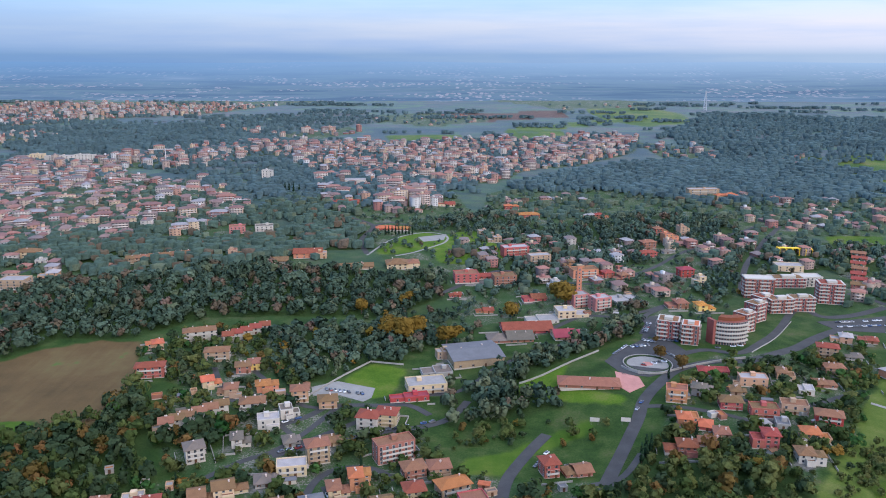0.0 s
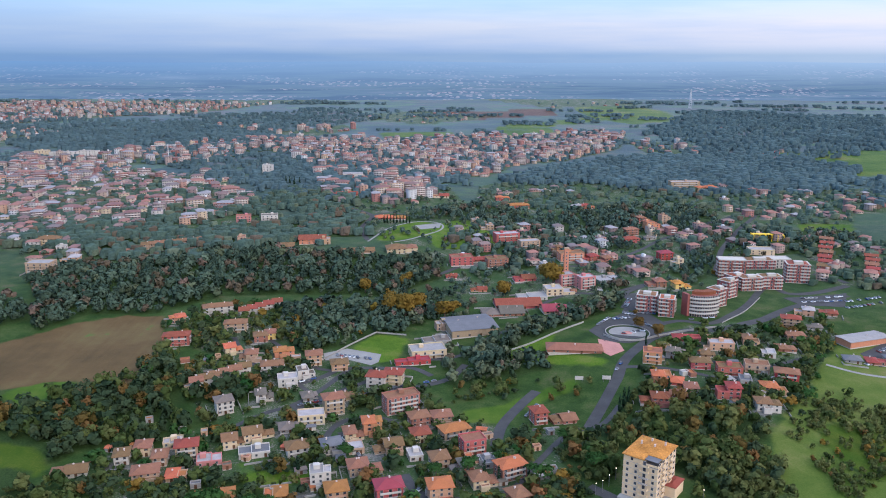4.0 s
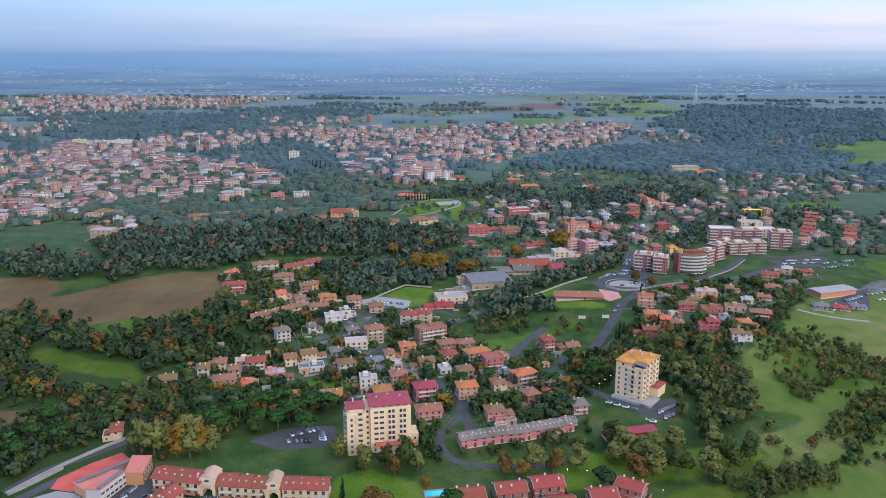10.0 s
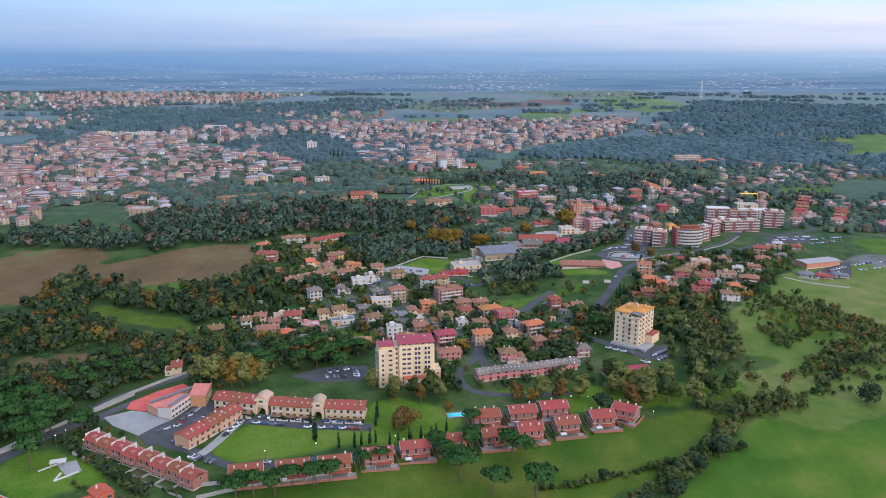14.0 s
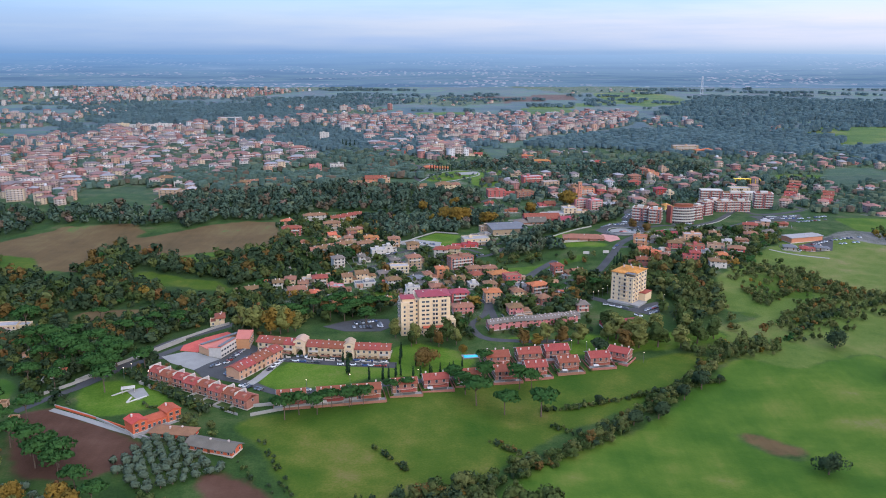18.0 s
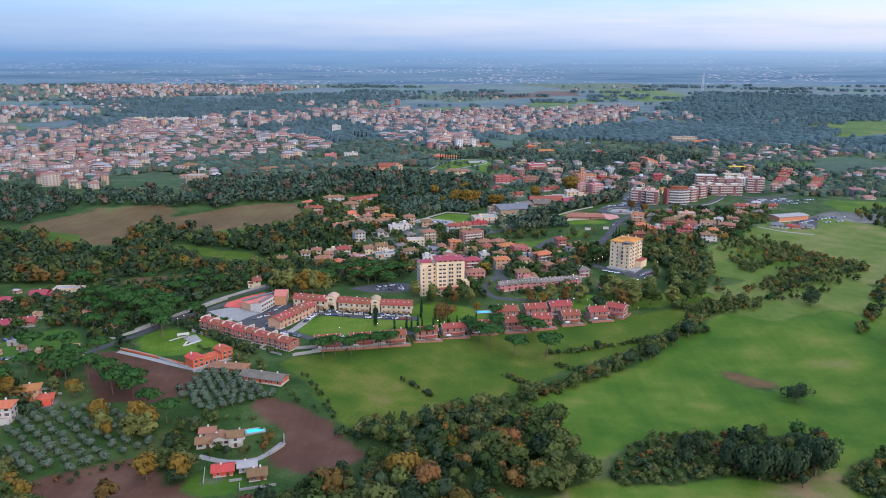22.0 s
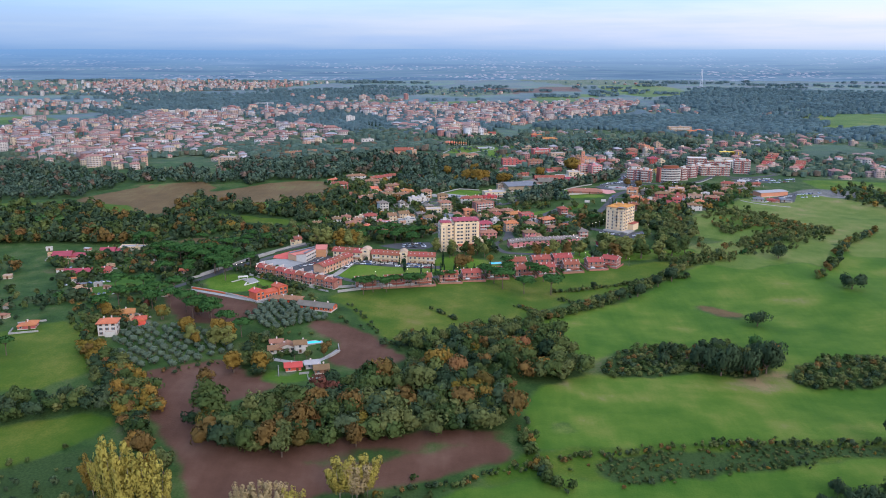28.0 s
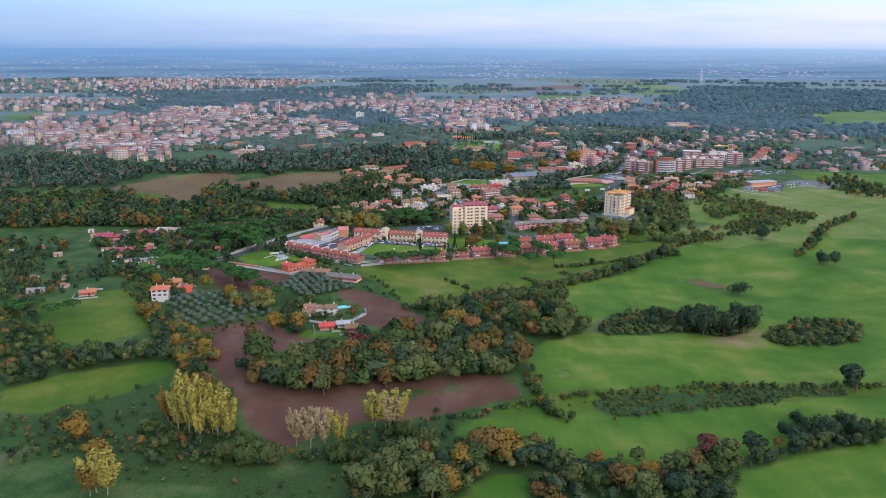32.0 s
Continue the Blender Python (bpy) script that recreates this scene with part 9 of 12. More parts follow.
tree('pine', 'pine', -242.5, 150.8, 13.0, group='umbrella pines along the lane')
tree('pine', 'pine', -269.0, 186.4, 12.8, group='umbrella pines along the lane')
tree('pine', 'pine', -241.8, 245.1, 10.6, group='umbrella pines along the lane')
tree('pine', 'pine', -116.1, 287.7, 14.0, group='umbrella pines along the lane')
tree('pine', 'pine', -135.2, 269.1, 13.5, group='umbrella pines along the lane')
tree('pine', 'pine', -96.4, 283.1, 12.2, group='umbrella pines along the lane')
tree('pine', 'pine', -290.0, 266.5, 10.3, group='umbrella pines along the lane')
tree('pine', 'pine', -14.0, 177.6, 11.2, group='umbrella pines in the meadow')
tree('pine', 'pine', 5.2, 147.5, 15.3, group='umbrella pines in the meadow')
tree('pine', 'pine', 12.2, 146.0, 12.2, group='umbrella pines in the meadow')
tree('pine', 'pine', -14.6, 153.5, 13.7, group='umbrella pines in the meadow')
tree('pine', 'pine', -33.4, 152.0, 11.8, group='umbrella pines in the meadow')
tree('pine', 'pine', -103.6, 114.2, 10.2, group='umbrella pines in the meadow')
tree('pine', 'pine', -88.2, 116.5, 9.7, group='umbrella pines in the meadow')
tree('pine', 'pine', -121.2, 110.8, 9.5, group='umbrella pines in the meadow')
tree('pine', 'pine', 11.6, 316.7, 10.5, group='umbrella pines in the gardens')
tree('pine', 'pine', -5.7, 312.3, 9.0, group='umbrella pines in the gardens')
tree('pine', 'pine', -54.4, 336.0, 9.5, group='umbrella pines in the gardens')
tree('pine', 'pine', 46.7, 306.2, 11.6, group='umbrella pines in the gardens')
tree('pine', 'pine', 28.0, 329.3, 7.2, group='umbrella pines in the gardens')
tree('pine', 'pine', 76.7, 312.9, 11.8, group='umbrella pines in the gardens')
tree('pine', 'pine', 66.2, 348.5, 9.7, group='umbrella pines in the gardens')
tree('cypress', 'cypress', -78.1, 323.3, 10.6, 1.1, group='cypresses in the gardens')
tree('cypress', 'cypress', -71.1, 319.2, 7.7, 1.1, group='cypresses in the gardens')
tree('cypress', 'cypress', 19.0, 310.6, 11.8, 1.1, group='cypresses in the gardens')
tree('cypress', 'cypress', 26.3, 309.1, 9.6, 1.1, group='cypresses in the gardens')
tree('cypress', 'cypress', 41.8, 309.9, 8.3, 1.1, group='cypresses in the gardens')
tree('cypress', 'cypress', -136.8, 369.9, 7.8, 1.1, group='cypresses in the gardens')
tree('cypress', 'cypress', -128.7, 401.5, 7.4, 1.1, group='cypresses in the gardens')
tree('cypress', 'cypress', 189.5, 400.8, 9.9, 1.1, group='cypresses in the gardens')
tree('cypress', 'cypress', 143.1, 413.6, 10.1, 1.1, group='cypresses in the gardens')
tree('cypress', 'cypress', -43.9, 389.5, 8.1, 1.1, group='cypresses in the gardens')
tree('cypress', 'cypress', -95.4, 157.1, 15.1, group='cypresses on the lawn')
tree('cypress', 'cypress', -101.0, 176.7, 8.5, group='cypresses on the lawn')
tree('cypress', 'cypress', -82.3, 150.6, 9.3, group='cypresses on the lawn')
tree('cypress', 'cypress', -74.3, 151.1, 9.9, group='cypresses on the lawn')
tree('cypress', 'cypress', -71.2, 154.4, 8.1, group='cypresses on the lawn')
tree('cypress', 'cypress', -67.0, 156.0, 9.4, group='cypresses on the lawn')
tree('cypress', 'cypress', -64.3, 158.2, 7.6, group='cypresses on the lawn')
tree('cypress', 'cypress', -66.1, 178.1, 8.6, group='cypresses on the lawn')
tree('cypress', 'cypress', -66.0, 187.4, 11.4, group='cypresses on the lawn')
tree('cypress', 'cypress', -56.8, 155.8, 8.1, group='cypresses on the lawn')
tree('cypress', 'cypress', -56.1, 175.6, 6.6, group='cypresses on the lawn')
tree('cypress', 'cypress', -52.6, 159.3, 6.9, group='cypresses on the lawn')
tree('cypress', 'cypress', -47.2, 163.1, 7.6, group='cypresses on the lawn')
tree('cypress', 'cypress', -45.9, 160.0, 7.0, group='cypresses on the lawn')
tree('cypress', 'cypress', -41.0, 163.7, 8.3, group='cypresses on the lawn')
tree('cypress', 'cypress', -35.4, 165.4, 7.7, group='cypresses on the lawn')
tree('cypress', 'cypress', -33.2, 170.7, 7.1, group='cypresses on the lawn')
tree('cypress', 'cypress', -27.7, 174.2, 7.8, group='cypresses on the lawn')
tree('cypress', 'cypress', -56.0, 184.0, 6.0, group='cypresses on the lawn')
tree('cypress', 'cypress', 107.6, 393.9, 12.2, group='cypresses by the main road')
tree('cypress', 'cypress', 111.4, 399.4, 14.0, group='cypresses by the main road')
tree('cypress', 'cypress', 114.9, 402.9, 12.4, group='cypresses by the main road')
tree('cypress', 'cypress', 149.6, 494.7, 9.6, group='cypresses by the main road')
tree('cypress', 'cypress', 34.6, 484.0, 8.5, group='cypresses by the round bed')
tree('cypress', 'cypress', 37.9, 481.2, 8.5, group='cypresses by the round bed')
tree('cypress', 'cypress', 41.5, 483.1, 8.5, group='cypresses by the round bed')
tree('cypress', 'cypress', 44.8, 480.2, 8.5, group='cypresses by the round bed')
tree('cypress', 'cypress', 48.5, 481.9, 8.5, group='cypresses by the round bed')
tree('cypress', 'cypress', -67.2, 909.0, 11.3, group='cypresses in the park')
tree('cypress', 'cypress', -63.2, 909.0, 11.3, group='cypresses in the park')
tree('cypress', 'cypress', -59.3, 909.0, 11.3, group='cypresses in the park')
tree('cypress', 'cypress', -55.3, 909.1, 11.3, group='cypresses in the park')
tree('cypress', 'cypress', -51.4, 909.4, 11.3, group='cypresses in the park')
tree('cypress', 'cypress', -47.5, 909.8, 11.3, group='cypresses in the park')
tree('cypress', 'cypress', -43.5, 910.3, 11.3, group='cypresses in the park')
tree('cypress', 'cypress', -39.6, 911.0, 11.4, group='cypresses in the park')
tree('cypress', 'cypress', -35.7, 911.8, 11.4, group='cypresses in the park')
tree('cypress', 'cypress', -220.5, 1166.8, 18.0, group='cypresses at the cemetery')
tree('cypress', 'cypress', -212.4, 1167.9, 16.2, group='cypresses at the cemetery')
tree('cypress', 'cypress', -236.1, 1182.6, 16.4, group='cypresses at the cemetery')
tree('cypress', 'cypress', -229.2, 1177.5, 16.3, group='cypresses at the cemetery')
tree('pine', 'pine', -341.5, 258.8, 18.4, group='umbrella pines along the lane')
tree('pine', 'pine', -303.9, 210.3, 18.9, group='umbrella pines along the lane')
tree('pine', 'pine', -272.2, 174.5, 19.6, group='umbrella pines along the lane')
tree('pine', 'pine', -243.5, 173.9, 16.9, group='umbrella pines along the lane')
tree('pine', 'pine', -301.1, 103.1, 16.5, group='umbrella pines along the lane')
tree('pine', 'pine', -283.3, 108.6, 14.3, group='umbrella pines along the lane')
tree('poplar', 'pale', -212.9, -212.4, 19.9, 1.15)
tree('poplar', 'pale', -208.1, -213.5, 17.8, 1.1)
tree('poplar', 'yellow', -214.5, -215.2, 15.2, 1.1)
tree('broad', 'moss', -101.8, -209.6, 19.0, 1.15)
tree('broad', 'moss', -90.2, -205.7, 18.7, 1.15)
tree('broad', 'moss', -80.0, -193.7, 15.5, 1.15)
tree('broad', 'moss', -72.0, -208.2, 15.9, 1.15)
tree('broad', 'moss', -97.3, -195.0, 13.9, 1.15)
tree('broad', 'yellow', -60.1, -179.3, 11.1, 1.15)
tree('broad', 'autumn', -46.1, -171.9, 13.0, 1.15)
tree('broad', 'yellow', -38.0, -177.0, 12.9, 1.15)
tree('broad', 'dark', -30.4, -179.1, 11.7, 1.15)
tree('broad', 'dark', -22.6, -178.3, 11.1, 1.15)
tree('broad', 'yellow', -64.9, -202.2, 12.0, 1.15)
tree('broad', 'autumn', 8.0, -200.7, 13.1, 1.15)
tree('broad', 'moss', 18.1, -204.0, 13.4, 1.15)
tree('broad', 'moss', -12.0, -196.4, 12.2, 1.15)
tree('broad', 'dark', 33.9, -203.3, 12.9, 1.15)
tree('broad', 'red', 57.3, -162.3, 9.8, 1.15)
tree('broad', 'moss', 64.6, -167.0, 11.4, 1.15)
tree('broad', 'dark', 77.4, -164.2, 12.6, 1.15)
tree('broad', 'dark', 98.8, -160.2, 12.2, 1.15)
tree('broad', 'moss', 113.9, -156.1, 8.8, 1.15)
tree('broad', 'yellow', 24.1, -188.1, 9.2, 1.15)
tree('bush', 'dark', 109.6, -136.2, 8.0, 0.7)
tree('bush', 'dark', 113.1, -144.9, 10.2, 0.7)
tree('bush', 'dark', 119.6, -149.0, 10.7, 0.7)
tree('bush', 'dark', 132.1, -142.3, 9.1, 0.7)
tree('bush', 'dark', 99.7, -147.5, 9.0, 0.7)
tree('bush', 'dark', 133.9, -150.2, 8.3, 0.7)
tree('poplar', 'pale', -103.0, -145.5, 18.5, group='poplars at the edge of the ploughed field')
tree('poplar', 'pale', -97.8, -144.9, 19.6, group='poplars at the edge of the ploughed field')
tree('poplar', 'pale', -91.8, -142.5, 18.6, group='poplars at the edge of the ploughed field')
tree('poplar', 'buff', -95.1, -146.5, 18.4, group='poplars at the edge of the ploughed field')
tree('broad', 'autumn', -194.2, -123.8, 13.0)
tree('broad', 'moss', -180.5, -136.5, 13.2)
tree('broad', 'yellow', -241.3, -169.3, 14.3, 1.2)
tree('broad', 'yellow', -224.4, -186.5, 10.0, 1.5)
tree('broad', 'moss', -181.6, -17.8, 10.5)
tree('broad', 'moss', -163.7, -23.4, 13.3)
tree('bush', 'green', -160.4, -181.4, 12.6, 0.75)
tree('bush', 'moss', -167.8, -180.7, 10.2, 0.75)
tree('bush', 'green', -152.0, -181.7, 11.2, 0.75)
tree('bush', 'moss', -144.8, -182.2, 10.5, 0.75)
tree('bush', 'green', -115.9, -177.9, 10.7, 0.75)
tree('bush', 'green', -88.2, -154.4, 8.7, 0.75)
tree('bush', 'moss', -76.4, -159.1, 9.1, 0.75)
tree('bush', 'green', -107.5, -178.6, 8.2, 0.75)
tree('bush', 'moss', -93.7, -174.0, 9.1, 0.75)
tree('bush', 'green', -81.9, -170.8, 7.9, 0.75)
tree('broad', 'autumn', -46.7, -172.4, 16.1, 1.15)
tree('broad', 'yellow', -39.4, -171.6, 15.1, 1.15)
tree('broad', 'green', -51.6, -175.8, 12.9, 1.15)
tree('broad', 'yellow', -34.7, -173.4, 12.4, 1.15)
tree('broad', 'yellow', -59.9, -176.0, 10.3, 1.15)
tree('broad', 'dark', -28.9, -175.2, 10.3, 1.15)
tree('broad', 'red', 54.9, -169.6, 10.9, 1.15)
tree('broad', 'moss', 59.9, -172.7, 10.8, 1.15)
tree('broad', 'autumn', -188.5, -49.2, 10.5, 1.15)
tree('broad', 'red', -119.9, -67.8, 17.5)
tree('broad', 'autumn', -104.8, -82.5, 16.3)
tree('broad', 'autumn', -122.9, -83.5, 16.9)
tree('broad', 'moss', -81.9, -87.6, 16.1)
tree('broad', 'moss', -160.5, -108.9, 15.9)
tree('broad', 'autumn', -139.4, -114.4, 15.1)
tree('broad', 'moss', -133.0, -118.5, 12.6)
tree('broad', 'moss', -94.3, -82.1, 16.9)
tree('broad', 'autumn', -127.8, -99.4, 17.5)
tree('broad', 'green', -169.9, -94.5, 17.7)
tree('broad', 'green', -174.6, -88.1, 19.3)
tree('broad', 'autumn', -100.8, -107.0, 12.3)
tree('broad', 'moss', -73.9, -62.3, 20.4)
tree('broad', 'yellow', -179.2, -29.8, 13.2, 1.1)
tree('broad', 'yellow', -164.5, -28.6, 13.3, 1.1)
tree('broad', 'autumn', -224.5, 55.6, 9.3)
tree('broad', 'yellow', -221.1, 17.4, 13.2)
tree('broad', 'yellow', -193.9, 14.1, 13.1)
tree('broad', 'yellow', -202.0, 19.8, 12.6)
tree('broad', 'yellow', -247.1, 46.0, 10.5)
tree('broad', 'yellow', -286.1, 51.8, 10.6)
tree('broad', 'green', -133.1, -81.3, 16.6, 1.1)
tree('broad', 'green', -143.7, -77.6, 12.9, 1.1)
tree('broad', 'autumn', 154.4, 534.1, 10.4)
tree('broad', 'autumn', 164.2, 512.6, 10.8)
tree('broad', 'autumn', 159.0, 564.3, 5.5)
tree('broad', 'yellow', -41.6, 592.2, 19.1, 1.2)
tree('broad', 'yellow', -30.2, 585.7, 20.7, 1.2)
tree('broad', 'yellow', -19.6, 597.5, 17.3, 1.2)
tree('broad', 'yellow', 2.6, 575.5, 16.7, 1.2)
tree('broad', 'yellow', 9.2, 582.0, 14.1, 1.2)
tree('broad', 'yellow', -69.4, 650.1, 13.5, 1.2)
tree('broad', 'yellow', -31.5, 664.9, 14.8, 1.2)
tree('broad', 'yellow', 106.7, 667.5, 21.3, 1.2)
tree('broad', 'yellow', 101.7, 684.5, 16.3, 1.2)
tree('broad', 'yellow', 57.4, 637.8, 15.3, 1.2)
clearing('meadow', [(-315, 398), (-266, 364), (-224, 351), (-210, 326), (-235, 310), (-277, 342)])
clearing('meadow', [(-315, 386), (-271, 372), (-228, 339), (-205, 325), (-226, 320), (-295, 350)])
clearing('lawn', [(-335, 118), (-337, 144), (-328, 167), (-300, 164), (-290, 146), (-306, 130), (-310, 114), (-320, 104)])
clearing('lawn', [(-69, 504), (-52, 536), (-34, 533), (-31, 496), (-45, 498)])
LATE.append(('soil', [(83, 18), (102, 16), (96, -4), (77, -9)]))
clearing('stubble', [(-320, 289), (-275, 289), (-241, 294), (-241, 279), (-269, 269), (-309, 269)])
clearing('bright', [(-332, 113), (-328, 150), (-318, 171), (-288, 150), (-281, 120), (-297, 103), (-314, 92)])
clearing('lawn', [(-247, 133), (-239, 148), (-217, 140), (-204, 118), (-211, 98), (-232, 105)])
clearing('lawn', [(4, 196), (29, 207), (62, 222), (102, 231), (143, 236), (159, 226), (131, 212), (96, 206), (55, 195), (27, 191)])
clearing('lawn', [(-4, 219), (31, 225), (64, 233), (82, 238), (83, 232), (56, 223), (24, 215), (-1, 213)])
tree('tall', 'straw', 28.5, 214.0, 13.9, 1.5, group='trees on the lawn below the terrace')
tree('tall', 'autumn', 37.4, 211.0, 13.2, 1.5, group='trees on the lawn below the terrace')
tree('tall', 'straw', 49.3, 214.4, 14.0, 1.5, group='trees on the lawn below the terrace')
tree('tall', 'autumn', 77.8, 206.5, 15.0, 1.5, group='trees on the lawn below the terrace')
tree('tall', 'straw', 88.5, 210.4, 16.5, 1.5, group='trees on the lawn below the terrace')
tree('tall', 'green', 101.0, 211.4, 16.5, 1.5, group='trees on the lawn below the terrace')
tree('tall', 'straw', 115.7, 209.5, 15.1, 1.5, group='trees on the lawn below the terrace')
tree('tall', 'green', 127.8, 215.7, 16.0, 1.5, group='trees on the lawn below the terrace')
tree('tall', 'autumn', 12.7, 209.0, 11.8, 1.5, group='trees on the lawn below the terrace')
tree('tall', 'yellow', 21.5, 205.0, 9.8, 1.5, group='trees on the lawn below the terrace')
tree('tall', 'straw', 70.4, 222.3, 12.2, 1.5, group='trees on the lawn below the terrace')
tree('tall', 'green', 140.8, 222.2, 14.9, 1.5, group='trees on the lawn below the terrace')
tree('broad', 'dark', 58.7, 198.3, 10.9, 1.5, group='trees on the lawn below the terrace')
LATE.append(('forest', [(-278, -150), (-265, -130), (-233, -114), (-207, -117), (-179, -153), (-171, -170), (-150, -179), (-149, -194), (-163, -197), (-195, -177), (-215, -180), (-237, -183), (-257, -180)]))
LATE.append(('forest', [(-218, -182), (-195, -177), (-146, -194), (-104, -187), (-109, -214), (-148, -215), (-162, -202), (-187, -200), (-201, -206)]))
LATE.append(('pasture', [(186, 358), (239, 424), (268, 471), (321, 535), (366, 531), (418, 479), (280, 276), (196, 259), (182, 293), (172, 317)]))
LATE.append(('meadow', [(210, 359), (250, 389), (270, 356), (241, 306), (216, 311)]))
tree('pine', 'pine', -139.4, 250.6, 10.8, group='umbrella pines beside the car park')
tree('pine', 'pine', -121.0, 258.5, 12.8, group='umbrella pines beside the car park')
tree('pine', 'pine', -106.5, 269.1, 11.6, group='umbrella pines beside the car park')
tree('pine', 'pine', -148.9, 255.0, 13.1, group='umbrella pines beside the car park')
tree('pine', 'pine', -94.5, 251.5, 11.5, group='umbrella pines beside the car park')
clearing('soil', [(-271, 108), (-248, 107), (-203, 84), (-184, 70), (-187, 62), (-189, 45), (-233, 40)])
LATE.append(('lawn', [(-148, 156), (-130, 179), (-99, 177), (-59, 180), (-64, 162), (-89, 148), (-113, 140), (-134, 134)]))
tree('pine', 'pine', -121.3, 99.4, 14.1, 0.95, group='umbrella pines along the estate wall')
tree('pine', 'pine', -114.8, 105.2, 13.0, 0.95, group='umbrella pines along the estate wall')
tree('pine', 'pine', -105.4, 106.2, 11.8, 0.95, group='umbrella pines along the estate wall')
tree('pine', 'pine', -98.9, 114.4, 11.4, 0.95, group='umbrella pines along the estate wall')
tree('pine', 'pine', -89.5, 115.3, 12.1, 0.95, group='umbrella pines along the estate wall')
tree('pine', 'pine', -82.2, 118.7, 11.5, 0.95, group='umbrella pines along the estate wall')
tree('pine', 'pine', -67.8, 132.1, 9.2, 0.95, group='umbrella pines along the estate wall')
tree('pine', 'pine', -58.9, 137.1, 9.3, 0.95, group='umbrella pines along the estate wall')
road([(-250, 111), (-229, 100), (-207, 88), (-187, 78)], 3.4, label='pale drive beside the ploughed field', mat=PAVING)
wall_line([(-249, 114), (-227, 102), (-208, 92), (-193, 83)], 1.0, 0.4, WALL['vermilion'], 'boundary_wall', 'low red wall along the farm drive')
wall_line([(-223, 125), (-217, 131), (-214, 133)], 0.4, 0.9, WALL['white'], 'garden_kerb', 'low white stone edging in a garden')
wall_line([(-211, 116), (-203, 124)], 0.4, 0.9, WALL['white'], 'garden_kerb', 'low white stone edging in a garden')
wall_line([(-211, 123), (-211, 116)], 0.4, 0.9, WALL['white'], 'garden_kerb', 'low white stone edging in a garden')
clearing('meadow', [(-447, 436), (-411, 426), (-374, 404), (-391, 388), (-447, 400)])
clearing('bright', [(-285, 422), (-252, 447), (-236, 427), (-263, 399)])
olive_grove([(-262, 2), (-260, 24), (-251, 33), (-217, 36), (-193, 21), (-187, -7), (-213, -28), (-232, -40)], 7.6, 48.0, 31)
olive_grove([(-194, 55), (-186, 75), (-173, 78), (-147, 54), (-136, 47), (-153, 37), (-164, 28), (-182, 37)], 5.2, 30.0, 32)
LATE.append(('paved', [(350, 533), (394, 568), (411, 560), (444, 548), (421, 507), (378, 498), (340, 490), (333, 505)]))
car_row(352.3, 517.8, 392.4, 533.2, 8, 20, 61)
car_row(350.7, 503.4, 384.9, 512.8, 7, 20, 62)
car_row(-131.6, 183.4, -123.7, 182.7, 3, 10, 1)
car_row(-117.4, 181.9, -103.4, 181.3, 4, 90, 2)
car_row(-95.7, 181.4, -74.0, 180.8, 5, 90, 3)
car_row(-155.3, 140.4, -141.0, 134.5, 6, -30, 4)
car_row(-179.3, 164.5, -174.9, 169.1, 2, -40, 5)
car_row(-171.9, 169.2, -167.7, 189.5, 5, -50, 6)
car_row(-143.8, 159.8, -138.1, 178.4, 4, -35, 7)
car_row(-117.9, 136.4, -113.2, 134.3, 1, 80, 8)
car_row(-103.3, 253.1, -88.2, 262.0, 7, 30, 9)
car_row(-86.7, 258.3, -84.0, 247.3, 4, 80, 10)
car_row(-103.9, 245.3, -90.0, 246.9, 6, 20, 11)
car_row(105.7, 270.1, 119.6, 279.2, 7, -20, 12)
car_row(77.8, 285.6, 95.1, 273.4, 4, 70, 13)
car_row(107.3, 263.9, 114.8, 267.9, 3, -20, 14)
car_row(148.3, 572.7, 159.6, 566.6, 5, 20, 15)
car_row(138.6, 558.1, 153.7, 560.1, 5, 20, 16)
car_row(137.7, 520.0, 157.7, 528.5, 5, 60, 17)
car_row(156.1, 587.0, 167.4, 614.4, 8, 80, 18)
car_row(164.9, 570.9, 176.4, 566.3, 4, 20, 19)
car_row(115.2, 444.6, 126.1, 464.7, 5, -35, 20)
car_row(49.1, 390.5, 59.3, 410.7, 4, -40, 21)
car_row(191.6, 547.7, 229.3, 560.2, 6, 80, 22)
car_row(315.9, 496.6, 349.1, 516.3, 9, 20, 23)
car_row(353.4, 603.2, 399.4, 620.4, 10, 20, 24)
car_row(362.4, 622.0, 400.5, 633.0, 9, 20, 25)
car_row(-78, 489, -51, 483, 9, 20, 26)
car_row(-103.0, 432.5, -86.0, 447.5, 5, -50, 63)
car_row(-92.0, 403.0, -66.0, 419.5, 6, -58, 64)
car_row(-40.0, 431.5, -4.0, 445.5, 7, -66, 65)
car_row(-59.5, 364.0, -40.0, 325.0, 6, 25, 66)
car_row(-17.0, 305.4, -6.1, 289.8, 2, -40, 27)
car_row(-170.8, 18.6, -168.0, 12.8, 1, 20, 28)
car_row(-48.8, 307.0, -36.4, 312.6, 2, 60, 29)
car_row(-388.5, 200.1, -334.6, 206.8, 12, 20, 40)
car_row(-360.0, 141.2, -318.9, 147.3, 9, 60, 41)
car_row(-316.9, 97.9, -301.1, 103.1, 5, 10, 42)
car_row(162.0, 544.5, 167.5, 527.9, 6, 30, 51)
car_row(119.9, 538.4, 137.3, 561.8, 6, -50, 52)
car_row(303.4, 476.4, 336.0, 491.7, 9, 20, 53)
car_row(320.6, 627.7, 367.7, 637.0, 11, 90, 54)
car_row(321.0, 616.9, 361.0, 624.5, 9, 90, 55)
car_row(96.5, 265.9, 102.6, 258.4, 4, 60, 56)
pool(-22.1, 193.9, 10, 9, 4.5)
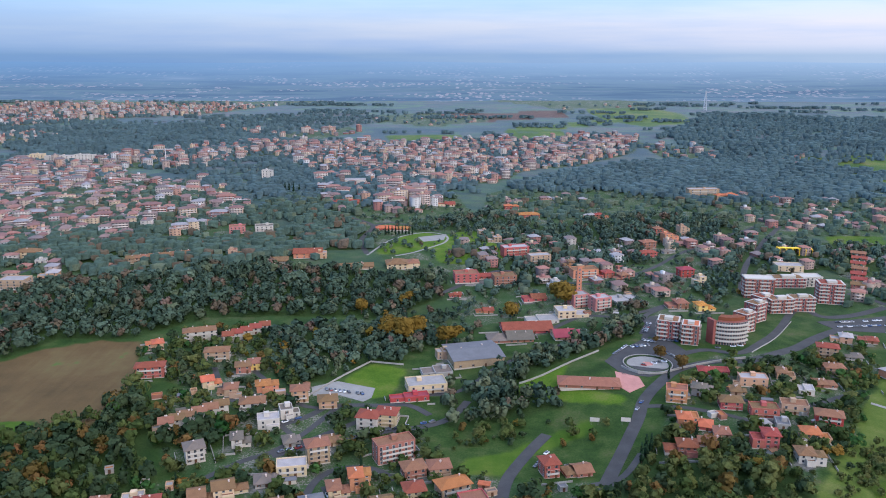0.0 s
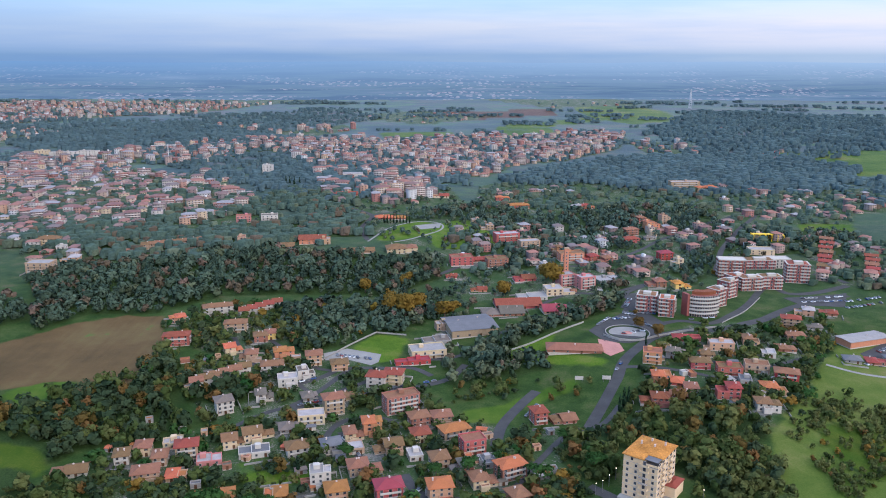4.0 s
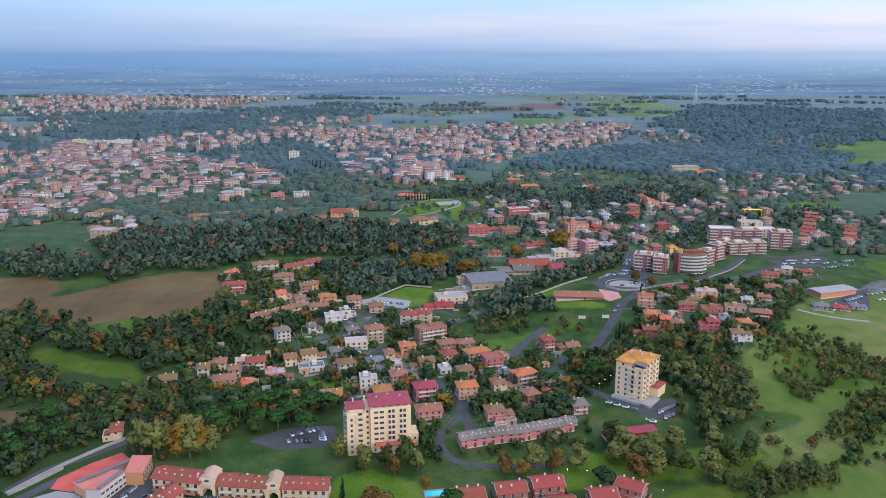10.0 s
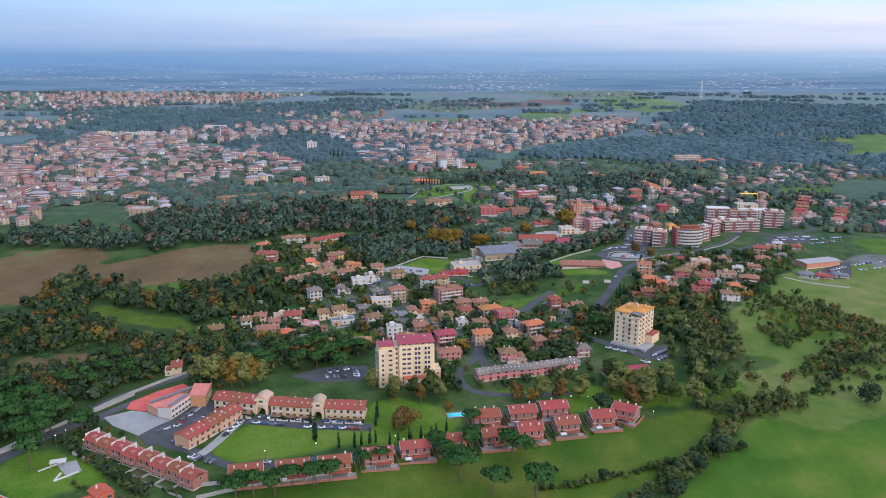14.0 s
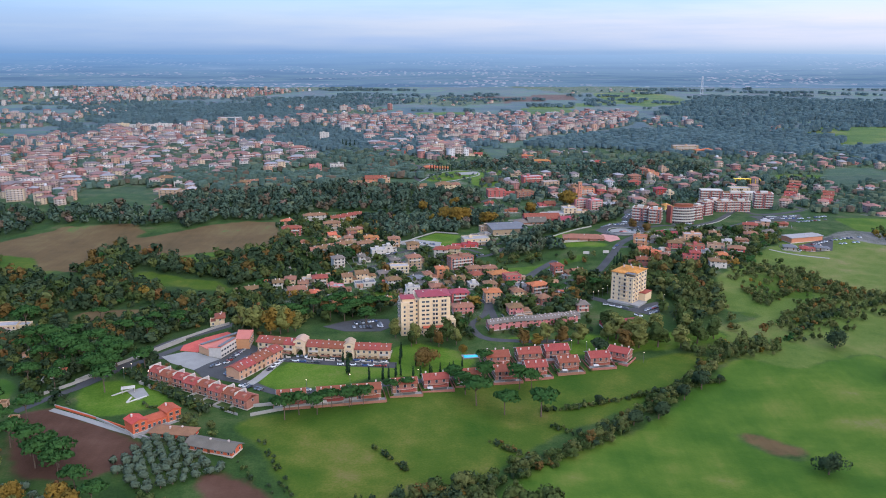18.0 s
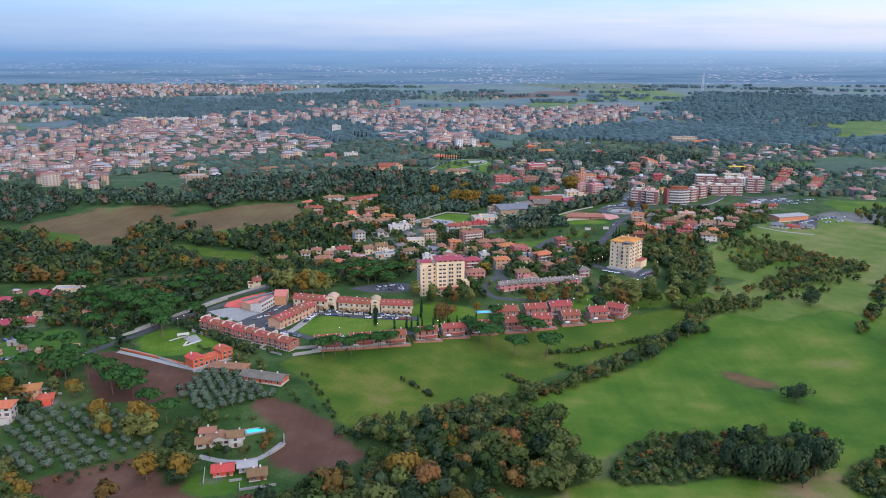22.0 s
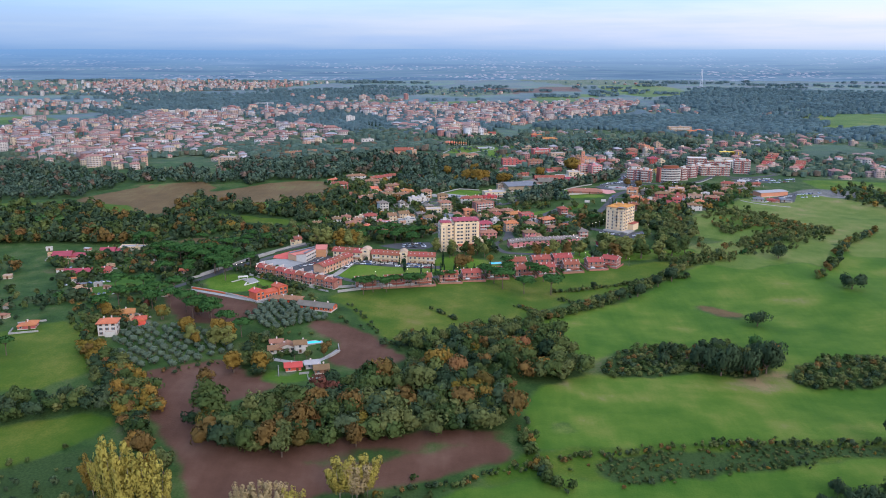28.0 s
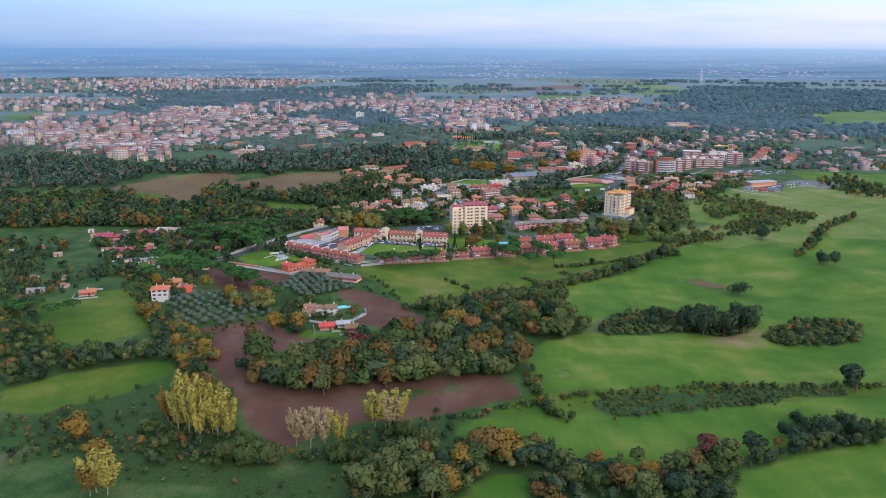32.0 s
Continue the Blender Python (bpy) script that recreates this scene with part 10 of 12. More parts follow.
pool(-141.5, 14.3, 20, 8, 4)
play_frame(384.8, 850.4)
billboard(108.1, 435.3, -8)
billboard(90.5, 438.9, -8)
big_screen_hall(-138.8, 1254.5)
tower_crane(-503.7, 1449.8)
street_lamp(-225.2, 148.3)
street_lamp(-222.7, 153.9)
street_lamp(-234.9, 144.5)
street_lamp(-208.6, 143.2)
street_lamp(-155.6, 128.4)
street_lamp(-116.2, 135.3)
street_lamp(-92.6, 143.7)
street_lamp(-53.8, 154.8)
street_lamp(-15.7, 168.4)
street_lamp(43.1, 203.0)
street_lamp(52.7, 202.4)
street_lamp(85.9, 186.5)
street_lamp(80.8, 301.1)
street_lamp(85.5, 307.1)
street_lamp(93.8, 312.9)
street_lamp(72.8, 294.6)
street_lamp(76.5, 296.3)
street_lamp(123.4, 286.7)
street_lamp(50.5, 259.3)
street_lamp(52.2, 249.9)
mast(*MAST_AT)

car_row(-170.2, 181.5, -166.2, 192.5, 6, 160, 41)
car_row(-163.5, 174.0, -158.5, 185.0, 5, 155, 42)
car_row(-150.5, 178.2, -110.0, 173.8, 9, 86, 43)
car_row(-104.0, 173.2, -74.0, 173.6, 8, 92, 44)
car_row(-168.0, 156.0, -160.5, 150.0, 5, 150, 45)

# ---- quarters, woods and hedges, clear of roads and houses ----
LATE.append(('soil', [(-186, -94), (-166, -121), (-143, -125), (-121, -119), (-103, -110), (-84, -107), (-63, -103), (-42, -99), (-26, -96), (-28, -88), (-63, -92), (-103, -98), (-121, -107), (-143, -113), (-162, -110), (-178, -92)]))
LATE.append(('stubble', [(113, 102), (126, 102), (146, 86), (139, 77), (126, 80)]))
LATE.append(('pasture', [(243, 290), (269, 300), (301, 297), (244, 185), (239, 202), (236, 229)]))
LATE.append(('pasture', [(185, 336), (214, 353), (212, 328), (188, 317)]))
LATE.append(('pasture', [(166, 312), (188, 317), (194, 285), (172, 275), (163, 293)]))
clearing('soil', [(-153, 41), (-143, 48), (-103, 22), (-102, 6), (-83, -10), (-89, -21), (-112, -24), (-128, -18), (-129, -3), (-121, 7), (-143, 30)])
clearing('soil', [(-261, 109), (-248, 113), (-205, 86), (-183, 68), (-195, 53), (-217, 56), (-255, 99)])
clearing('stubble', [(-504, 475), (-467, 534), (-414, 547), (-382, 536), (-374, 507), (-328, 492), (-299, 551), (-255, 574), (-205, 507), (-211, 441), (-292, 435), (-340, 462), (-371, 483), (-399, 482), (-394, 452), (-353, 411), (-400, 394), (-424, 435), (-490, 452)])
# two open meadows in dark forest-floor colour, shade put into the ground
clearing('forest', [(-391, 386), (-355, 385), (-350, 357), (-377, 362)])
clearing('forest', [(-279, 355), (-258, 341), (-216, 326), (-230, 308), (-257, 315)])
quarter([(-740, 1179), (-649, 1297), (-524, 1333), (-324, 1168), (-255, 1048), (-279, 921), (-361, 884), (-437, 867), (-463, 792), (-506, 755)], 17, 12, (2, 4), 401, keep=0.72, green=0.9, tree_h=8)
quarter([(10, 861), (88, 964), (156, 910), (188, 819), (128, 701), (63, 684), (19, 726)], 20, 14, (2, 3), 402, keep=0.7, green=0.6, tree_h=7)
quarter([(257, 907), (365, 927), (436, 903), (406, 802), (323, 771), (255, 800)], 19, 12, (2, 3), 403, keep=0.7, green=0.6, tree_h=7)
quarter([(-221, 1325), (-107, 1428), (0, 1339), (16, 1140), (-68, 1066), (-165, 1112)], 19, 10, (2, 4), 404, keep=0.65, green=0.7, tree_h=8)
quarter([(-668, 1190), (-601, 1211), (-504, 1207), (-371, 1140), (-285, 1124), (-246, 1024), (-245, 959), (-322, 983), (-414, 983), (-481, 973), (-543, 957)], 16, 15, (2, 4), 405, keep=0.62, green=1.0, tree_h=9)
quarter([(-883, 1588), (-792, 1542), (-683, 1494), (-583, 1455), (-476, 1202), (-545, 1182), (-668, 1190)], 17, 10, (2, 5), 406, keep=0.7, green=0.8, size=0.95)
quarter([(-649, 1657), (-562, 1752), (-473, 1843), (-410, 1912), (-292, 1846), (-242, 1595), (-367, 1652), (-413, 1515), (-464, 1439), (-553, 1458)], 17, 20, (2, 5), 407, keep=0.75, green=0.6, size=0.9)
quarter([(-814, 1542), (-708, 1576), (-632, 1612), (-563, 1458), (-653, 1425), (-764, 1445)], 22, 5, (4, 6), 408, keep=0.6, green=0.3)
quarter([(-461, 1295), (-410, 1326), (-350, 1278), (-325, 1169), (-403, 1163)], 20, 10, (2, 4), 409, keep=0.7, green=0.4)
quarter([(-535, 943), (-501, 956), (-445, 941), (-411, 893), (-417, 850), (-441, 837), (-489, 857)], 15, 12, (2, 3), 410, keep=0.7, green=0.6, tree_detail='mid')
quarter([(-474, 829), (-423, 836), (-389, 790), (-360, 717), (-402, 758), (-415, 720)], 16, 10, (2, 3), 411, keep=0.55, green=0.7, tree_detail='mid')
quarter([(-348, 1734), (-219, 1896), (-58, 1855), (64, 1989), (197, 1920), (404, 2080), (490, 2015), (414, 1743), (255, 1522), (163, 1475), (79, 1282), (15, 1279), (-43, 1373), (-143, 1397), (-234, 1407)], 16, 8, (2, 5), 412, keep=0.8, green=0.6, size=0.9)
quarter([(-88, 1185), (-39, 1225), (-3, 1141), (12, 1090), (-33, 1046), (-61, 1015), (-94, 1058)], 17, 18, (3, 5), 413, keep=0.9, green=0.15)
quarter([(-204, 1169), (-139, 1187), (-111, 1075), (-133, 1002), (-174, 991)], 19, 12, (2, 4), 414, keep=0.5, green=0.6)
quarter([(62, 1130), (149, 1181), (250, 1222), (245, 1113), (160, 1029), (99, 1011), (50, 1051)], 21, 14, (2, 3), 415, keep=0.55, green=0.7)
quarter([(464, 1903), (610, 1857), (578, 1580), (510, 1543), (453, 1705)], 24, 14, (2, 4), 416, keep=0.5, green=0.5)
quarter([(306, 1199), (454, 1230), (544, 1193), (601, 1169), (522, 1039), (417, 1059), (329, 1098)], 22, 12, (2, 3), 417, keep=0.5, green=0.6)
quarter([(403, 1042), (501, 1078), (632, 1122), (553, 974), (467, 968), (399, 973)], 20, 12, (2, 3), 418, keep=0.55, green=0.6)
quarter([(453, 909), (504, 884), (413, 715), (398, 713), (423, 807)], 15, 40, (2, 3), 419, keep=0.5, green=0.5, tree_detail='mid')
quarter([(176, 912), (222, 909), (203, 803), (157, 777)], 17, 20, (2, 3), 420, keep=0.5, green=0.7, tree_detail='mid')
quarter([(143, 759), (197, 777), (224, 734), (199, 681), (163, 700)], 16, 20, (2, 3), 421, keep=0.6, green=0.6, tree_detail='mid')
quarter([(675, 1717), (771, 1715), (730, 1520), (641, 1515)], 26, 14, (2, 3), 422, keep=0.5, green=0.3)
quarter([(-1549, 2832), (-1316, 2978), (-971, 3070), (-433, 3386), (-356, 3112), (-611, 2883), (-776, 2556), (-1006, 2461), (-1115, 2327), (-1235, 2246)], 24, 12, (3, 6), 423, keep=0.9, green=0.2, size=0.85)
quarter([(-1142, 2071), (-1092, 2147), (-943, 2049), (-979, 1919), (-1038, 1878)], 26, 12, (2, 3), 424, keep=0.8, green=0.2, flat=0.9)
quarter([(-613, 2161), (-387, 2083), (-258, 2242), (-213, 2099), (-329, 1914), (-420, 1963)], 26, 12, (3, 5), 425, keep=0.6, green=0.2)
quarter([(-2212, 4076), (-1728, 4279), (-1111, 4416), (-971, 3848), (-1439, 3551), (-1795, 3293)], 38, 12, (3, 6), 426, keep=0.75, green=0.2, size=0.8)
quarter([(-1795, 3293), (-1307, 3526), (-929, 3677), (-866, 3243), (-1229, 3020), (-1584, 2898)], 36, 12, (2, 5), 427, keep=0.45, green=0.3, size=0.8)
quarter([(-294, 4084), (336, 4195), (304, 3782), (69, 2750), (-48, 2840), (-221, 3791)], 50, 12, (2, 4), 428, keep=0.35, green=0.3, size=0.85)
quarter([(831, 4528), (1270, 4214), (1378, 3855), (2049, 3812), (1845, 3423), (1263, 3527), (840, 3838)], 48, 12, (2, 4), 429, keep=0.4, green=0.3, size=0.85)
quarter([(165, 3128), (506, 3378), (732, 3039), (784, 2838), (413, 2740)], 50, 12, (2, 3), 430, keep=0.25, green=0.3, size=0.9)
quarter([(-285, 2483), (-63, 2647), (201, 2473), (-38, 2246)], 40, 12, (2, 3), 431, keep=0.3, green=0.4)
quarter([(692, 2262), (835, 2308), (788, 2132), (670, 2138)], 30, 12, (1, 2), 432, keep=0.5, green=0.3)
quarter([(-1107, 1126), (-986, 1211), (-883, 1127), (-867, 1196), (-741, 1126), (-645, 928), (-577, 895), (-491, 656), (-534, 658), (-597, 707), (-696, 824), (-811, 878), (-976, 916)], 15.5, 14, (2, 5), 433, keep=0.75, green=0.5, size=0.95)
quarter([(-795, 848), (-754, 864), (-655, 819), (-607, 708), (-697, 747)], 18, 14, (2, 3), 434, keep=0.5, green=0.7)
quarter([(-1773, 1993), (-1342, 2064), (-1148, 1996), (-967, 1802), (-1066, 1624), (-1548, 1658)], 26, 10, (2, 5), 435, keep=0.7, green=0.3, size=0.9)
quarter([(-2848, 3392), (-1804, 3230), (-1396, 3348), (-1080, 2419), (-1474, 2293), (-2091, 2316)], 40, 10, (3, 6), 436, keep=0.55, green=0.25, size=0.85)
quarter([(-3688, 4347), (-1828, 4415), (-888, 4138), (-801, 3642), (-3093, 3537)], 60, 10, (3, 6), 437, keep=0.5, green=0.2, size=0.8)
quarter([(411, 824), (465, 870), (402, 677), (360, 652)], 17, -30, (2, 3), 438, keep=0.7, green=0.4)
quarter([(480, 874), (515, 876), (448, 688), (414, 667)], 17, -30, (2, 3), 439, keep=0.7, green=0.4)
quarter([(536, 856), (586, 894), (498, 687), (474, 689)], 17, -30, (2, 3), 440, keep=0.7, green=0.4)
quarter([(595, 871), (639, 893), (546, 684), (517, 685)], 17, -30, (2, 3), 441, keep=0.7, green=0.4)
quarter([(462, 701), (524, 709), (609, 709), (578, 650), (445, 641)], 17, 5, (2, 3), 442, keep=0.7, green=0.4)
quarter([(666, 911), (766, 914), (678, 756), (585, 729)], 17, -30, (2, 3), 443, keep=0.6, green=0.5)
quarter([(598, 1168), (694, 1204), (686, 1059), (574, 997)], 22, 10, (2, 3), 444, keep=0.5, green=0.6)
quarter([(660, 1049), (890, 1133), (816, 1002), (638, 955)], 26, 10, (2, 3), 445, keep=0.4, green=0.6)
quarter([(-803, 949), (-748, 1019), (-645, 1096), (-525, 1129), (-442, 876), (-503, 754), (-615, 760), (-710, 789)], 16, 14, (2, 4), 446, keep=0.7, green=0.7, size=0.95)
quarter([(-1098, 1411), (-943, 1397), (-785, 1431), (-633, 1350), (-615, 1148), (-747, 1097), (-889, 1063)], 18, 14, (2, 5), 447, keep=0.7, green=0.5, size=0.9)
wood([(-184, -97), (-164, -118), (-143, -121), (-121, -115), (-103, -106), (-84, -103), (-63, -99), (-42, -95), (-26, -92), (-22, -72), (-40, -48), (-64, -34), (-88, -42), (-110, -46), (-124, -64), (-146, -69), (-157, -88), (-173, -84)], 6.6, 'autumn', 'close', 11, 17, 11)
wood([(-124, -25), (-101, -9), (-52, -2), (-37, -16), (-24, -46), (-19, -56), (-52, -36), (-93, -34)], 6, 'wood', 'close', 7, 11, 12)
wood([(-104, 9), (-79, 20), (-52, 29), (-25, 45), (-20, 20), (-28, -22), (-52, -2), (-83, -3)], 6, 'autumn', 'close', 7, 11, 13)
wood([(-36, 5), (-20, 20), (10, 21), (18, -29), (-6, -42), (-29, -35)], 6.8, 'autumn', 'close', 10, 15, 14)
wood([(28, -22), (41, 1), (57, 18), (72, 22), (95, 26), (130, 20), (126, -12), (106, -23), (91, -17), (55, -29), (30, -33)], 3.6, 'scrub', 'near', 2.2, 4.2, 15, label='russet scrub filling a hollow in the field')
wood([(86, -8), (96, 14), (112, 24), (138, 26), (143, 10), (126, -12), (106, -23), (91, -17)], 7.5, 'evergreen', 'close', 8, 12, 16)
wood([(133, -19), (155, 1), (171, 15), (178, 6), (201, 13), (207, 0), (196, -24), (167, -32), (143, -33)], 3.8, 'scrub', 'near', 3, 6, 17)
wood([(-111, -214), (-104, -192), (-80, -167), (-51, -158), (-21, -161), (-12, -174), (-23, -181), (-44, -185), (-59, -201), (-66, -213)], 6.8, 'autumn', 'close', 8, 12, 18)
wood([(-34, -211), (-26, -184), (4, -174), (26, -178), (53, -165), (67, -172), (55, -209)], 6.4, 'autumn', 'close', 7, 11, 19)
wood([(52, -178), (94, -155), (146, -148), (144, -156), (108, -161), (73, -176)], 5, 'wood', 'close', 5, 8, 20)
wood([(-219, -147), (-211, -134), (-193, -147), (-178, -152), (-164, -160), (-149, -174), (-144, -185), (-203, -190), (-212, -166)], 4.6, 'wood', 'close', 3, 6.5, 21, gaps=0.05, label='thicket of shrubs under the poplars')
wood([(-141, -174), (-119, -168), (-107, -149), (-87, -139), (-66, -134), (-63, -152), (-85, -166), (-98, -180), (-139, -183)], 4.6, 'wood', 'close', 2.5, 6, 22, gaps=0.1, label='thicket of shrubs under the poplars')
wood([(-6, -123), (23, -109), (50, -101), (96, -98), (118, -96), (139, -96), (153, -99), (149, -106), (119, -108), (103, -114), (75, -120), (45, -123), (25, -131), (18, -130), (8, -119)], 3.0, 'rough', 'mid', 0.8, 1.7, 23, gaps=0.05, label='low brown scrub and reeds along a ditch')
wood([(101, -145), (117, -138), (147, -135), (153, -138), (148, -149), (106, -153)], 5, 'evergreen', 'close', 4, 8, 24)
wood([(-293, -145), (-277, -142), (-252, -119), (-232, -108), (-207, -117), (-180, -156), (-171, -188), (-195, -177), (-213, -179), (-243, -185), (-264, -195)], 5.2, 'scrub', 'near', 2.2, 5, 25, gaps=0.32, label='thicket of shrubs and small trees on rough grass')
wood([(-326, -86), (-316, -66), (-274, -69), (-235, -64), (-218, -83), (-245, -81), (-284, -91), (-311, -112)], 5.5, 'evergreen', 'close', 6, 10, 26)
wood([(-363, -18), (-360, 18), (-330, -17), (-303, -66), (-329, -79)], 6, 'wood', 'close', 5, 9, 27, gaps=0.3)
wood([(-255, -37), (-251, -17), (-232, -35), (-218, -68), (-196, -112), (-200, -123), (-219, -90), (-237, -68)], 5, 'autumn', 'close', 7, 11, 28)
wood([(-313, 52), (-314, 92), (-286, 103), (-249, 92), (-222, 99), (-206, 71), (-218, 48), (-195, 27), (-181, -3), (-191, -10), (-225, 40), (-268, 62), (-288, 43), (-290, 12)], 6.5, 'wood', 'mid', 3, 6, 29, gaps=0.4)
wood([(-183, -9), (-181, 21), (-172, 22), (-163, -8), (-161, -37), (-168, -38)], 5, 'wood', 'close', 6, 9, 30)
wood([(-325, 174), (-326, 218), (-261, 195), (-214, 202), (-198, 240), (-176, 202), (-198, 152), (-219, 135), (-233, 114), (-267, 117), (-289, 110)], 8, 'deep', 'mid', 3.5, 6, 31, gaps=0.35)
wood([(-378, 268), (-344, 289), (-273, 275), (-210, 283), (-184, 267), (-182, 226), (-226, 202), (-307, 212), (-346, 210)], 8, 'deep', 'mid', 5, 8, 32, gaps=0.3)
wood([(-376, 391), (-369, 431), (-278, 369), (-224, 376), (-185, 413), (-151, 379), (-166, 334), (-196, 354), (-222, 332), (-273, 337), (-295, 299), (-323, 293)], 7.5, 'deep', 'mid', 8, 13, 33)
wood([(-317, 284), (-292, 309), (-224, 282), (-197, 290), (-181, 251), (-206, 235), (-232, 219), (-247, 190), (-256, 173)], 8, 'deep', 'mid', 6, 10, 34, gaps=0.42)
wood([(-325, 390), (-295, 376), (-274, 340), (-215, 312), (-197, 319), (-166, 296), (-160, 266), (-204, 268), (-239, 263), (-255, 257)], 7.5, 'autumn', 'mid', 7, 11, 35, gaps=0.4)
wood([(-233, 510), (-205, 498), (-176, 439), (-123, 441), (-120, 402), (-159, 407), (-184, 407), (-221, 358), (-247, 407), (-216, 437)], 7.5, 'deep', 'mid', 8, 13, 36, gaps=0.05)
wood([(-385, 664), (-360, 717), (-309, 719), (-250, 751), (-216, 768), (-148, 768), (-79, 750), (-46, 741), (3, 753), (8, 708), (-40, 644), (-106, 638), (-147, 632), (-194, 632), (-239, 576), (-293, 573), (-313, 530)], 9.5, 'deep', 'mid', 9, 14, 37)
wood([(-132, 582), (-104, 625), (-66, 618), (-40, 644), (-11, 616), (-2, 578), (-34, 544), (-71, 508), (-92, 497), (-120, 524)], 8.5, 'wood', 'mid', 8, 13, 38)
wood([(-69, 644), (-42, 684), (8, 644), (30, 615), (33, 588), (3, 567), (-19, 579), (-55, 592)], 9.5, 'wood', 'mid', 6, 10, 39, gaps=0.3)
wood([(-1, 493), (26, 522), (76, 572), (125, 605), (165, 664), (185, 656), (152, 587), (107, 554), (65, 514), (43, 491), (78, 476), (80, 462), (40, 452), (12, 436), (2, 436)], 7.5, 'scrub', 'mid', 8, 13, 40)
wood([(2, 429), (40, 452), (81, 445), (101, 444), (89, 416), (66, 411), (54, 417), (37, 410), (15, 416)], 8, 'wood', 'mid', 5, 9, 41, gaps=0.35)
wood([(99, 407), (128, 417), (171, 391), (187, 365), (154, 303), (130, 287), (122, 313), (98, 337), (75, 288), (65, 301), (66, 349)], 8, 'scrub', 'mid', 7, 12, 42)
wood([(132, 325), (161, 369), (177, 327), (167, 279), (135, 235), (119, 243), (115, 272)], 7.5, 'scrub', 'mid', 7, 12, 43, gaps=0.1)
wood([(138, 235), (171, 271), (187, 255), (179, 206), (155, 195), (121, 210)], 7.5, 'rough', 'mid', 5, 9, 44, gaps=0.58)
wood([(187, 365), (239, 424), (265, 420), (290, 393), (238, 299), (213, 293), (190, 311), (178, 330)], 9, 'rough', 'mid', 3, 7, 45, gaps=0.55, label='scattered scrub on rough pasture')
wood([(195, 368), (243, 412), (266, 412), (232, 365), (195, 347)], 8, 'rough', 'mid', 4, 7, 46, gaps=0.3)
wood([(-37, 214), (3, 229), (89, 230), (112, 243), (141, 232), (195, 249), (179, 199), (130, 194), (93, 196), (86, 215), (1, 210)], 7, 'rough', 'mid', 5, 9, 47, gaps=0.8)
wood([(-77, 250), (-58, 273), (-32, 253), (-5, 227), (45, 237), (81, 246), (109, 250), (109, 237), (43, 222), (-15, 225), (-29, 238), (-55, 226)], 7, 'rough', 'mid', 6, 10, 48, gaps=0.75)
wood([(-190, 270), (-163, 290), (-131, 315), (-86, 333), (-77, 284), (-106, 257), (-144, 242), (-171, 242)], 8, 'evergreen', 'mid', 7, 11, 49, gaps=0.25)
wood([(21, 788), (73, 866), (138, 878), (207, 966), (272, 1000), (215, 805), (173, 800), (117, 740), (83, 721), (42, 756)], 11, 'wood', 'mid', 8, 12, 50, gaps=0.2)
wood([(-3, 973), (59, 1083), (127, 996), (206, 1034), (308, 1079), (388, 1043), (358, 903), (266, 880), (187, 937), (112, 872), (49, 888)], 12, 'wood', 'mid', 8, 12, 51, gaps=0.1)
wood([(254, 1288), (376, 1578), (524, 1585), (602, 1371), (675, 1320), (661, 1220), (536, 1215), (409, 1225), (294, 1222)], 13, 'evergreen', 'far', 8, 13, 52, gaps=0.05)
wood([(104, 1257), (222, 1446), (313, 1491), (281, 1245), (191, 1237), (125, 1195)], 13, 'evergreen', 'far', 8, 12, 53, gaps=0.05)
wood([(274, 804), (358, 903), (439, 908), (499, 884), (452, 787), (385, 789), (298, 744), (244, 665), (224, 697)], 10, 'wood', 'mid', 6, 10, 54, gaps=0.25)
wood([(181, 615), (261, 700), (298, 744), (270, 667), (224, 635), (204, 587)], 10, 'wood', 'mid', 6, 9, 55, gaps=0.35)
wood([(-520, 914), (-445, 941), (-362, 900), (-288, 872), (-231, 875), (-178, 932), (-100, 959), (-76, 845), (-135, 828), (-205, 769), (-239, 715), (-338, 738), (-389, 778), (-448, 781)], 11, 'deep', 'far', 8, 12, 56, gaps=0.15)
wood([(-268, 1024), (-215, 1139), (-129, 1095), (-93, 960), (-178, 932), (-245, 959)], 12, 'wood', 'far', 7, 11, 57, gaps=0.25)
wood([(-322, 1312), (-290, 1435), (-133, 1297), (-103, 1159), (-183, 1143), (-279, 1167)], 12, 'deep', 'far', 7, 11, 58, gaps=0.1)
wood([(-59, 965), (12, 1023), (32, 977), (4, 941), (-43, 932)], 11, 'evergreen', 'mid', 8, 12, 59)
wood([(-1010, 1825), (-984, 2108), (-659, 2161), (-417, 2091), (-383, 1784), (-567, 1852), (-706, 1709), (-860, 1678)], 15, 'evergreen', 'far', 9, 13, 60, gaps=0.3)
wood([(421, 1496), (674, 1853), (1091, 1976), (912, 1642), (663, 1516), (477, 1438)], 17, 'wood', 'far', 8, 12, 61, gaps=0.35)
wood([(-1315, 2394), (-719, 2365), (-315, 2752), (-141, 2399), (-417, 2091), (-878, 2141), (-1072, 1940)], 22, 'wood', 'far', 8, 12, 62, gaps=0.45)
wood([(-808, 675), (-747, 756), (-591, 672), (-520, 620), (-441, 630), (-375, 601), (-307, 581), (-357, 532), (-485, 571), (-503, 485), (-563, 459), (-682, 468)], 11.5, 'deep', 'mid', 8, 13, 63)
wood([(-630, 382), (-513, 399), (-444, 428), (-399, 414), (-351, 331), (-342, 283), (-419, 285), (-475, 281), (-559, 264)], 7.5, 'deep', 'mid', 9, 15, 64)
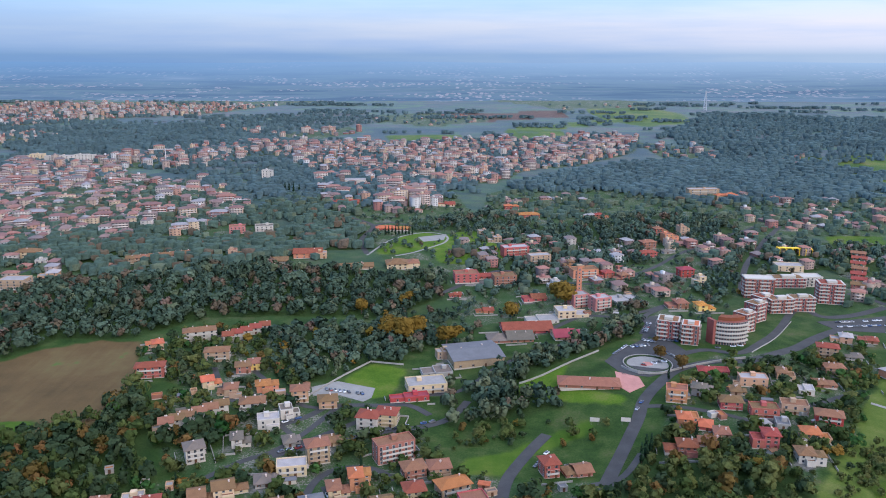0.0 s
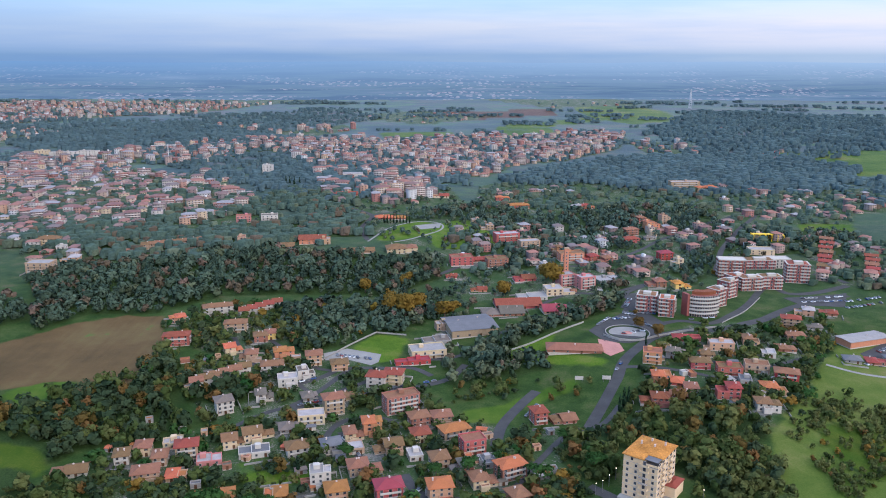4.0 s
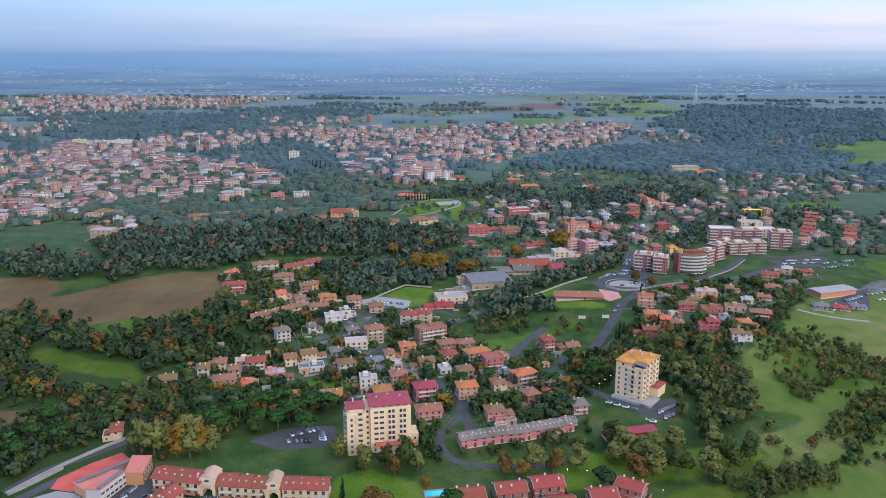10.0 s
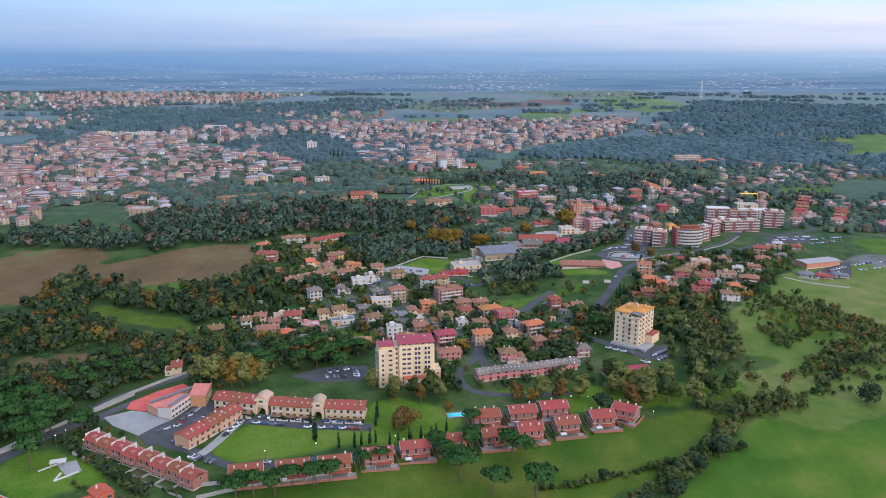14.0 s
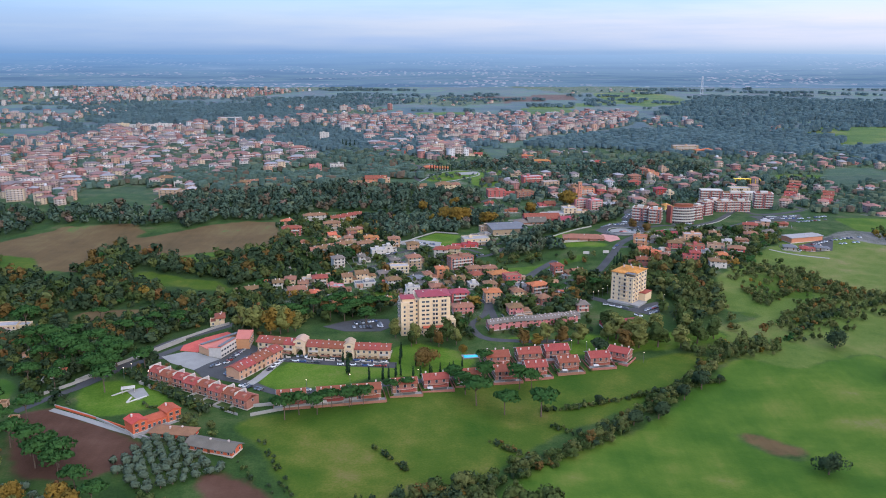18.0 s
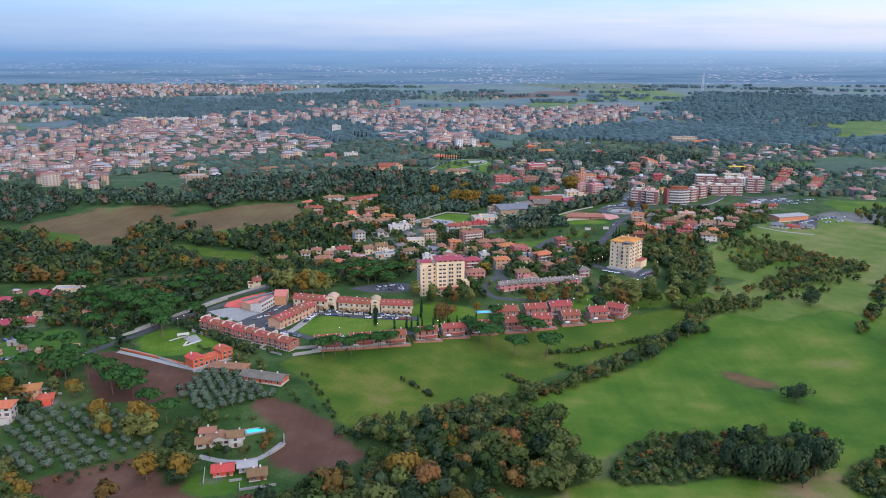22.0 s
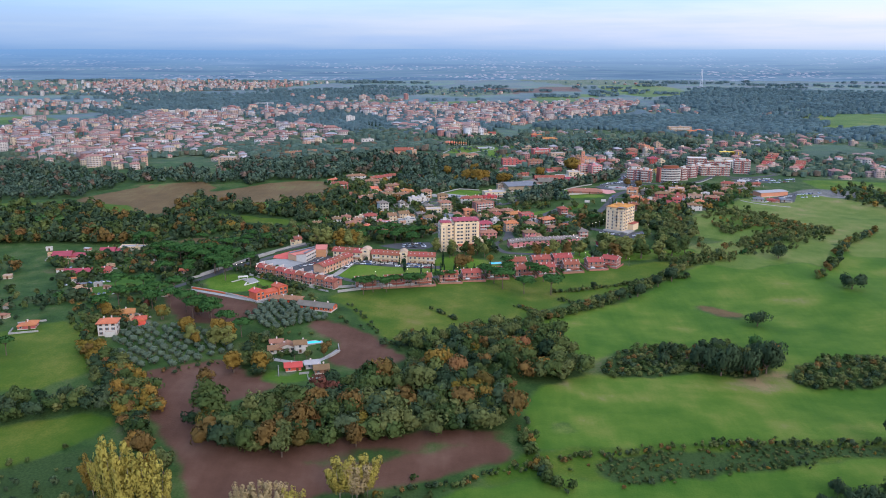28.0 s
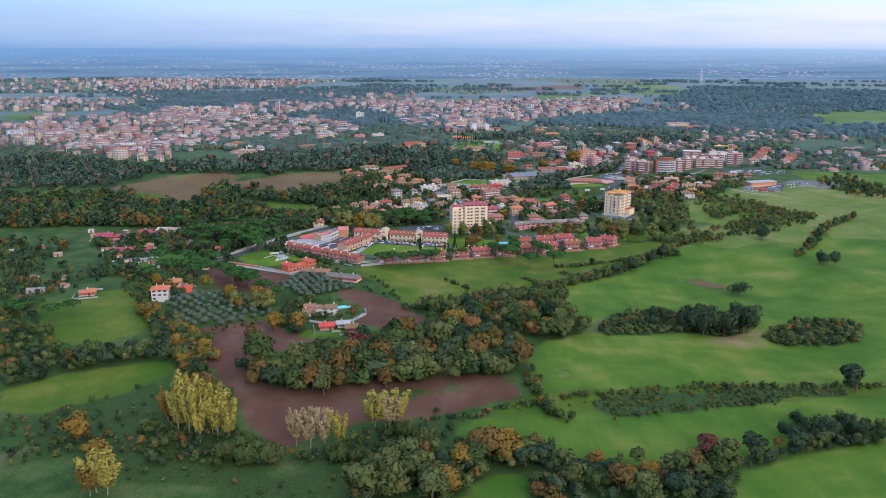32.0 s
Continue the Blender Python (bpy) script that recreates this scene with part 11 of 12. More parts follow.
wood([(-377, 430), (-361, 468), (-318, 439), (-269, 406), (-226, 389), (-202, 359), (-222, 297), (-277, 306), (-325, 367)], 8, 'deep', 'mid', 8, 13, 65)
wood([(-524, 208), (-449, 228), (-418, 197), (-423, 136), (-451, 88)], 8, 'deep', 'mid', 6, 10, 66, gaps=0.3)
wood([(-356, 243), (-267, 267), (-203, 258), (-186, 294), (-160, 274), (-188, 175), (-252, 151), (-314, 158)], 7.5, 'deep', 'mid', 6, 10, 67, gaps=0.15)
wood([(-448, 69), (-425, 90), (-423, 136), (-388, 134), (-327, 94), (-312, 112), (-295, 57), (-341, 38), (-360, 18), (-395, -16)], 7, 'deep', 'mid', 4, 7, 68, gaps=0.35)
wood([(188, 251), (283, 314), (298, 281), (189, 206)], 8, 'rough', 'mid', 4, 7, 69, gaps=0.4)
wood([(406, 549), (471, 593), (467, 521), (514, 465), (482, 408), (405, 451)], 9, 'wood', 'mid', 5, 9, 70, gaps=0.1)
wood([(290, 1495), (428, 1599), (589, 1601), (744, 1551), (807, 1436), (598, 1168), (381, 1140), (261, 1238)], 14, 'evergreen', 'far', 9, 13, 71, gaps=0.08)
wood([(523, 2022), (869, 2608), (1509, 2412), (1206, 1695), (924, 1854), (696, 1753)], 18, 'evergreen', 'far', 10, 14, 72, gaps=0.25)
wood([(654, 1315), (1012, 1351), (859, 1079), (631, 1058)], 14, 'wood', 'far', 8, 12, 73, gaps=0.45)
wood([(335, 649), (491, 840), (663, 869), (697, 791), (630, 672), (416, 649)], 12, 'wood', 'far', 6, 9, 74, gaps=0.35)
wood([(-983, 863), (-785, 828), (-677, 725), (-875, 697)], 12, 'deep', 'far', 7, 11, 75)
wood([(-1365, 1449), (-1004, 1246), (-933, 1493), (-874, 1562), (-684, 1303), (-619, 1014), (-801, 1182), (-917, 1080), (-1142, 1107)], 17, 'wood', 'far', 8, 11, 76, gaps=0.3)
wood([(-1131, 1875), (-903, 1637), (-708, 1816), (-402, 1973), (-345, 1786), (-606, 1606), (-776, 1452), (-903, 1490)], 18, 'evergreen', 'far', 9, 13, 77, gaps=0.35)
wood([(-500, 1420), (-380, 1640), (-230, 1580), (-160, 1440), (-20, 1370), (70, 1260), (60, 1190), (-60, 1040), (-260, 1050), (-330, 1180)], 15, 'evergreen', 'far', 7, 11, 98, gaps=0.45, label='dark trees and gardens between the arms of the town')
plain_strips(1700, 2500, 45, 71)
plain_strips(2300, 3000, 40, 72)
hedge([(-61, 20), (-46, 25), (-23, 34), (-1, 49), (21, 69), (41, 87), (60, 106), (89, 134), (115, 168), (137, 194), (165, 210)], 8, 'scrub', 'near', 3.5, 8, 201, 1.9)
hedge([(-44, 29), (-29, 16), (-16, 29)], 9, 'autumn', 'near', 6, 10, 202, 3)
hedge([(-14, 79), (-6, 71), (5, 63), (15, 55)], 3.0, 'wood', 'mid', 2.4, 3.8, 203, 0.7)
hedge([(19, 99), (32, 88), (41, 87)], 4, 'evergreen', 'mid', 2.4, 4, 204, 1.4)
hedge([(13, 118), (33, 122), (62, 133), (92, 146), (128, 160)], 3.0, 'wood', 'mid', 2.2, 3.6, 205, 0.7)
hedge([(179, 210), (216, 250), (250, 282), (307, 311)], 4, 'evergreen', 'mid', 3, 6, 206, 2)
hedge([(195, 249), (232, 269), (260, 304), (228, 301)], 5, 'wood', 'mid', 3, 6, 207, 3)
hedge([(227, 157), (260, 203), (301, 270), (347, 313)], 6, 'wood', 'mid', 4, 8, 208, 3)
hedge([(-76, -137), (-50, -132), (-23, -121), (-4, -114), (22, -107), (52, -99), (89, -96), (125, -95), (175, -92)], 5, 'wood', 'mid', 2, 4, 209, 1.5)
hedge([(-20, -87), (-20, -106), (-17, -118), (-13, -135), (-4, -137)], 6, 'wood', 'near', 4, 7, 210, 2.5)
hedge([(16, -132), (54, -120), (95, -113), (115, -115)], 4, 'wood', 'mid', 1.5, 3.5, 211, 2.4)
hedge([(-130, 79), (-115, 51), (-102, 20), (-87, 5)], 3, 'evergreen', 'mid', 1.5, 3, 212, 2)
hedge([(-134, 54), (-122, 40), (-104, 24), (-96, 8)], 3, 'evergreen', 'mid', 1.5, 3, 213, 2)
hedge([(-154, 40), (-141, 21), (-124, 15), (-121, 6)], 2.5, 'evergreen', 'mid', 1.5, 3, 214, 2)
hedge([(-233, -43), (-215, -36), (-189, -16), (-182, -12)], 4, 'wood', 'mid', 2, 4, 215, 2.4)
hedge([(-273, -8), (-250, -31), (-227, -50), (-212, -72), (-201, -85)], 9, 'yellow', 'near', 6, 10, 216, 2.6, label='row of trees in yellow autumn leaf along a field')
hedge([(-227, 155), (-202, 135), (-181, 118), (-162, 102)], 3.2, 'evergreen', 'mid', 4.5, 6, 217, 0.9, label='tall dark clipped hedge between two gardens')
hedge([(-223, 149), (-203, 138), (-176, 117), (-145, 103)], 4, 'evergreen', 'mid', 2.5, 4, 218, 1.8)
hedge([(-235, 114), (-221, 118), (-206, 108)], 4, 'evergreen', 'mid', 2, 4, 219, 2)
hedge([(-238, 141), (-204, 112), (-182, 105), (-165, 98)], 3, 'evergreen', 'mid', 1.5, 3, 220, 2)
hedge([(-253, 146), (-243, 160), (-235, 175), (-221, 208), (-202, 229), (-191, 247)], 5, 'evergreen', 'mid', 4, 8, 221, 4)
hedge([(-2, 409), (22, 420), (51, 431), (64, 441)], 5, 'wood', 'mid', 3, 5, 222, 3.5)
hedge([(28, 366), (45, 397), (54, 417)], 4, 'evergreen', 'mid', 2, 3, 223, 3)
hedge([(-142, 50), (-127, 37), (-111, 24), (-97, 13)], 2.6, 'evergreen', 'mid', 1.8, 3.2, 225, 0.9, label='dark hedge between the ploughed strip and the meadow')
hedge([(-72, 71), (-63, 62), (-54, 51)], 2.6, 'wood', 'mid', 1.8, 3.4, 226, 0.9)
hedge([(-2, 227), (27, 220), (62, 235), (97, 244)], 4, 'evergreen', 'mid', 3, 5, 224, 3)
gardens([(-226, 547), (-191, 603), (-124, 604), (-81, 496), (-44, 473), (-42, 429), (-95, 404), (-122, 385), (-142, 378), (-168, 418), (-174, 459), (-168, 485)], 6.2, 'garden', 'mid', 3.2, 6.8, 78, 0.08)
gardens([(-202, 324), (-183, 347), (-155, 370), (-131, 377), (-96, 414), (-66, 428), (-10, 429), (-3, 390), (55, 369), (86, 380), (80, 313), (64, 263), (23, 251), (-17, 262), (-39, 293), (-79, 298), (-121, 287), (-161, 298)], 5.8, 'garden', 'mid', 3.2, 7, 79, 0.05)
gardens([(138, 455), (191, 537), (259, 552), (322, 593), (316, 535), (268, 471), (228, 400), (184, 365), (120, 383), (125, 418)], 5.8, 'garden', 'mid', 3.2, 7, 80, 0.08)
gardens([(8, 708), (75, 892), (143, 909), (272, 1000), (369, 933), (278, 704), (186, 631), (142, 602), (84, 642), (45, 630), (7, 602)], 10, 'garden', 'mid', 3, 5.5, 81, 0.42)
gardens([(-550, 971), (-452, 972), (-317, 967), (-211, 960), (-147, 904), (-129, 789), (-210, 746), (-317, 740), (-385, 664)], 10, 'garden', 'far', 4, 8, 82, 0.42)
gardens([(-129, 1095), (13, 1182), (54, 984), (59, 840), (9, 754), (-47, 759), (-94, 900)], 11, 'garden', 'mid', 3, 5.5, 83, 0.42)
gardens([(65, 1198), (287, 1272), (493, 1262), (710, 1267), (536, 943), (369, 933), (199, 998), (56, 1020)], 13, 'evergreen', 'far', 4, 9, 84, 0.42)
gardens([(-240, 178), (-221, 208), (-189, 242), (-162, 219), (-161, 195), (-194, 143), (-214, 143)], 9, 'garden', 'mid', 2, 4, 85, 0.5)
gardens([(-130, 114), (-74, 126), (-16, 159), (66, 171), (81, 185), (77, 195), (-16, 178), (-71, 148), (-112, 130)], 6, 'garden', 'mid', 1.5, 4, 86, 0.25)
gardens([(-39, 268), (-5, 304), (69, 301), (69, 258), (56, 242), (53, 226), (-18, 217), (-31, 227)], 6.5, 'garden', 'mid', 3, 7, 87, 0.1)
gardens([(-422, 244), (-313, 267), (-257, 214), (-229, 130), (-257, 112), (-292, 92), (-324, 71)], 9, 'evergreen', 'mid', 4, 8, 88, 0.3)
gardens([(-181, 21), (-167, 28), (-139, 27), (-124, 9), (-134, -11), (-164, -5)], 4.5, 'garden', 'near', 2, 5, 89, 0.3)
gardens([(-297, 35), (-283, 52), (-260, 54), (-248, 29), (-263, 13), (-262, -8), (-281, 5)], 5.5, 'wood', 'near', 3, 7, 90, 0.2)
gardens([(-185, 97), (-148, 89), (-134, 54), (-166, 62)], 6, 'wood', 'near', 3, 6, 91, 0.3)
wood([(-218, -182), (-195, -178), (-153, -196), (-114, -193), (-114, -208), (-149, -211), (-162, -202), (-187, -200), (-201, -206)], 7, 'scrub', 'near', 1.6, 3.4, 92, gaps=0.45, label='low bushes scattered on rough dark grass')
wood([(-379, 311), (-332, 324), (-252, 288), (-194, 267), (-195, 243), (-217, 203), (-243, 156), (-286, 144)], 8, 'evergreen', 'mid', 4, 8, 99, gaps=0.2)
wood([(-255, 295), (-252, 310), (-204, 310), (-191, 277), (-216, 254)], 4.5, 'rough', 'mid', 1.8, 4, 100, gaps=0.15, label='olive scrub on a rough slope')
wood([(-148, 316), (-94, 328), (-80, 290), (-100, 272), (-128, 272), (-142, 284)], 7, 'evergreen', 'mid', 6, 10, 101, gaps=0.25)
wood([(193, 354), (216, 377), (238, 410), (260, 418), (252, 395), (214, 365), (198, 347)], 4, 'rough', 'mid', 2, 4.2, 93, label='thicket of shrubs and small trees in rough pasture')
wood([(223, 330), (246, 374), (271, 396), (280, 392), (282, 372), (293, 359), (298, 346), (320, 332), (305, 306), (263, 309), (260, 327), (233, 321)], 4.3, 'rough', 'mid', 2.8, 6, 94, label='thicket of shrubs and small trees in rough pasture')
wood([(194, 319), (207, 337), (216, 319), (233, 321), (218, 305), (201, 290), (196, 298)], 4, 'rough', 'mid', 2.5, 5, 95, label='thicket of shrubs and small trees in rough pasture')
wood([(193, 253), (209, 275), (235, 299), (261, 312), (256, 296), (224, 268), (197, 247)], 4.2, 'rough', 'mid', 3, 6, 96, label='thicket of shrubs and small trees in rough pasture')
wood([(121, 203), (134, 215), (155, 210), (171, 217), (181, 213), (173, 192), (158, 192), (143, 187), (134, 197), (121, 195)], 5, 'rough', 'mid', 3.5, 6.5, 97, label='thicket of shrubs and small trees in rough pasture')


# ---- the ground: one sheet to the horizon ----
def axis_steps(inner0, inner1, step, outer0, outer1, grow=1.09):
    a = list(np.arange(inner0, inner1 + step, step))
    s = step
    while a[-1] < outer1:
        s *= grow
        a.append(a[-1] + s)
    s = step
    while a[0] > outer0:
        s *= grow
        a.insert(0, a[0] - s)
    return np.array(a)


plots(PLOTS)
gx = axis_steps(-440, 460, 5.5, -4200, 4200)
gy = axis_steps(-330, 760, 5.5, -1500, 3000, 1.035)
GX, GY = np.meshgrid(gx, gy)
GZ = ground_z(GX, GY)
soil, bright, meadow, urban, forest, lawn, stubble, paved, pasture = (np.zeros(GX.shape) for i in range(9))
GRIDS = {"soil": soil, "bright": bright, "meadow": meadow, "urban": urban, "forest": forest, "lawn": lawn, "stubble": stubble, "paved": paved, "pasture": pasture}
for kind, poly in COVER + LATE:
    k = inside(poly, GX, GY)
    if kind in ("soil", "bright", "meadow", "lawn", "stubble", "pasture"):
        for g in GRIDS.values():
            g[k] = 0
    GRIDS[kind][k] = 1


def soften(a):
    b = a.copy()
    b[1:-1, 1:-1] = (a[1:-1, 1:-1] * 4 + a[:-2, 1:-1] + a[2:, 1:-1] + a[1:-1, :-2] + a[1:-1, 2:]) / 8
    return b


rows_n, cols_n = GX.shape
ids = np.arange(rows_n * cols_n).reshape(rows_n, cols_n)
quads = np.stack([ids[:-1, :-1], ids[:-1, 1:], ids[1:, 1:], ids[1:, :-1]], -1).reshape(-1, 4)
ground_mesh = fast_mesh("ground", np.stack([GX, GY, GZ], -1).reshape(-1, 3), quads, [])
for name, triple in (("cover_a", (soil, bright, meadow)), ("cover_b", (urban, forest, lawn)), ("cover_c", (stubble, paved, pasture))):
    layer = ground_mesh.attributes.new(name, "FLOAT_COLOR", "POINT")
    data = np.ones((GX.size, 4), np.float32)
    for i, a in enumerate(triple):
        data[:, i] = soften(soften(soften(a))).ravel()
    layer.data.foreach_set("color", data.ravel())


def ground_material():
    m = bpy.data.materials.new("ground_cover")
    m.use_nodes = True
    n, l = m.node_tree.nodes, m.node_tree.links
    p = n["Principled BSDF"]
    p.inputs["Roughness"].default_value, p.inputs["Specular IOR Level"].default_value = 0.8, 0.04
    pos = n.new("ShaderNodeNewGeometry").outputs["Position"]

    def noise_at(scale, detail=5, stretch=None):
        t = n.new("ShaderNodeTexNoise")
        t.inputs["Scale"].default_value, t.inputs["Detail"].default_value, t.inputs["Roughness"].default_value = scale, detail, 0.6
        if stretch:
            mp = n.new("ShaderNodeMapping")
            mp.inputs["Scale"].default_value, mp.inputs["Rotation"].default_value = stretch, (0, 0, 0.5)
            l.new(pos, mp.inputs[0])
            l.new(mp.outputs[0], t.inputs["Vector"])
        else:
            l.new(pos, t.inputs["Vector"])
        return t.outputs[0]

    def ramp(fac, *stops):
        r = n.new("ShaderNodeValToRGB")
        while len(r.color_ramp.elements) < len(stops):
            r.color_ramp.elements.new(0.5)
        for e, (at, c) in zip(r.color_ramp.elements, stops):
            e.position, e.color = at, (*c, 1)
        l.new(fac, r.inputs[0])
        return r.outputs[0]

    def mix(fac, a, b):
        x = n.new("ShaderNodeMix")
        x.data_type = "RGBA"
        l.new(fac, x.inputs["Factor"])
        l.new(a, x.inputs[6])
        l.new(b, x.inputs[7])
        return x.outputs[2]

    big, mid, tiny = noise_at(0.012), noise_at(0.05, 6), noise_at(0.9, 4)
    rows = noise_at(0.25, 4, (1, 0.06, 1))

    def blend_noise(a, b, k):
        x = n.new("ShaderNodeMix")
        x.inputs["Factor"].default_value = k
        l.new(a, x.inputs[2])
        l.new(b, x.inputs[3])
        return x.outputs[0]

    far_patch = noise_at(0.004, 3)
    def stretch_noise(a, lo, hi):
        r = n.new("ShaderNodeMapRange")
        r.inputs["From Min"].default_value, r.inputs["From Max"].default_value = lo, hi
        l.new(a, r.inputs["Value"])
        return r.outputs[0]

    base = ramp(stretch_noise(blend_noise(mid, tiny, 0.3), 0.36, 0.64), (0.0, (0.020, 0.040, 0.010)), (0.45, (0.034, 0.062, 0.014)), (0.75, (0.056, 0.078, 0.022)), (1.0, (0.082, 0.080, 0.036)))
    # far fields in blue-grey, distance haze painted into the base colour
    hazed_plains = ramp(stretch_noise(blend_noise(far_patch, noise_at(0.011, 4, (0.35, 1, 1)), 0.5), 0.38, 0.62), (0.0, (0.052, 0.082, 0.094)), (0.35, (0.064, 0.096, 0.098)), (0.47, (0.085, 0.140, 0.085)), (0.58, (0.068, 0.096, 0.104)), (0.75, (0.105, 0.108, 0.108)), (1.0, (0.08, 0.125, 0.090)))
    parcels = n.new("ShaderNodeTexVoronoi")
    parcels.inputs["Scale"].default_value = 1.0
    lay = n.new("ShaderNodeMapping")
    lay.inputs["Scale"].default_value, lay.inputs["Rotation"].default_value = (0.0052, 0.0095, 0), (0, 0, 0.35)
    l.new(pos, lay.inputs[0])
    l.new(lay.outputs[0], parcels.inputs["Vector"])
    crop = n.new("ShaderNodeSeparateColor")
    l.new(parcels.outputs["Color"], crop.inputs[0])
    hazed_plains = mix(stretch_noise(noise_at(0.02, 5), 0.30, 0.62), ramp(crop.outputs[0], (0.0, (0.044, 0.068, 0.078)), (0.42, (0.058, 0.086, 0.090)), (0.55, (0.078, 0.128, 0.078)), (0.72, (0.060, 0.090, 0.094)), (0.86, (0.105, 0.105, 0.098)), (1.0, (0.085, 0.150, 0.074))), hazed_plains)
    east = n.new("ShaderNodeSeparateXYZ")
    l.new(pos, east.inputs[0])

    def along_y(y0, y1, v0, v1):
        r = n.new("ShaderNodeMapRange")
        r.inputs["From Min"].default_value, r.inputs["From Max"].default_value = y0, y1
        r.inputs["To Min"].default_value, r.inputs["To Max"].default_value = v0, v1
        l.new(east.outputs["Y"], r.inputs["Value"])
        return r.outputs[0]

    colour = mix(along_y(560, 1500, 0, 1), base, hazed_plains)
    # coat and sheen grow with distance to imitate haze
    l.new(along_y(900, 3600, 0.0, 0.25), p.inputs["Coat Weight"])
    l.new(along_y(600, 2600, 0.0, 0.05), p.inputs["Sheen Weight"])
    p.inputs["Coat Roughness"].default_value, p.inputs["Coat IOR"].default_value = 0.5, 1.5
    kinds = {
        "lawn": ramp(stretch_noise(blend_noise(mid, tiny, 0.4), 0.38, 0.62), (0.0, (0.050, 0.098, 0.008)), (0.6, (0.082, 0.132, 0.012)), (1.0, (0.12, 0.138, 0.028))),
        "bright": ramp(stretch_noise(blend_noise(blend_noise(blend_noise(big, mid, 0.3), noise_at(0.03, 4, (0.35, 1, 1)), 0.30), blend_noise(tiny, rows, 0.5), 0.14), 0.37, 0.64), (0.0, (0.027, 0.064, 0.007)), (0.30, (0.043, 0.087, 0.009)), (0.55, (0.069, 0.111, 0.013)), (0.76, (0.106, 0.127, 0.022)), (0.91, (0.145, 0.130, 0.050)), (1.0, (0.19, 0.14, 0.065))),
        "meadow": ramp(stretch_noise(blend_noise(blend_noise(big, mid, 0.45), tiny, 0.2), 0.38, 0.64), (0.0, (0.030, 0.066, 0.006)), (0.45, (0.056, 0.086, 0.009)), (0.75, (0.092, 0.106, 0.015)), (1.0, (0.130, 0.112, 0.032))),
        "soil": ramp(stretch_noise(blend_noise(blend_noise(mid, big, 0.45), rows, 0.14), 0.38, 0.64), (0.0, (0.060, 0.030, 0.018)), (0.5, (0.083, 0.043, 0.027)), (1.0, (0.110, 0.063, 0.041))),
        "stubble": ramp(stretch_noise(blend_noise(blend_noise(mid, big, 0.6), rows, 0.15), 0.38, 0.64), (0.0, (0.074, 0.052, 0.023)), (0.5, (0.106, 0.070, 0.030)), (0.85, (0.126, 0.092, 0.038)), (1.0, (0.085, 0.115, 0.03))),
        "urban": ramp(stretch_noise(blend_noise(mid, tiny, 0.5), 0.40, 0.60), (0.0, (0.030, 0.060, 0.018)), (0.6, (0.052, 0.080, 0.030)), (0.8, (0.090, 0.094, 0.060)), (1.0, (0.17, 0.16, 0.13))),
        "pasture": ramp(stretch_noise(blend_noise(blend_noise(big, mid, 0.5), tiny, 0.2), 0.37, 0.63), (0.0, (0.058, 0.094, 0.014)), (0.45, (0.090, 0.120, 0.022)), (0.75, (0.128, 0.138, 0.036)), (1.0, (0.18, 0.150, 0.066))),
        "paved": ramp(stretch_noise(blend_noise(mid, tiny, 0.5), 0.38, 0.62), (0.0, (0.06, 0.07, 0.045)), (0.5, (0.13, 0.12, 0.105)), (1.0, (0.20, 0.185, 0.165))),
        "forest": ramp(tiny, (0.3, (0.020, 0.036, 0.009)), (0.7, (0.040, 0.064, 0.017))),
    }
    for attribute, names in (("cover_a", ("soil", "bright", "meadow")), ("cover_b", ("urban", "forest", "lawn")), ("cover_c", ("stubble", "paved", "pasture"))):
        at = n.new("ShaderNodeAttribute")
        at.attribute_name = attribute
        sp = n.new("ShaderNodeSeparateColor")
        l.new(at.outputs["Color"], sp.inputs[0])
        for k, name in enumerate(names):
            wob = n.new("ShaderNodeMath")
            wob.operation = "MULTIPLY_ADD"
            l.new(noise_at(0.09, 6), wob.inputs[0])
            wob.inputs[1].default_value = 0.7
            l.new(sp.outputs[k], wob.inputs[2])
            edge = n.new("ShaderNodeMapRange")
            edge.interpolation_type = "SMOOTHSTEP"
            edge.inputs["From Min"].default_value, edge.inputs["From Max"].default_value = 0.66, 1.02
            l.new(wob.outputs[0], edge.inputs["Value"])
            colour = mix(edge.outputs[0], colour, kinds[name])
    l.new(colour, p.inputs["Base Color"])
    b = n.new("ShaderNodeBump")
    b.inputs["Strength"].default_value, b.inputs["Distance"].default_value = 0.5, 0.5
    l.new(tiny, b.inputs["Height"])
    l.new(b.outputs[0], p.inputs["Normal"])
    return m


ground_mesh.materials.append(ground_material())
ground_mesh.polygons.foreach_set("use_smooth", np.ones(len(ground_mesh.polygons), bool))
tagged(new("ground", ground_mesh), "rolling ground of fields, scrub and town plots reaching the horizon", "ground", "", "structure")


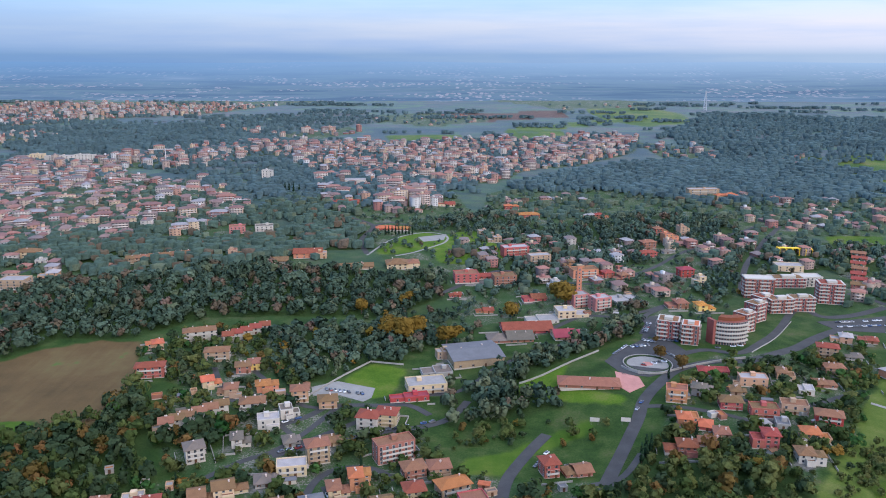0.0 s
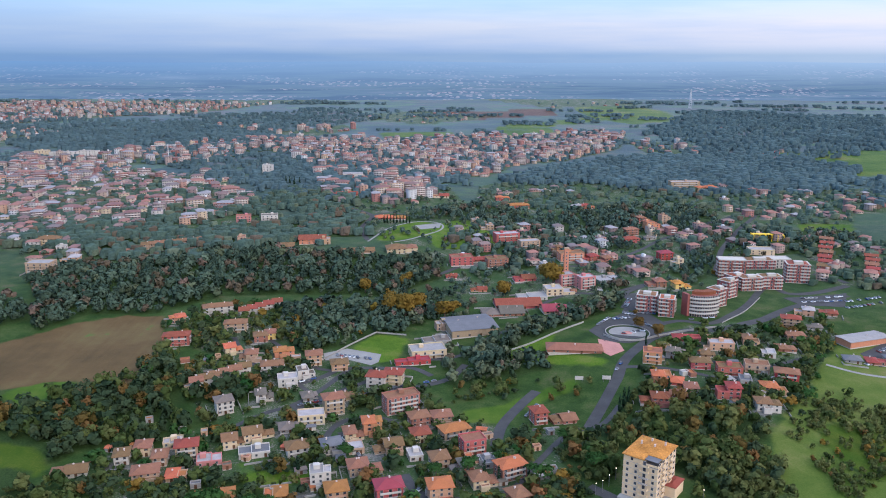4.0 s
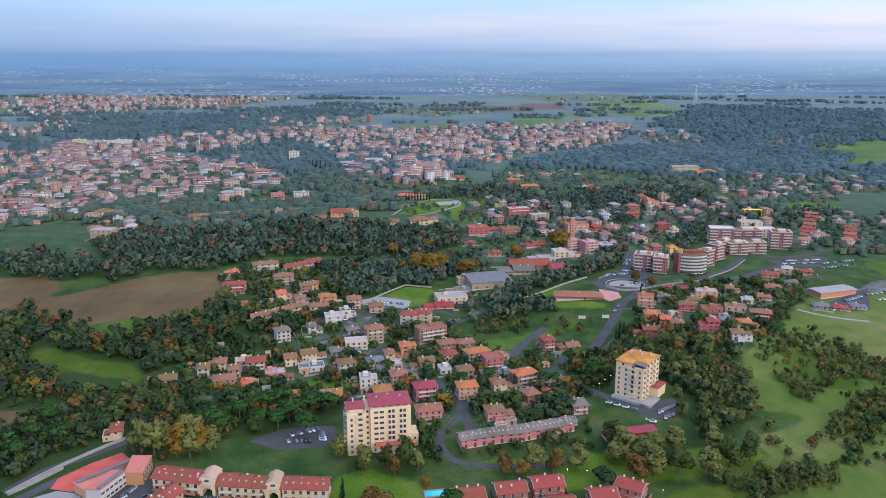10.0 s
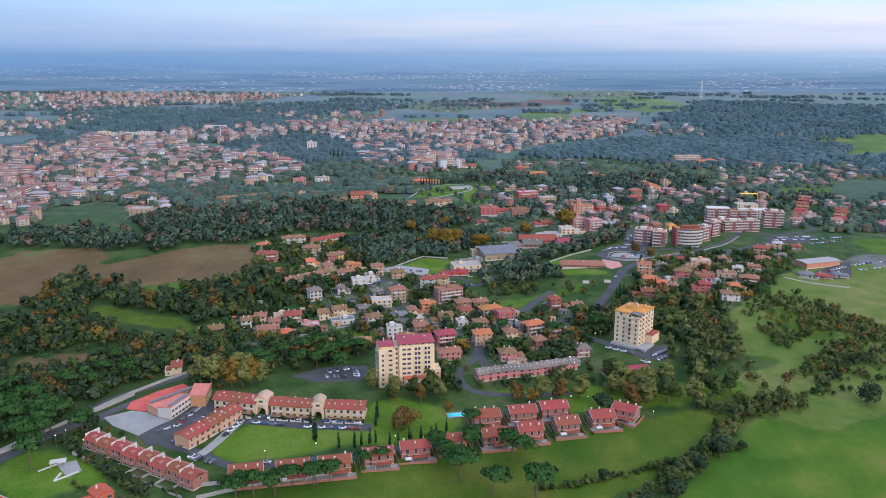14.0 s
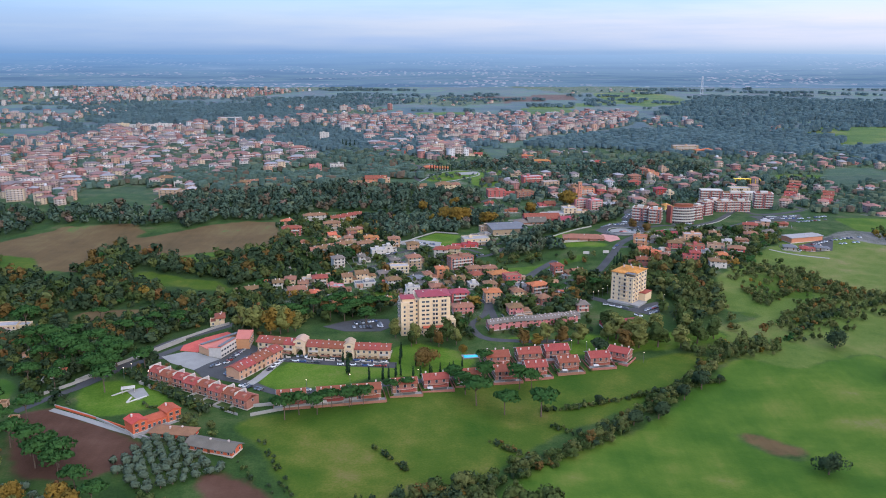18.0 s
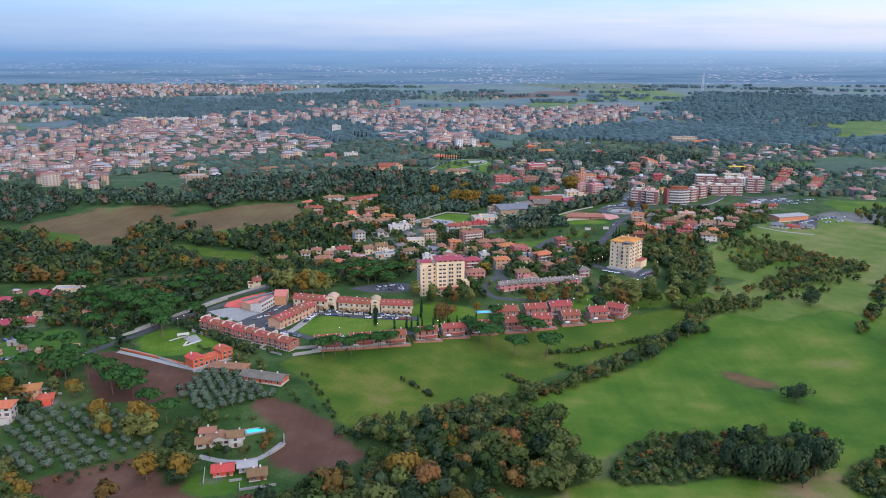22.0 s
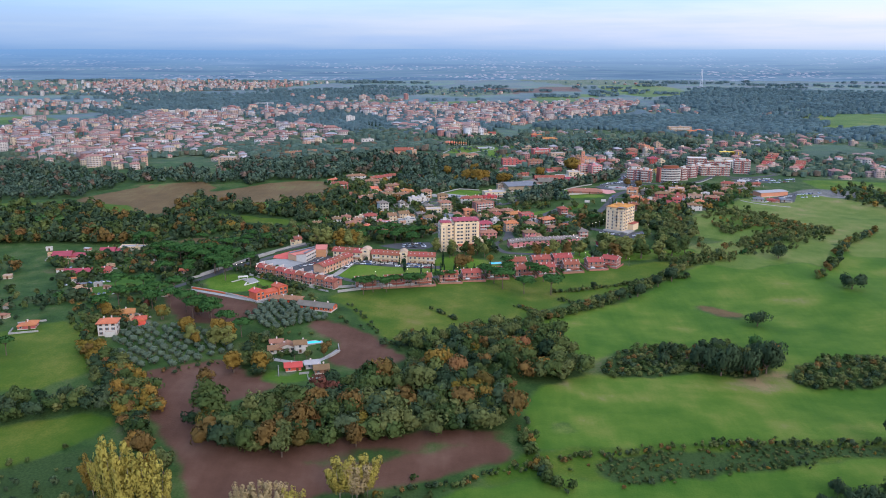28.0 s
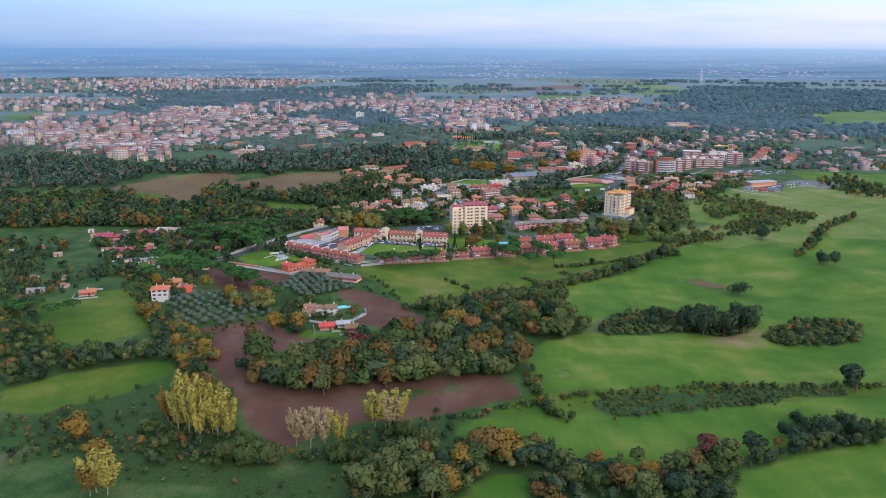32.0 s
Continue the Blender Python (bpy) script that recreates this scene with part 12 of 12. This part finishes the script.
# ---- the far plain behind all, its blue haze painted in as glow, as a plain backdrop ----
def backdrop():
    by = np.linspace(gy[-1] - 40, 4450, 40)
    bx = np.linspace(-6500, 6500, 60)
    BX, BY = np.meshgrid(bx, by)
    BZ = ground_z(BX, BY) - 1.0
    k = np.arange(BX.size).reshape(BX.shape)
    q = np.stack([k[:-1, :-1], k[:-1, 1:], k[1:, 1:], k[1:, :-1]], -1).reshape(-1, 4)
    m = bpy.data.materials.new("hazy_distance")
    m.use_nodes = True
    n, l = m.node_tree.nodes, m.node_tree.links
    p = n["Principled BSDF"]
    p.inputs["Roughness"].default_value, p.inputs["Specular IOR Level"].default_value = 1.0, 0.0
    pos = n.new("ShaderNodeNewGeometry").outputs["Position"]
    def mapped(sx, sy, ox=0.0):
        mp = n.new("ShaderNodeMapping")
        mp.inputs["Scale"].default_value, mp.inputs["Location"].default_value = (sx, sy, 0.0), (ox, 0.1, 0)
        l.new(pos, mp.inputs[0])
        return mp.outputs[0]

    def cloudy(sx, sy, detail, rough, ox=0.0):
        t = n.new("ShaderNodeTexNoise")
        t.inputs["Scale"].default_value, t.inputs["Detail"].default_value, t.inputs["Roughness"].default_value = 1.0, detail, rough
        l.new(mapped(sx, sy, ox), t.inputs["Vector"])
        return t.outputs[0]

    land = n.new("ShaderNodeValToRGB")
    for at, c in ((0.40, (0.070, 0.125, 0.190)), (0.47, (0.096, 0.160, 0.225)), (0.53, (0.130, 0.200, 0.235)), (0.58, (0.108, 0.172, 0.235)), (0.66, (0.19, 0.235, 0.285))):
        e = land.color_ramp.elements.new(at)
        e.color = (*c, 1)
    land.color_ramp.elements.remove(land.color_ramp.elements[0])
    l.new(cloudy(0.0018, 0.0062, 8, 0.62), land.inputs[0])
    cells = n.new("ShaderNodeTexVoronoi")
    cells.inputs["Scale"].default_value = 1.0
    l.new(mapped(0.045, 0.017), cells.inputs["Vector"])
    roofs = n.new("ShaderNodeMath")
    roofs.operation, roofs.inputs[1].default_value = "LESS_THAN", 0.36
    l.new(cells.outputs["Distance"], roofs.inputs[0])
    built = n.new("ShaderNodeMapRange")
    built.inputs["From Min"].default_value, built.inputs["From Max"].default_value = 0.49, 0.56
    l.new(cloudy(0.0015, 0.0042, 4, 0.55, 0.35), built.inputs["Value"])
    spots = n.new("ShaderNodeMath")
    spots.operation = "MULTIPLY"
    l.new(roofs.outputs[0], spots.inputs[0])
    l.new(built.outputs[0], spots.inputs[1])
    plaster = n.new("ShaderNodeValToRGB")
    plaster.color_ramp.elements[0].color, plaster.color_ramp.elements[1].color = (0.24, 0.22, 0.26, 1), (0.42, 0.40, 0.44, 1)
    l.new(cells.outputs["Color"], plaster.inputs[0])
    town = n.new("ShaderNodeMix")
    town.data_type = "RGBA"
    l.new(spots.outputs[0], town.inputs["Factor"])
    l.new(land.outputs[0], town.inputs[6])
    l.new(plaster.outputs[0], town.inputs[7])
    sep = n.new("ShaderNodeSeparateXYZ")
    l.new(pos, sep.inputs[0])
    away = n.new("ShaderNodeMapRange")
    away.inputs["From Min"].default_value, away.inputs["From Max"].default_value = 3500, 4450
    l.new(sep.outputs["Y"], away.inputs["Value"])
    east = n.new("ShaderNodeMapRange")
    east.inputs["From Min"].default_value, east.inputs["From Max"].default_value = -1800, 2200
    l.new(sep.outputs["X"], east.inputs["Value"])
    # air colour takes over with distance: haze painted into the emission
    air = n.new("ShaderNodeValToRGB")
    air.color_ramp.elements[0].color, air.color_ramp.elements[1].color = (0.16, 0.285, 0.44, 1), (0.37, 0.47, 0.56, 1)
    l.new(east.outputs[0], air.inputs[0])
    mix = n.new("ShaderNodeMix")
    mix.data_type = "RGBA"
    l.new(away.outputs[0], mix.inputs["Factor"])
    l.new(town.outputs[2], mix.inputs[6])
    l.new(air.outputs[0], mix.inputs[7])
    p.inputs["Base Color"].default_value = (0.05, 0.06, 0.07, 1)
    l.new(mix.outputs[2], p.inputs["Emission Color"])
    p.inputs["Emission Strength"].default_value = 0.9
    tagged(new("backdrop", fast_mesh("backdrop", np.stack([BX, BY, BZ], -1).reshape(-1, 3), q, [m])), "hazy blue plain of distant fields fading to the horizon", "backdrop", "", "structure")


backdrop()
